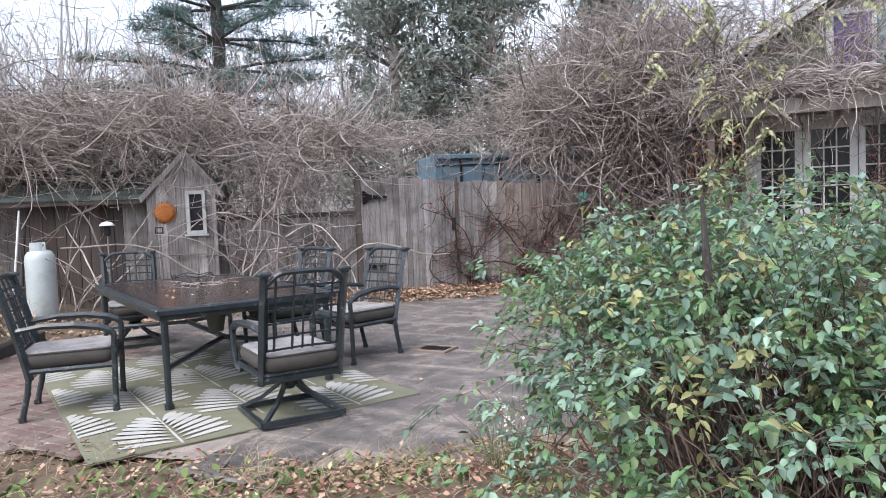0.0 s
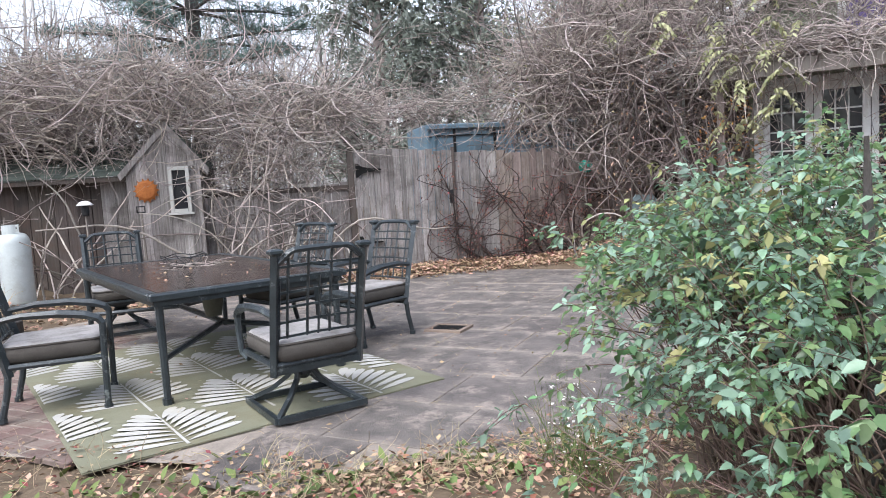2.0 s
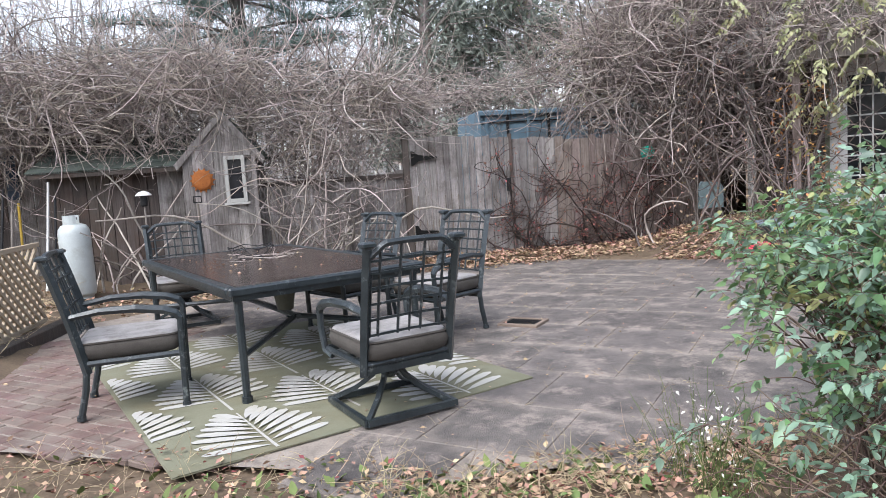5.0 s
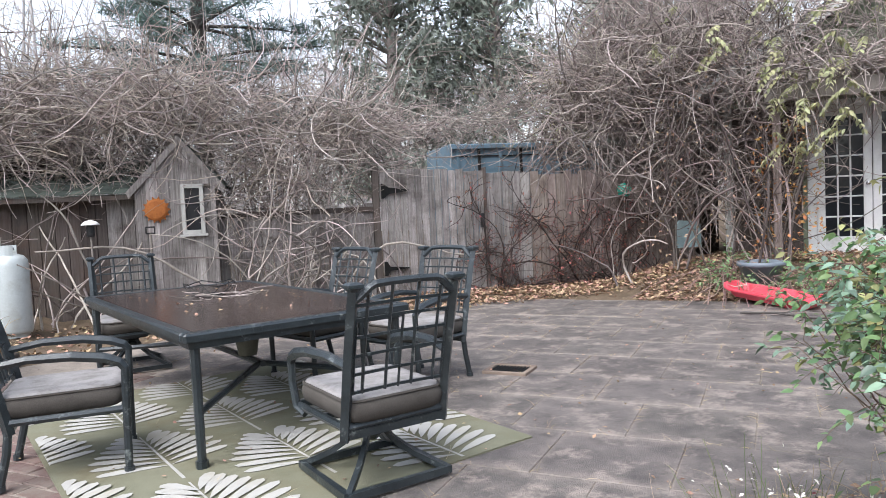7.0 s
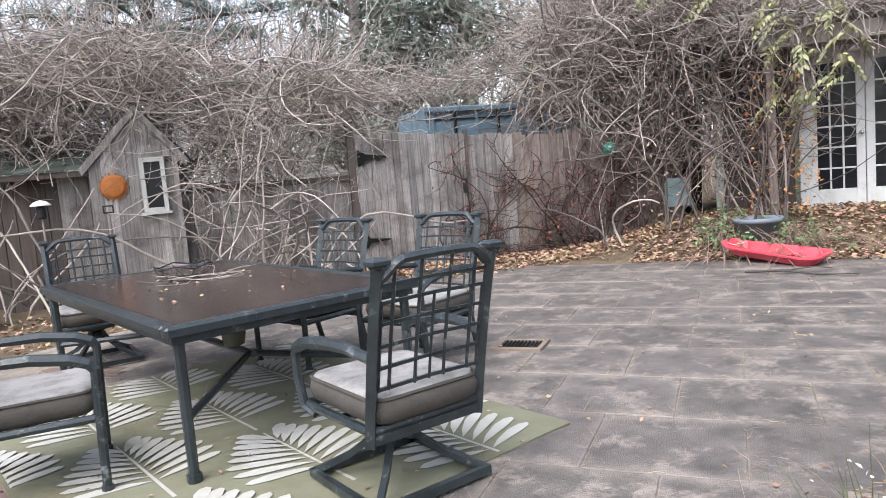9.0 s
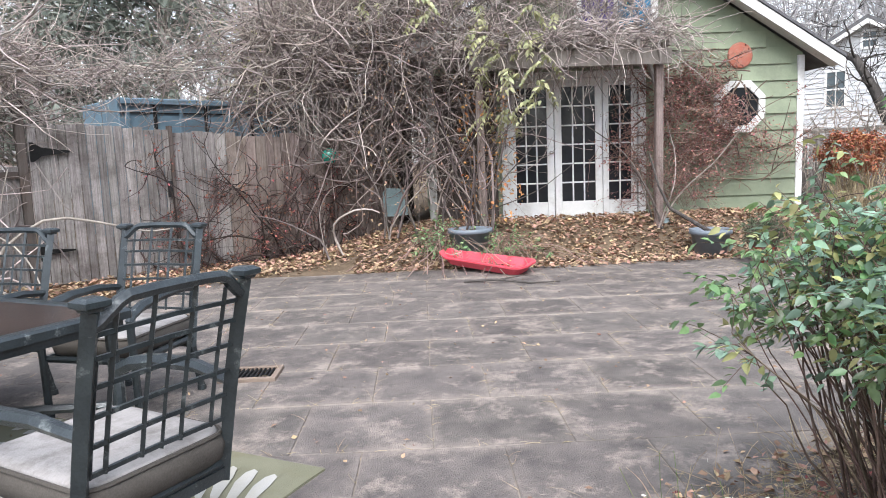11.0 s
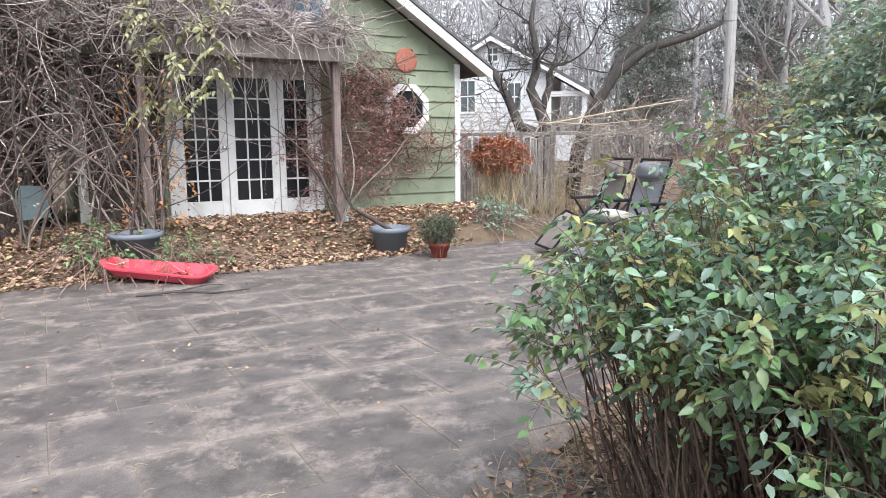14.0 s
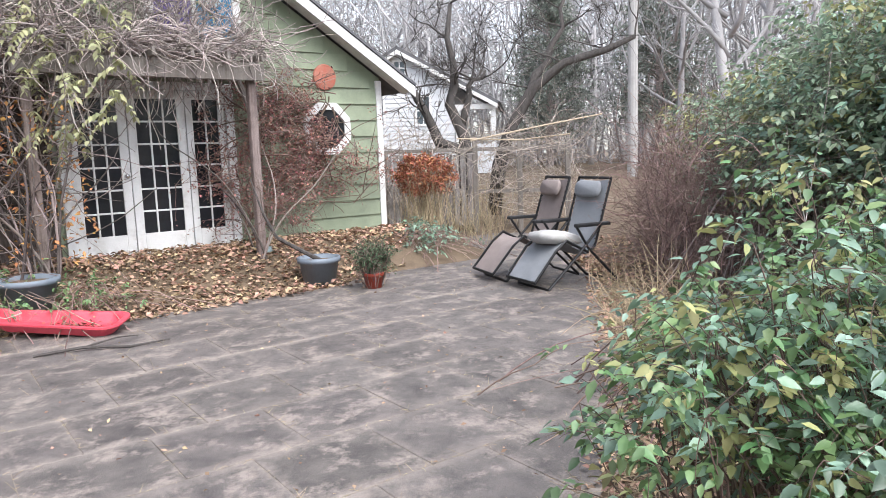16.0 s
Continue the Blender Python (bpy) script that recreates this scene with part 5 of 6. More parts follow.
g = np.random.default_rng(22)
hdir = np.array(HD)
n = 1000
stuff("vine_thicket", vine_mesh("pergola_vines", g, pick(g, n, (-5.0, -2.1), (-1.3, -0.1), (2.7, 2.98)), hdir[None] * g.choice([-1, 1], n)[:, None] + g.normal(0, 0.3, (n, 3)) * np.array([1, 1, 0.5]), g.uniform(0.4, 1.15, n), g.uniform(0.004, 0.011, n), VINEBOLD, 10, 0.8, (0, 0, -0.2))[0], "matted bare vines lying on the pergola beam", "vines")
# corner vines and post stems carry that corner's shade in their colour
n = 900
stuff("vine_thicket", vine_mesh("house_vines", g, pick(g, n, (-6.9, -4.6), (-1.0, 0.2), (1.0, 3.6)), unit(g, n), g.uniform(0.6, 1.8, n), g.uniform(0.004, 0.012, n), VINESHADE, 10, 0.6)[0], "bare vines over the house's corner, shade put into their brown", "vines")
n = 900
stuff("vine_thicket", vine_mesh("gable_vines", g, pick(g, n, (-6.6, -2.4), (-1.1, -0.3), (2.75, 4.2)), unit(g, n), g.uniform(0.5, 1.6, n), g.uniform(0.003, 0.01, n), VINE, 10, 0.65)[0], "thin bare vines across the green gable", "vines")
n = 34
u = np.concatenate([g.normal(-4.85, 0.15, 18), g.normal(-2.42, 0.05, 5), g.uniform(-6.4, -5, 11)])
st = to_world(HOUSE, np.stack([u, g.uniform(-1.15, -0.75, n), np.full(n, 0.3)], -1))
stuff("vine_stems", vine_mesh("vine_stems", g, st, np.stack([g.normal(0, 0.12, n), g.normal(0, 0.12, n), np.ones(n)], -1), g.uniform(1.6, 2.7, n), g.uniform(0.006, 0.02, n), VINESHADE, 12, 0.3, (0, 0, 0.5), 5)[0], "woody vine trunks twisting up the pergola posts", "vines")
n = 190
p = walk_curves(g, np.stack([g.uniform(-2.4, -0.5, n), g.uniform(-0.5, -0.07, n), g.uniform(0.6, 2.5, n)], -1), np.stack([g.normal(0.25, 0.8, n), g.normal(0.05, 0.08, n), g.uniform(-0.5, 0.9, n)], -1), g.uniform(0.5, 1.2, n), 12, 0.35)
p[:, :, 1] = np.clip(p[:, :, 1], -0.8, -0.06)
n2 = 1800
i_, k_ = g.integers(0, n, n2), g.integers(3, 12, n2)
tw = walk_curves(g, p[i_, k_], g.normal(0, 1, (n2, 3)) * np.array([1, 0.3, 0.7]), g.uniform(0.15, 0.5, n2), 7, 0.4)
tw[:, :, 1] = np.clip(tw[:, :, 1], -0.85, -0.05)


def on_wall(c):
    """Where the climber grows: left of the corner board, round the octagonal window, clear of the upper and lower right."""
    u_, z_ = c[:, 0], c[:, 2]
    ring = np.hypot(u_ + 0.95, z_ - 1.93)
    return (u_ < -0.06) & (z_ < 2.75) & (z_ > 0.5) & ~((u_ > -1.0) & (z_ > 2.25)) & ~((u_ > -1.35) & (z_ < 0.95)) & ~((ring < 0.43) & (u_ + z_ * 0.6 > 0.14))


keep = on_wall(p[:, -1]) | on_wall(p[:, 8])
p = p[keep]
tw = tw[on_wall(tw[:, -1]) & on_wall(tw[:, 0])]
rc = tagged(new("climbing_shrub"), "reddish climbing shrub with small dry leaves and pale berries on siding", "climber")
v, f = tubes(to_world(HOUSE, p.reshape(-1, 3)).reshape(p.shape), g.uniform(0.005, 0.012, len(p)), np.full(len(p), 0.003), 4)
part("wood", np_mesh("wood", v, f, STEM, True), STEM, rc)
v, f = tubes(to_world(HOUSE, tw.reshape(-1, 3)).reshape(tw.shape), np.full(len(tw), 0.004), np.full(len(tw), 0.002), 3)
tagged(part("fine_wood", np_mesh("fine_wood", v, f, VINERED, True), VINERED, rc), kind="stuff")
m = 9500
c = tw.reshape(-1, 3)[g.integers(0, tw.shape[0] * 7, m)] + g.normal(0, 0.035, (m, 3))
c = c[on_wall(c) & (c[:, 1] < -0.03)]
part("foliage", scatter_mesh("red_leaves", g, to_world(HOUSE, c), g.uniform(0.022, 0.05, len(c)), CLIMBLEAF, CURL_V, CURL_F), CLIMBLEAF, rc)
c = c[g.choice(len(c), 330)] + np.array([0, -0.02, 0])
part("fruit", scatter_mesh("fruit", g, to_world(HOUSE, c), g.uniform(0.012, 0.024, len(c)), mat("pale_pink_berry", (0.5, 0.38, 0.36), (0.6, 0.5, 0.47), 0.5), CURL_V, CURL_F), LEAFRED, rc)
n = 800
lp = pick(g, n, (-6.6, -4.5), (-1.25, -0.3), (0.4, 3.2))
stuff("dry_leaves", scatter_mesh("dull_leaves", g, lp, g.uniform(0.03, 0.06, n), LEAFBROWN, CURL_V, CURL_F), "dull brown leaves hanging in the corner vines", "leaves")
n = 420
lp = pick(g, n, (-5.1, -4.3), (-1.15, -0.6), (0.5, 2.2))
stuff("dry_leaves", scatter_mesh("dry_leaves", g, lp, g.uniform(0.04, 0.08, n), mat("orange_dry_leaf", (0.36, 0.16, 0.06), (0.45, 0.25, 0.1), 0.85, island=0.4), CURL_V, CURL_F), "orange dry leaves caught in the vines by the post", "leaves")

# pale hanging wisteria leaves
WISTERIA = mat("pale_wisteria_leaf", (0.33, 0.345, 0.18), (0.45, 0.45, 0.27), 0.6, 4, 60, 0.1, island=0.35, thin=0.35)
pl = []
for k in range(30):
    base = to_world(HOUSE, np.array([[g.normal(-4.45, 0.25), g.uniform(-1.5, -1.1), g.uniform(1.75, 3.1)]]))[0]
    bear = g.uniform(0, 6.28)
    for j in range(9):
        for sg in (-1, 1):
            pl.append((base[0] + 0.035 * j * math.cos(bear), base[1] + 0.035 * j * math.sin(bear), base[2] - 0.004 * j * j - 0.01, bear + sg * 1.2 - math.pi / 2))
for k in range(60):
    base = to_world(HOUSE, np.array([[g.normal(-4.6, 0.9), g.uniform(-1.6, -0.4), g.uniform(3.1, 4.6)]]))[0]
    bear = g.uniform(0, 6.28)
    for j in range(7):
        for sg in (-1, 1):
            pl.append((base[0] + 0.03 * j * math.cos(bear), base[1] + 0.03 * j * math.sin(bear), base[2] - 0.005 * j * j, bear + sg * 1.2 - math.pi / 2))
pl = np.array(pl)
stuff("wisteria_leaves", scatter_mesh("wisteria_leaves", g, pl[:, :3], g.uniform(0.06, 0.1, len(pl)), WISTERIA, LEAF_V, LEAF_F, g.normal(-0.8, 0.25, len(pl)), pl[:, 3]), "drooping yellow-green wisteria leaves on the pergola", "leaves")
n = 900
lp = to_world(FENCE, np.stack([g.normal(3.0, 0.7, n), g.uniform(0.0, 1.2, n), g.uniform(2.2, 4.2, n)], -1))
stuff("hanging_leaves", scatter_mesh("hanging_leaves", g, lp, g.uniform(0.03, 0.07, n), LEAFYELLOW, SPRIG_V, SPRIG_F), "pale yellow-green leaves left on the fence vines", "leaves")


# the large green shrub beside the walk
def shrub(seed, base, centre, radii, branches, leaves_each, size, name, label, mats, lo=-0.25, stem=VINERED, spread=0.5, clump=0.07, start_leaf=0.45, wob=0.12):
    g = np.random.default_rng(seed)
    d = unit(g, branches * 3)
    d = d[d[:, 2] > lo][:branches]
    nb = len(d)
    bump = 1 + wob * np.sin(d[:, 0] * 5 + seed) + wob * np.sin(d[:, 1] * 6 + 1.7 * seed) * np.cos(d[:, 2] * 4)
    tgt = np.array(centre) + d * np.array(radii) * (bump * g.uniform(0.66, 1.02, nb))[:, None]
    tgt[:, 2] = np.maximum(tgt[:, 2], 0.08)
    b = np.array(base) + g.normal(0, 1, (nb, 3)) * np.array([spread, spread, 0])
    b[:, :2] += (tgt[:, :2] - np.array(base)[:2]) * 0.3
    b[:, 2] = land(b[:, 0], b[:, 1]) - 0.04
    k = 10
    t = np.linspace(0, 1, k)[None, :, None]
    mid = (b + tgt) / 2 + np.stack([np.zeros(nb), np.zeros(nb), np.full(nb, 0.16)], -1) + g.normal(0, 0.08, (nb, 3))
    p = (1 - t) ** 2 * b[:, None] + 2 * t * (1 - t) * mid[:, None] + t ** 2 * tgt[:, None]
    p += np.cumsum(g.normal(0, 0.012, p.shape), axis=1)
    sh = tagged(new(name), label, "shrub")
    v, f = tubes(p, g.uniform(0.0025, 0.007, nb), np.full(nb, 0.0014), 4)
    part("wood", np_mesh("wood", v, f, stem, True), stem, sh)
    # side shoots with leaves in pairs along them
    per = 8
    ns = max(1, leaves_each // per)
    idx = g.integers(int(k * start_leaf), k, (nb, ns))
    root = p[np.arange(nb)[:, None], idx].reshape(-1, 3)
    way = np.repeat(d * np.array([1, 1, 0.5]), ns, axis=0) + g.normal(0, 0.75, (nb * ns, 3)) + np.array([0, 0, 0.15])
    shoot = walk_curves(g, root, way, g.uniform(1.6, 4.0, nb * ns) * clump, 6, 0.22, (0, 0, -0.5))
    shoot[:, :, 2] = np.maximum(shoot[:, :, 2], 0.03)
    v, f = tubes(shoot, np.full(nb * ns, 0.0016), np.full(nb * ns, 0.0008), 3)
    tagged(part("fine_wood", np_mesh("fine_wood", v, f, stem, True), stem, sh), kind="stuff")
    at = np.tile(np.array([1, 2, 2, 3, 3, 4, 4, 5]), nb * ns)
    own_shoot = np.repeat(np.arange(nb * ns), per)
    lp = shoot[own_shoot, at] + g.normal(0, size * 0.18, (len(at), 3))
    h = shoot[own_shoot, at] - shoot[own_shoot, at - 1]
    bearing = np.arctan2(h[:, 1], h[:, 0]) - math.pi / 2 + np.tile(np.array([0.9, -0.9, 1.0, -1.0, 0.9, -0.7, 0.7, 0.0]), nb * ns) + g.normal(0, 0.35, len(at))
    own = g.integers(0, 100, nb * ns).repeat(per)
    cut = 0
    for material, share in mats:
        sel = (own >= cut) & (own < cut + share)
        cut += share
        q = lp[sel]
        if len(q):
            part("foliage", scatter_mesh("foliage", g, q, g.uniform(0.6, 1.3, len(q)) * size, material, LEAF_V, LEAF_F, g.normal(-0.3, 0.4, len(q)), bearing[sel]), material, sh)
    return sh


GREENMIX = ((LEAFBLUE, 48), (LEAFGREEN, 43), (LEAFYELLOW, 9))
shrub(31, (2.7, 2.4, 0), (2.46, 2.45, 0.6), (0.98, 0.97, 0.8), 420, 40, 0.038, "green_shrub", "large sprawling green shrub with glossy leaves and bare lower stems", GREENMIX, 0.24, STEM, 0.25, 0.05, 0.86, 0.16)
shrub(37, (2.2, 1.95, 0), (2.3, 2.2, 0.5), (0.95, 0.95, 0.62), 260, 24, 0.038, "green_shrub", "leafy skirt of a sprawling green shrub", GREENMIX, -0.1, STEM, 0.3, 0.05, 0.82, 0.16)
shrub(32, (3.3, 2.0, 0), (3.25, 1.95, 0.5), (0.75, 0.8, 0.74), 200, 32, 0.042, "green_shrub", "green leafy shrub with yellowing leaves behind another", GREENMIX, 0.2, STEM, 0.3, 0.055, 0.84, 0.16)
shrub(33, (2.7, 2.75, 0), (2.36, 3.0, 0.82), (0.52, 0.52, 0.48), 200, 24, 0.038, "low_shrub", "airy leafy shoots at the edge of the large shrub", ((LEAFBLUE, 46), (LEAFGREEN, 34), (LEAFYELLOW, 20)), 0.1, STEM, 0.1, 0.05, 0.88)
shrub(35, (2.6, 3.05, 0), (2.3, 3.36, 0.84), (0.34, 0.34, 0.28), 56, 24, 0.04, "low_shrub", "arching leafy shoots with yellowing leaves over the patio edge", ((LEAFBLUE, 38), (LEAFGREEN, 38), (LEAFYELLOW, 24)), -0.35, STEM, 0.1, 0.05, 0.86)
shrub(36, (2.0, 1.9, 0), (2.05, 1.95, 0.12), (0.65, 0.6, 0.42), 80, 16, 0.042, "low_shrub", "low leafy shoots rooting under the large shrub", ((LEAFGREEN, 50), (LEAFBLUE, 25), (LEAFYELLOW, 25)), 0.0, STEM, 0.3, 0.05, 0.75)
g = np.random.default_rng(34)
n = 110
a = np.stack([g.normal(1.86, 0.07, n), g.normal(3.45, 0.13, n), g.uniform(0.1, 0.45, n)], -1)
stuff("aster_flowers", scatter_mesh("aster_flowers", g, a, g.uniform(0.012, 0.025, n), ASTER, CURL_V, CURL_F), "tiny white faded asters at the bed edge", "flowers")
n = 90
st = np.stack([g.normal(1.86, 0.07, n), g.normal(3.45, 0.13, n), np.zeros(n)], -1)
stuff("aster_stems", vine_mesh("aster_stems", g, st, np.stack([g.normal(0, 0.2, n), g.normal(0, 0.2, n), np.ones(n)], -1), g.uniform(0.2, 0.5, n), np.full(n, 0.002), GRASS, 6, 0.2)[0], "thin green aster stems", "stems")
# brown bare stems inside and under the shrub
n = 520
st = np.stack([g.uniform(1.9, 3.6, n), g.uniform(1.6, 2.9, n), np.zeros(n)], -1)
stuff("dry_stems", vine_mesh("dry_stems", g, st, np.stack([g.normal(0, 0.6, n), g.normal(0, 0.6, n), np.ones(n)], -1), g.uniform(0.4, 0.95, n), g.uniform(0.0015, 0.0035, n), VINERED, 9, 0.75)[0], "bare brown twigs inside the shrub", "twigs")
tagged(part("shrub_trunk", MB().tube([(2.2, 2.3, -0.05), (2.14, 2.28, 0.4), (2.05, 2.22, 0.8), (2.0, 2.2, 1.15), (1.97, 2.18, 1.36)], [0.03, 0.026, 0.02, 0.014, 0.006], 7), BARK), "dark woody main stem standing in the shrub", "trunk")

# right-hand hedge: brown twigs in front, ivy-green above
g = np.random.default_rng(41)
n = 3000
cx = g.uniform(7.4, 11.5, n)
st = np.stack([cx, g.uniform(0.6, 2.6, n) - 0.06 * (cx - 6), 1.5 * g.beta(1, 1.6, n)], -1)
stuff("bare_hedge", vine_mesh("bare_hedge", g, st, np.stack([g.normal(0, 0.7, n), g.normal(0.1, 0.6, n), np.ones(n)], -1), g.uniform(0.5, 1.5, n), g.uniform(0.002, 0.006, n), VINERED, 10, 0.65)[0], "twiggy brown bare hedge along the path", "hedge")
shrub(42, (7.8, 0.7, 0), (7.9, 0.6, 1.35), (1.9, 1.15, 1.6), 950, 32, 0.075, "ivy_hedge", "tall overgrown hedge with dull green ivy leaves", ((HEDGE, 62), (LEAFBLUE, 23), (LEAFYELLOW, 15)), -0.15, VINE, 0.6, 0.1, 0.7)
shrub(43, (6.1, 0.0, 0), (6.1, 0.1, 1.3), (1.35, 1.25, 1.75), 780, 32, 0.075, "ivy_hedge", "tall green hedge of ivy leaves over dark brown stems", ((HEDGE, 50), (LEAFBLUE, 40), (LEAFYELLOW, 10)), -0.2, VINE, 0.6, 0.1, 0.7)
shrub(44, (10.8, 0.7, 0), (10.8, 0.6, 1.2), (1.7, 1.2, 1.35), 520, 24, 0.075, "ivy_hedge", "olive leafy hedge further along the path", ((HEDGE, 45), (LEAFYELLOW, 45), (LEAFBLUE, 10)), 0.0, VINE, 0.6, 0.1, 0.7)
n = 260
st = np.stack([g.uniform(4.2, 7.5, n), g.uniform(2.2, 3.1, n), np.zeros(n)], -1)
stuff("dry_stalks", vine_mesh("dry_stalks", g, st, np.stack([g.normal(0, 0.5, n), g.normal(0, 0.5, n), np.ones(n)], -1), g.uniform(0.3, 0.9, n), g.uniform(0.002, 0.005, n), STRAW, 8, 0.3)[0], "dry pale stalks in the bed along the path", "stalks")
shrub(45, (4.9, 2.75, 0), (4.9, 2.75, 0.1), (0.9, 0.35, 0.45), 160, 9, 0.055, "low_plants", "low green weeds at the path's edge", ((LEAFGREEN, 70), (LEAFYELLOW, 30)), 0.0)

# potted plants
shrub(51, (8.6, 5.58, 0), (8.6, 5.58, 0.36), (0.22, 0.22, 0.15), 220, 24, 0.024, "potted_mum", "dark green dome-shaped mum in a red pot", ((MUM, 100),), 0.15, VINERED, 0.006, 0.03)
shrub(52, (6.72, 8.95, 0), (6.72, 8.95, 0.25), (0.3, 0.25, 0.28), 70, 12, 0.05, "weeds", "green weeds round the blue pot", ((LEAFGREEN, 100),), 0.0)
shrub(53, (7.1, 8.25, 0), (7.1, 8.25, 0.15), (0.28, 0.22, 0.22), 60, 12, 0.045, "weeds", "green weeds between pot and sled", ((LEAFGREEN, 100),), 0.0)
shrub(54, (11.0, 5.25, 0), (10.9, 5.3, 0.15), (0.75, 0.3, 0.3), 130, 12, 0.06, "border_plants", "low dark green plants at the house corner", ((LEAFBLUE, 100),), 0.0)
tagged(part("leaning_shrub_stem", MB().tube([(8.85, 6.22, 0.26), (8.68, 6.42, 0.42), (8.5, 6.68, 0.62), (8.45, 6.8, 0.9), (8.5, 6.95, 1.3)], [0.03, 0.026, 0.022, 0.016, 0.008], 7), BARK), "crooked bare stem leaning out of the blue pot", "shrub")
n = 90
st = np.stack([g.uniform(8.3, 9.0, n), g.uniform(6.4, 7.0, n), g.uniform(0.6, 1.2, n)], -1)
stuff("shrub_twigs", vine_mesh("shrub_twigs", g, st, unit(g, n) + np.array([0, 0, 0.4]), g.uniform(0.3, 0.8, n), np.full(n, 0.0025), STEM, 8, 0.35)[0], "fine twigs of the potted shrub", "twigs")

# russet hydrangea
hyd = tagged(new("hydrangea"), "brown dried hydrangea bush with russet flower heads", "shrub")
n = 150
d = unit(g, n)
tips = np.array([12.4, 5.5, 1.18]) + d * np.array([0.5, 0.56, 0.36]) * g.uniform(0.6, 1.0, n)[:, None]
foot = np.stack([g.normal(12.4, 0.2, n), g.normal(5.5, 0.2, n), np.full(n, 0.05)], -1)
q = np.linspace(0, 1, 6)[None, :, None]
pth = foot[:, None] * (1 - q) + tips[:, None] * q + g.normal(0, 0.025, (n, 6, 3)) * q
v, f = tubes(pth, np.full(n, 0.006), np.full(n, 0.003), 4)
part("wood", np_mesh("stems", v, f, STRAW, True), STRAW, hyd)
lp = np.repeat(tips, 34, axis=0) + unit(g, 34 * n) * g.uniform(0.02, 0.095, 34 * n)[:, None]
part("bloom", scatter_mesh("bloom", g, lp, g.uniform(0.035, 0.06, len(lp)), RUSSET, CURL_V, CURL_F), RUSSET, hyd)
n = 500
st = np.stack([g.uniform(11.8, 16, n), g.uniform(4.2, 6.0, n), land(g.uniform(11.8, 16, n), np.full(n, 5.0))], -1)
stuff("dry_grass", vine_mesh("dry_grass", g, st, np.stack([g.normal(0, 0.25, n), g.normal(0, 0.25, n), np.ones(n)], -1), g.uniform(0.4, 1.1, n), np.full(n, 0.004), STRAW, 7, 0.2)[0], "tall dry ornamental grass beyond the house corner", "grass")
n = 900
st = np.stack([g.uniform(13.6, 15.4, n), g.uniform(2.8, 7.5, n), g.uniform(0.5, 1.9, n)], -1)
stuff("vine_thicket", vine_mesh("far_vines", g, st, unit(g, n), g.uniform(0.5, 1.5, n), g.uniform(0.004, 0.01, n), VINEPALE, 8, 0.5)[0], "pale dry vines over the garden fence", "vines")


# ---- garden fence and gate beyond the path ----
gf2 = tagged(new("fence_back"), "grey garden fence with gate posts under dry vines", "fence", kind="structure")
for y in (3.0, 3.9, 4.75, 5.6, 6.5, 7.4):
    part("post", MB().box(14.15, y - 0.05, 0.0, 14.25, y + 0.05, 1.75 if y < 5 else 1.6, 0.01), POSTWOOD, gf2)
for zz in (0.75, 1.55):
    part("rail", MB().box(14.18, 3.0, zz, 14.22, 7.4, zz + 0.07), POSTWOOD, gf2)
y = 4.8
while y < 7.3:
    part("board", MB().box(14.13, y, 0.15, 14.148, y + 0.1, 1.5 + grng.uniform(-0.03, 0.03)), OLDWOOD, gf2)
    y += 0.13
tagged(part("bamboo_pole", MB().tube([(12.5, 4.7, 1.72), (13.2, 3.5, 1.95), (14.0, 2.4, 2.15)], 0.016, 6), LATTICE), "pale pole lying across the garden fence", "pole")
tagged(part("bamboo_pole", MB().tube([(13.2, 5.0, 1.78), (13.4, 3.9, 1.72), (13.5, 3.0, 1.8)], 0.014, 6), LATTICE), "pale pole lying across the garden fence", "pole")
tagged(part("fallen_branch", MB().tube([(5.75, 7.75, 0.012), (5.95, 7.45, 0.03), (6.05, 7.1, 0.012), (6.25, 6.85, 0.02)], [0.012, 0.014, 0.01, 0.005], 6).tube([(5.95, 7.45, 0.03), (6.2, 7.3, 0.05), (6.35, 7.2, 0.03)], [0.008, 0.007, 0.004], 5), BARK), "dead crooked branch lying before the sled", "branch")

# ---- trees ----
def limb(mb, tips, g, p, d, length, r, depth, curl, kids, ratio=0.62, up=0.15):
    """A limb and its side limbs, recursively; the ends are kept for twigs."""
    n = 6
    pts, rs = [p], [r]
    q, h = Vector(p), Vector(d).normalized()
    for i in range(n):
        h = (h + Vector((g.gauss(0, curl), g.gauss(0, curl), g.gauss(0, curl) + up * 0.3))).normalized()
        q = q + h * (length / n)
        pts.append(tuple(q))
        rs.append(r * (1 - 0.6 * (i + 1) / n))
    mb.tube(pts, rs, 7 if r > 0.05 else 4)
    if depth == 0:
        tips.append((pts[-1], tuple(h)))
        tips.append((pts[-3], tuple(h)))
        return
    for k in range(kids):
        i = g.randint(2, n)
        side = Vector((g.gauss(0, 1), g.gauss(0, 1), g.gauss(0.25, 0.6))).normalized()
        limb(mb, tips, g, pts[i], (h * 0.55 + side * 0.85), length * ratio * g.uniform(0.75, 1.15), rs[i] * 0.7, depth - 1, curl, kids, ratio, up)


def twig_mesh(g2, tips, n_each, length, r, material):
    if not tips:
        return None
    p = np.repeat(np.array([t[0] for t in tips]), n_each, axis=0)
    d = np.repeat(np.array([t[1] for t in tips]), n_each, axis=0) + g2.normal(0, 0.6, (len(p), 3))
    c = walk_curves(g2, p, d, g2.uniform(0.5, 1.0, len(p)) * length, 6, 0.25, (0, 0, 0.2))
    v, f = tubes(c, np.full(len(p), r), np.full(len(p), r * 0.4), 3)
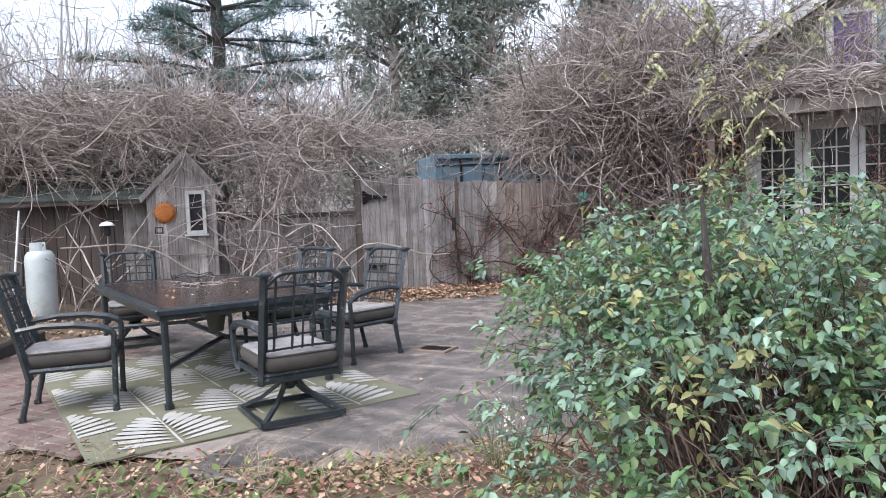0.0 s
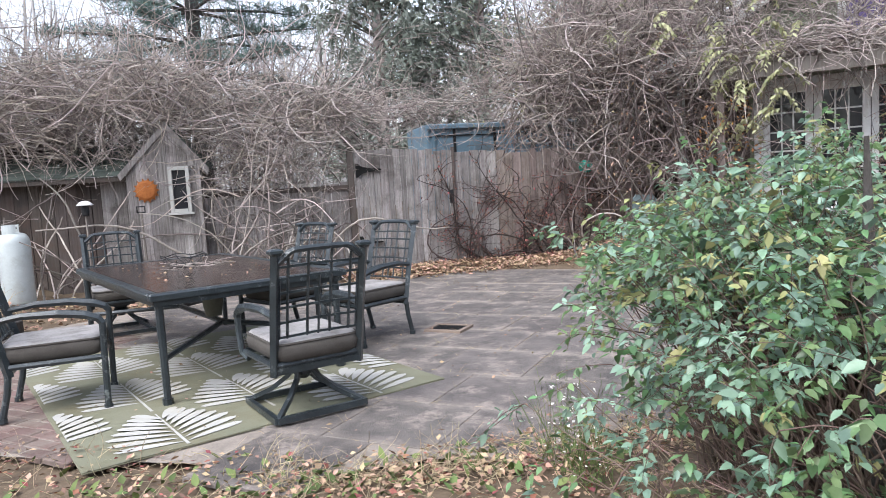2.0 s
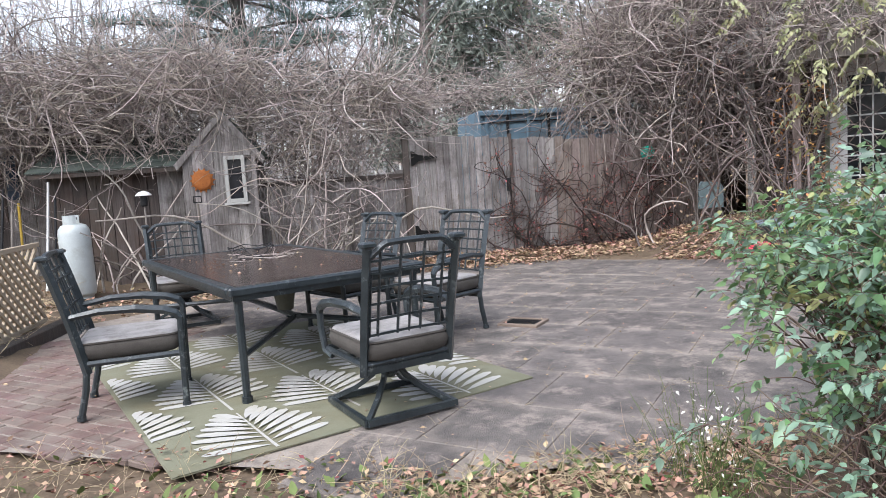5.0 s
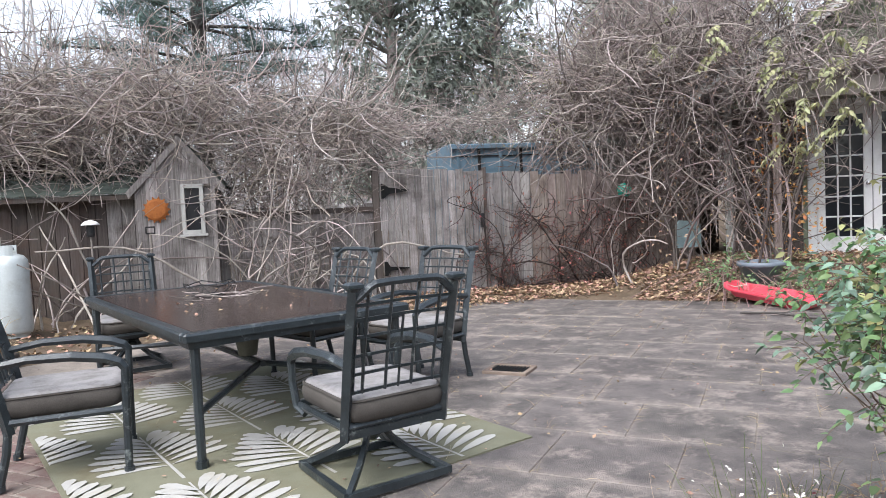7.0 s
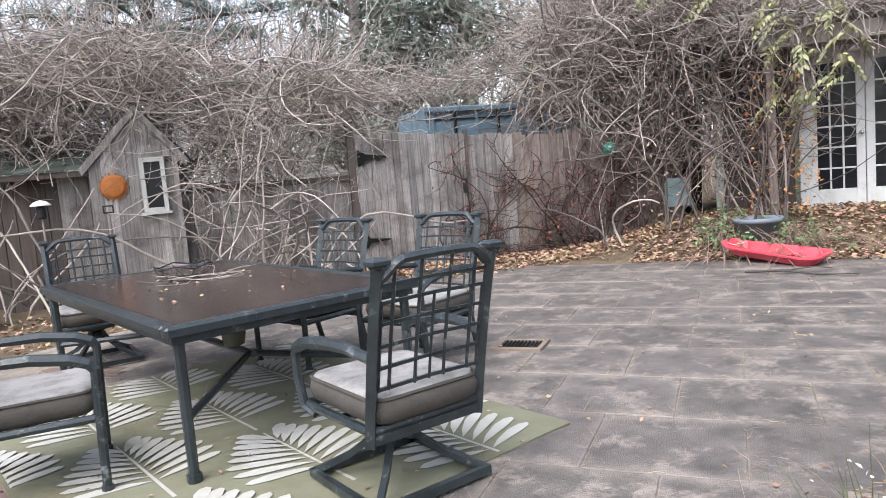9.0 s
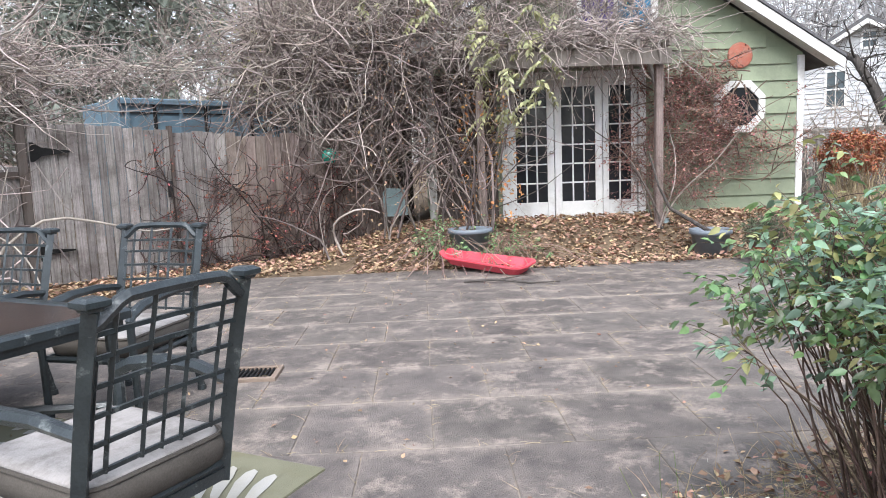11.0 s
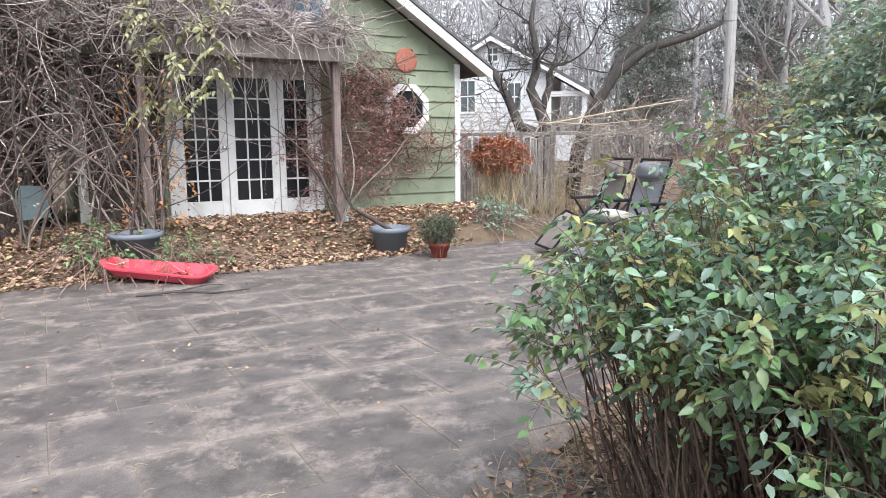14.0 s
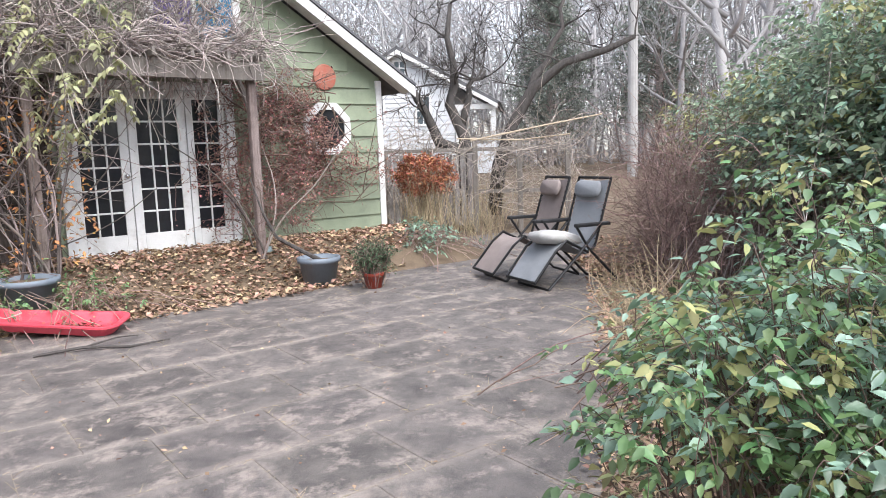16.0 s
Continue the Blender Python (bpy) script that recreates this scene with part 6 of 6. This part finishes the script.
    return np_mesh("twigs", v, f, material)


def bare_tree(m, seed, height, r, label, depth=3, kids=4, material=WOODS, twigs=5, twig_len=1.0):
    g, g2 = random.Random(seed), np.random.default_rng(seed)
    tr = thing("bare_tree", m, label, "tree")
    mb, tips = MB(), []
    limb(mb, tips, g, (0, 0, -0.2), (0, 0, 1), height * 0.62, r, 0, 0.05, 0)
    tips.clear()
    for k in range(9):
        zz = height * (0.22 + 0.045 * k)
        a = g.uniform(0, 6.28)
        limb(mb, tips, g, (0.05 * math.cos(a), 0.05 * math.sin(a), zz), (math.cos(a) * 0.8, math.sin(a) * 0.8, 0.75), height * g.uniform(0.24, 0.36), r * 0.42, depth - 1, 0.13, kids - 1)
    part("trunk", mb, material, tr, "", True)
    tw = twig_mesh(g2, tips, twigs, twig_len, 0.006 + r * 0.02, material)
    part("crown", tw, material, tr)
    return tr


g = random.Random(5)
protos = [bare_tree(pose(38 + 2 * i, 18 - 9 * i, 0.6), 60 + i, 11 + i, 0.16 + 0.02 * i, "tall bare winter tree in the woods behind", twigs=5) for i in range(4)]
for i in range(46):
    a = radians(-32 + 165 * (i + g.random()) / 46)
    d = g.uniform(24, 50)
    x, y = 2 + d * math.cos(a), 5 + d * math.sin(a)
    if x > 16 and -1 < y < 15 and x < 37:
        continue
    copy_thing(protos[i % 4], pose(x, y, float(land(x, y)) - 0.1, g.uniform(-3, 3), g.uniform(-3, 3), g.uniform(0, 360)))
g2 = np.random.default_rng(70)
n = 4600
# full circle: the unseen part behind the viewpoint is added to dim glass reflections
a = np.radians(g2.uniform(-180, 180, n))
d = g2.uniform(30, 75, n)
st = np.stack([2 + d * np.cos(a), 5 + d * np.sin(a), np.zeros(n)], -1)
st = st[~((st[:, 0] < 39) & (st[:, 1] < 15) & (st[:, 1] > -1))]
n = len(st)
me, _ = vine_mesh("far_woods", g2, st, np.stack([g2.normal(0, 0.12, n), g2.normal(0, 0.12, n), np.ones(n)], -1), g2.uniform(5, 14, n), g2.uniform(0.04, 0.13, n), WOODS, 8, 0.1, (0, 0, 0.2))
stuff("far_woods", me, "grey bare woods closing the view, with an unseen ring behind", "woods")
n = 23000
# branches beyond 150 degrees are unseen, added for the darker reflections too
a = np.radians(np.where(g2.random(n) < 0.68, g2.uniform(-40, 150, n), g2.uniform(150, 320, n)))
d = g2.uniform(34, 70, n)
st = np.stack([2 + d * np.cos(a), 5 + d * np.sin(a), g2.uniform(1, 17, n)], -1)
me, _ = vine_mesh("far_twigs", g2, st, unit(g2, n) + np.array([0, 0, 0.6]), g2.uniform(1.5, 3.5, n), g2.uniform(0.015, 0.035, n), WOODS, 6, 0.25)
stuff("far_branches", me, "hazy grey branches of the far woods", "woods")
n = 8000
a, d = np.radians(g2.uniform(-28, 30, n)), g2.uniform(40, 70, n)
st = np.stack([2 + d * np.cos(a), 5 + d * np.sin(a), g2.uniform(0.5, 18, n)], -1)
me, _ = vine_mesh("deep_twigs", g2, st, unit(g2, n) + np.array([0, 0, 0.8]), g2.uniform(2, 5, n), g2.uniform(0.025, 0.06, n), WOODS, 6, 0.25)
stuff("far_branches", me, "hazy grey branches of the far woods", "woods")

# gnarled apple tree
apple = thing("apple_tree", pose(14.9, 5.05, 0.55), "gnarled dark old apple tree with crooked limbs", "tree")
ga, gn = random.Random(8), np.random.default_rng(8)
mb, tips = MB(), []
apple_limbs = [([(0, -0.05, -0.3), (0.03, -0.08, 0.5), (0.0, 0.0, 1.02), (-0.05, 0.45, 1.2), (-0.1, 0.68, 1.75), (-0.1, 0.98, 2.3), (0.0, 1.3, 2.5)], 0.16),
         ([(0, -0.08, 0.8), (0.0, -0.05, 1.3), (0.0, 0.24, 1.95), (0.0, 0.12, 2.3), (0.0, 0.13, 2.75), (0, 0.24, 3.25), (0.05, 0.16, 3.9)], 0.125),
         ([(0, 0.0, 1.5), (0.05, -0.08, 1.8), (0.1, -0.17, 2.1), (0.1, -0.15, 2.3), (0.12, -0.25, 2.42), (0.15, -0.42, 2.44), (0.2, -0.5, 2.6)], 0.075),
         ([(0.3, -0.6, -0.3), (0.3, -0.72, 0.7), (0.3, -0.95, 1.4), (0.25, -1.42, 2.2), (0.2, -2.05, 2.68), (0.15, -2.85, 2.88), (0.1, -3.4, 3.1)], 0.15),
         ([(0.27, -1.3, 2.0), (0.4, -1.5, 2.5), (0.5, -1.75, 2.75), (0.5, -1.8, 3.05), (0.55, -2.05, 3.4), (0.6, -2.0, 3.8), (0.6, -2.2, 4.2)], 0.09)]
for pts_, r_ in apple_limbs:
    mb.tube(pts_, [r_ * (1 - 0.7 * i / 6) * (1 + 0.12 * (i % 2)) for i in range(7)], 9)
    for k in range(5):
        i = ga.randint(3, 6)
        limb(mb, tips, ga, pts_[i], (ga.gauss(0, 1), ga.gauss(0, 1), 0.5), ga.uniform(0.6, 1.2), 0.024, 1, 0.18, 3)
part("trunk", mb, BARK, apple, "", True)
part("crown", twig_mesh(gn, tips, 4, 0.7, 0.007, BARK), BARK, apple)


# evergreens
def pine(m, seed, height, spread, label, tiers, first):
    g, gn = random.Random(seed), np.random.default_rng(seed)
    tr = thing("pine_tree", m, label, "tree")
    mb = MB().tube([(0, 0, -0.2), (0.05, 0, height * 0.5), (0, 0, height)], [0.28, 0.2, 0.03], 9)
    pos, spin = [], []
    for t in range(tiers):
        zz = first + (height - first) * t / tiers
        ln = spread * (1 - 0.75 * t / tiers)
        for k in range(6):
            a = 6.283 * (k + g.random() * 0.7) / 6 + t
            L = ln * g.uniform(0.7, 1.1)
            pts_ = [(math.cos(a) * L * q, math.sin(a) * L * q, zz + L * (0.12 * q - 0.1 * q * q) + g.uniform(-0.03, 0.03)) for q in (0, 0.35, 0.7, 1.0)]
            mb.tube(pts_, [0.06, 0.045, 0.028, 0.01], 5)
            for _ in range(int(95 * L / spread) + 25):
                q = g.uniform(0.22, 1.04) ** 0.8
                w = 0.3 * L * (0.35 + 0.65 * (1 - q))
                off = g.gauss(0, w * 0.5)
                x, y = math.cos(a) * L * q - math.sin(a) * off, math.sin(a) * L * q + math.cos(a) * off
                pos.append((x, y, zz + L * (0.12 * q - 0.1 * q * q) + g.gauss(0.03, 0.06)))
    part("trunk", mb, BARK, tr)
    pos = np.array(pos)
    c = np.repeat(pos, 9, axis=0)
    part("crown", scatter_mesh("crown", gn, c + gn.normal(0, 0.05, c.shape), gn.uniform(0.14, 0.3, len(c)), NEEDLE, np.array([(-0.05, 0, 0), (0.05, 0, 0), (0.03, 1, 0), (-0.03, 1, 0)]), np.array([(0, 1, 2, 3)]), gn.normal(0.25, 0.45, len(c))), NEEDLE, tr)
    return tr


pine(pose(0.9, 23.5, 0), 81, 13.5, 4.6, "tall blue-green pine with layered spreading limbs", 10, 4.0)



def cedar(m, seed, height, r, label, n=3300):
    g, gn = random.Random(seed), np.random.default_rng(seed)
    tr = thing("cedar_tree", m, label, "tree")
    mb = MB().tube([(0, 0, -0.2), (0.1, 0.05, height * 0.5), (0, 0, height)], [0.2, 0.14, 0.02], 8)
    nb = 260
    zz = gn.uniform(1.5, height * 0.97, nb)
    a = gn.uniform(0, 6.283, nb)
    L = r * (1 - (zz / height) ** 2.2) * gn.uniform(0.55, 1.1, nb) + 0.25
    for i in range(nb):
        mb.tube([(0, 0, zz[i] - 0.3), (math.cos(a[i]) * L[i] * 0.6, math.sin(a[i]) * L[i] * 0.6, zz[i] + 0.15), (math.cos(a[i]) * L[i], math.sin(a[i]) * L[i], zz[i] + 0.05)], [0.03, 0.018, 0.006], 4)
    i = gn.integers(0, nb, n)
    q = gn.uniform(0.3, 1.05, n)
    p = np.stack([np.cos(a[i]) * L[i] * q, np.sin(a[i]) * L[i] * q, zz[i] + 0.15 * q], -1) + gn.normal(0, 0.16, (n, 3))
    c = np.repeat(p, 4, axis=0) + gn.normal(0, 0.06, (n * 4, 3))
    part("trunk", mb, VINE, tr)
    part("crown", scatter_mesh("crown", gn, c, gn.uniform(0.14, 0.3, len(c)), CEDAR, SPRIG_V, SPRIG_F, gn.normal(-0.2, 0.7, len(c))), CEDAR, tr)
    return tr


cedar(pose(5.3, 19.0, 0), 91, 10.5, 2.4, "tall grey-green cedar behind the gate", 3700)
cedar(pose(8.0, 18.5, 0), 92, 9.8, 2.3, "grey-green cedar behind the fence", 3700)
cedar(pose(10.8, 17.0, 0), 93, 9.0, 1.8, "dense dark cedar behind the house corner")
cedar(pose(32, -2.0, 0.7), 94, 11, 2.6, "dark evergreen beyond the garden", 3600)
cedar(pose(37, 2.5, 0.7), 95, 10, 2.4, "dark evergreen beyond the garden", 3600)

# overhanging bare limb at far left
mb, tips = MB(), []
gl = random.Random(9)
for k in range(5):
    limb(mb, tips, gl, (-9.5, 13.5 + k * 0.6, 0.5 + k * 0.9), (0.5, gl.gauss(0, 0.3), 0.8), 4.5, 0.1, 2, 0.13, 4)
ot = thing("bare_tree", pose(0, 0, 0), "dark bare tree reaching over the shed", "tree")
part("trunk", mb.tube([(-9.8, 13.6, -0.1), (-9.6, 13.7, 2.5), (-9.3, 14.2, 5.0)], [0.22, 0.2, 0.14], 8), BARK, ot)
part("crown", twig_mesh(np.random.default_rng(9), tips, 5, 1.0, 0.007, BARK), BARK, ot)

# ---- neighbour's house, utility pole ----
nb = thing("neighbour_house", pose(30, 8.9, 0.7, 0, 0, 0), "white clapboard cottage with porch among bare trees", "house")
turn = pose(0, 0, 0, 0, 0, -90)
part("wall", MB().prism([(-3.7, 0), (2.25, 0), (2.25, 3.78), (0, 5.06), (-3.7, 2.95)], 0, 7, turn), CLAP, nb)
for i in range(26):
    zz = 0.15 + i * 0.19
    far, near = min(3.7, (5.0 - zz) / 0.57), min(2.25, (5.0 - zz) / 0.57)
    if near > 0.15:
        part("clapboard", MB().add([(-0.03, -near, zz), (-0.03, far, zz), (-0.004, far, zz + 0.17), (-0.004, -near, zz + 0.17), (-0.004, far, zz), (-0.004, -near, zz)], [(0, 1, 2, 3), (0, 5, 4, 1)]), CLAP, nb)
part("roof", MB().prism([(-4.0, 2.83), (0, 5.12), (0, 5.26), (-4.1, 2.9)], -0.35, 7.3, turn).prism([(4.05, 2.8), (0, 5.12), (0, 5.26), (4.15, 2.87)], -0.35, 7.3, turn), ROOFDARK, nb)
part("rake_board", MB().prism([(-4.0, 2.65), (0, 4.94), (0, 5.11), (-4.0, 2.82)], -0.38, -0.3, turn).prism([(4.05, 2.62), (0, 4.94), (0, 5.11), (4.05, 2.79)], -0.38, -0.3, turn), WHITE, nb)
for (y, zz, w, h) in ((1.03, 2.08, 0.3, 1.27), (-0.96, 2.1, 0.26, 1.1), (-0.03, 4.15, 0.21, 0.5)):
    wi = part("window", MB().box(-0.075, y - w - 0.09, zz - 0.09, -0.035, y + w + 0.09, zz, 0.003).box(-0.075, y - w - 0.09, zz + h, -0.035, y + w + 0.09, zz + h + 0.09, 0.003).box(-0.075, y - w - 0.09, zz, -0.035, y - w, zz + h, 0.003).box(-0.075, y + w, zz, -0.035, y + w + 0.09, zz + h, 0.003).box(-0.07, y - w, zz + h / 2 - 0.03, -0.035, y + w, zz + h / 2 + 0.03, 0.003).box(-0.07, y - 0.02, zz, -0.04, y + 0.02, zz + h / 2 - 0.035).box(-0.07, y - 0.02, zz + h / 2 + 0.035, -0.04, y + 0.02, zz + h), WHITE, nb)
    part("pane", MB().box(-0.05, y - w, zz, -0.036, y + w, zz + h), mat("grey_glass", (0.06, 0.08, 0.09), (0.1, 0.12, 0.13), 0.1), wi)
part("porch", MB().box(-0.1, -3.95, 0, 5, -2.27, 1.2), CLAP, nb)
part("porch_beam", MB().box(-0.12, -3.95, 2.62, 0.1, -2.27, 2.82).box(0.101, -3.95, 2.62, 5, -3.8, 2.82), WHITE, nb)
for y in (-3.85, -2.4):
    part("porch_post", MB().box(-0.1, y - 0.1, 1.2, 0.08, y + 0.1, 2.62), WHITE, nb)
pole = thing("utility_pole", pose(24, 0.35, 0.6), "tall grey wooden utility pole behind the hedge", "utility pole")
part("shaft", MB().tube([(0, 0, -0.2), (0, 0, 11)], [0.17, 0.13], 12), mat("pale_grey_pole", (0.3, 0.29, 0.28), (0.38, 0.37, 0.36), 0.9), pole)
part("crossarm", MB().box(-0.06, -1.2, 10.1, 0.06, 1.2, 10.22), POSTWOOD, pole)

# ---- fallen leaves, straw, weeds ----
g = np.random.default_rng(101)


def along_front(n, x0, x1, width):
    """Points scattered over the ragged front edge of the patio."""
    x = g.uniform(x0, x1, n)
    fx, fy = zip(*FRONT)
    return x, np.interp(x, fx, fy) + g.normal(-0.17, width, n)



def ground_leaves(name, x, y, size, material, label, lift=0.01):
    z = np.where(in_patio(x, y), 0.004, land(x, y) - 0.02) + g.uniform(0, lift + 0.02, len(x))
    stuff(name, scatter_mesh(name, g, np.stack([x, y, z], -1), size, material, CURL_V, CURL_F, g.normal(0.05, 0.25, len(x))), label, "leaves")


n = 12000
u, q = g.uniform(-6.5, 1.2, n), g.uniform(-2.1, -0.05, n)
a = to_world(HOUSE, np.stack([u, q, 0 * u], -1))
ok = ~in_patio(a[:, 0], a[:, 1] + 0.2)
ground_leaves("fallen_leaves", a[ok, 0], a[ok, 1], g.uniform(0.04, 0.085, ok.sum()), LEAFBROWN, "deep brown and tan fallen leaves on the bank by the doors", 0.04)
n = 7000
s_, q = g.uniform(-0.5, 6.0, n), -1.0 + g.beta(2, 1.6, n) * 1.0 - 0.25 * np.clip(g.uniform(-1, 3, n), 0, 2) * 0.3
a = to_world(FENCE, np.stack([s_, q, 0 * s_], -1))
ground_leaves("fallen_leaves", a[:, 0], a[:, 1], g.uniform(0.035, 0.075, n), LEAFBROWN, "drift of fallen leaves along the fence foot", 0.03)
n = 15000
x, y = g.normal(0.6, 2.2, n), g.normal(3.3, 1.8, n)
ok = ~in_patio(x, y - 0.1)
half = ok & (g.random(n) < 0.22)
ground_leaves("fallen_leaves", x[half], y[half], g.uniform(0.018, 0.048, half.sum()), LEAFRED, "reddish leaf litter in the front bed", 0.02)
half = ok & ~half
ground_leaves("fallen_leaves", x[half], y[half], g.uniform(0.018, 0.048, half.sum()), LEAFBROWN, "brown leaf litter in the front bed", 0.02)
x, y = along_front(3800, 0.6, 11.0, 0.13)
ground_leaves("fallen_leaves", x, y, g.uniform(0.02, 0.055, len(x)), LEAFBROWN, "brown leaves drifted over the patio's front edge", 0.015)
x, y = along_front(2000, 0.6, 9.0, 0.11)
n = len(x)
stuff("dry_grass", vine_mesh("edge_grass", g, np.stack([x, y, np.zeros(n)], -1), np.stack([g.normal(0, 0.9, n), g.normal(0, 0.9, n), np.full(n, 0.6)], -1), g.uniform(0.06, 0.3, n), g.uniform(0.001, 0.0024, n), STRAW, 6, 0.3, (0, 0, -0.7))[0], "dry grass leaning over the patio's front edge", "grass")
n = 300
a = to_world(sled.matrix_basis, np.stack([g.normal(0.12, 0.17, n).clip(-0.4, 0.45), g.normal(0, 0.065, n).clip(-0.13, 0.13), g.uniform(0.03, 0.07, n)], -1))
stuff("sled_leaves", scatter_mesh("sled_leaves", g, a, g.uniform(0.025, 0.05, n), LEAFRED, CURL_V, CURL_F, g.normal(0.05, 0.25, n)), "brown dead leaves gathered in the sled", "leaves")
n = 4200
x, y = g.uniform(3.0, 13.0, n), g.uniform(1.5, 3.5, n)
ok = ~in_patio(x, y - 0.15)
ground_leaves("fallen_leaves", x[ok], y[ok], g.uniform(0.04, 0.09, ok.sum()), LEAFBROWN, "brown leaf litter along the hedge", 0.02)
n = 2600
x, y = g.uniform(-5, 2.4, n), g.uniform(8.6, 11.2, n)
ok = ~in_patio(x, y)
ground_leaves("fallen_leaves", x[ok], y[ok], g.uniform(0.04, 0.09, ok.sum()), LEAFBROWN, "brown leaf litter before the sheds", 0.02)
n = 900
x, y = g.uniform(-1.6, 11, n), g.uniform(3.2, 10.4, n)
ok = in_patio(x, y)
ground_leaves("scattered_leaves", x[ok], y[ok], g.uniform(0.015, 0.04, ok.sum()), LEAFBROWN, "single leaves blown over the patio", 0.0)
x, y = g.uniform(0.2, 1.2, 60), g.uniform(0.5, 2.3, 60)
a = to_world(T, np.stack([x, y, np.full(60, TH + 0.002)], -1))
stuff("table_leaves", scatter_mesh("table_leaves", g, a, g.uniform(0.015, 0.035, 60), LEAFBROWN, CURL_V, CURL_F, g.normal(0.05, 0.2, 60)), "dry leaves and bits lying on the table", "leaves")
st = to_world(T, np.stack([g.uniform(0.5, 0.9, 14), g.uniform(1.2, 1.7, 14), np.full(14, TH + 0.012)], -1))
c = walk_curves(g, st, g.normal(0, 1, (14, 3)) * np.array([1, 1, 0.05]), g.uniform(0.25, 0.5, 14), 7, 0.3)
c[:, :, 2] = np.clip(c[:, :, 2], TH + 0.004, TH + 0.05)
v, f = tubes(c, np.full(14, 0.0025), np.full(14, 0.0015), 4)
stuff("table_twigs", np_mesh("table_twigs", v, f, VINE), "thin dry twigs lying on the table", "twigs")
n = 3400
x, y = g.uniform(-3.4, 3.4, n), g.uniform(1.8, 5.2, n)
ok = ~in_patio(x, y - 0.15)
x, y = x[ok], y[ok]
n = len(x)
stuff("dry_grass", vine_mesh("dry_grass", g, np.stack([x, y, land(x, y) - 0.02], -1), np.stack([g.normal(0, 0.9, n), g.normal(0, 0.9, n), np.full(n, 0.7)], -1), g.uniform(0.06, 0.26, n), g.uniform(0.0012, 0.0026, n), STRAW, 6, 0.3, (0, 0, -0.6))[0], "dry straw and dead stalks in the front bed", "grass")
n = 900
x, y = g.uniform(-1.2, 2.2, n), g.normal(4.0, 0.35, n)
ok = ~in_patio(x, y - 0.12)
x, y = x[ok], y[ok]
n = len(x)
stuff("green_weeds", scatter_mesh("green_weeds", g, np.stack([x, y, land(x, y) - 0.01], -1), g.uniform(0.03, 0.08, n), GRASS, LEAF_V, LEAF_F, g.uniform(0.1, 1.1, n)), "small green weeds at the patio's front edge", "weeds")
n = 800
x, y = g.uniform(-4.5, -1.7, n), g.uniform(7.2, 10.6, n)
stuff("dry_grass", vine_mesh("dry_grass", g, np.stack([x, y, land(x, y) - 0.02], -1), np.stack([g.normal(0, 0.8, n), g.normal(0, 0.8, n), np.full(n, 0.7)], -1), g.uniform(0.15, 0.5, n), g.uniform(0.002, 0.004, n), STRAW, 6, 0.3, (0, 0, -0.7))[0], "dry matted grass beside the sheds", "grass")

# ---- patio pieces: slabs and pavers ----
SLABW = 0.66
slab_mesh = (MB().box(-SLABW / 2 + 0.0025, -SLABW / 2 + 0.003, -0.03, SLABW / 2 - 0.0025, SLABW / 2 - 0.003, 0.0, 0.003).mesh("slab", SLAB))
brick_mesh = MB().box(-0.099, -0.049, -0.03, 0.099, 0.049, 0.0, 0.006).mesh("paver", BRICK)
pr = random.Random(77)
cells = []
for a in range(-28, 8):
    for b in range(2, 22):
        u = (a + (0.5 if b % 2 else 0)) * SLABW
        qn = b * SLABW + 0.22
        x = CORNER.x + HD.x * u + HN.x * (qn - 12.37)
        y = CORNER.y + HD.y * u + HN.y * (qn - 12.37)
        if in_patio(np.array(x), np.array(y)) and x > 0.25 - 0.12 * (y - 5):
            cells.append((x, y))
ang = math.degrees(math.atan2(HD.y, HD.x))
for x, y in cells:
    part("slab", slab_mesh, SLAB, patio, at=pose(x, y, pr.uniform(-0.0015, 0.0015), pr.uniform(-0.15, 0.15), pr.uniform(-0.15, 0.15), ang + pr.uniform(-0.5, 0.5)))
for b in range(-40, 60):
    for a in range(-40, 40):
        u, qn = a * 0.205 + (0.1 if b % 2 else 0), b * 0.105
        x, y = -0.9 + HD.x * u + HN.x * qn, 6.4 + HD.y * u + HN.y * qn
        if not in_patio(np.array(x), np.array(y)) or x > 0.3 - 0.12 * (y - 5) - 0.15 or x < -1.7 or y > 8.6:
            continue
        rx, ry = x + 0.22, y - 4.6
        lx, ly = rx * rug_x.x + ry * rug_x.y, -rx * rug_x.y + ry * rug_x.x
        if 0.15 < lx < 2.1 and 0.15 < ly < 2.8:
            continue
        part("paver", brick_mesh, BRICK, patio, at=pose(x, y, pr.uniform(-0.004, 0.004), pr.uniform(-1, 1), pr.uniform(-1, 1), ang + pr.uniform(-1.5, 1.5)))
# dry tufts in the slab joints
n = 2400
jx, jy = [], []
for _ in range(n):
    cxy = cells[pr.randrange(len(cells))]
    e, t = pr.choice((-0.5, 0.5)) * SLABW, pr.uniform(-0.5, 0.5) * SLABW
    if pr.random() < 0.5:
        jx.append(cxy[0] + HD.x * e + HN.x * t), jy.append(cxy[1] + HD.y * e + HN.y * t)
    else:
        jx.append(cxy[0] + HD.x * t + HN.x * e), jy.append(cxy[1] + HD.y * t + HN.y * e)
jx, jy = np.array(jx), np.array(jy)
stuff("joint_weeds", vine_mesh("joint_weeds", g, np.stack([jx, jy, np.zeros(n)], -1), np.stack([g.normal(0, 1, n), g.normal(0, 1, n), np.full(n, 0.6)], -1), g.uniform(0.02, 0.09, n), np.full(n, 0.0014), STRAW, 5, 0.3, (0, 0, -0.9))[0], "dry grass tufts growing in the patio joints", "weeds")
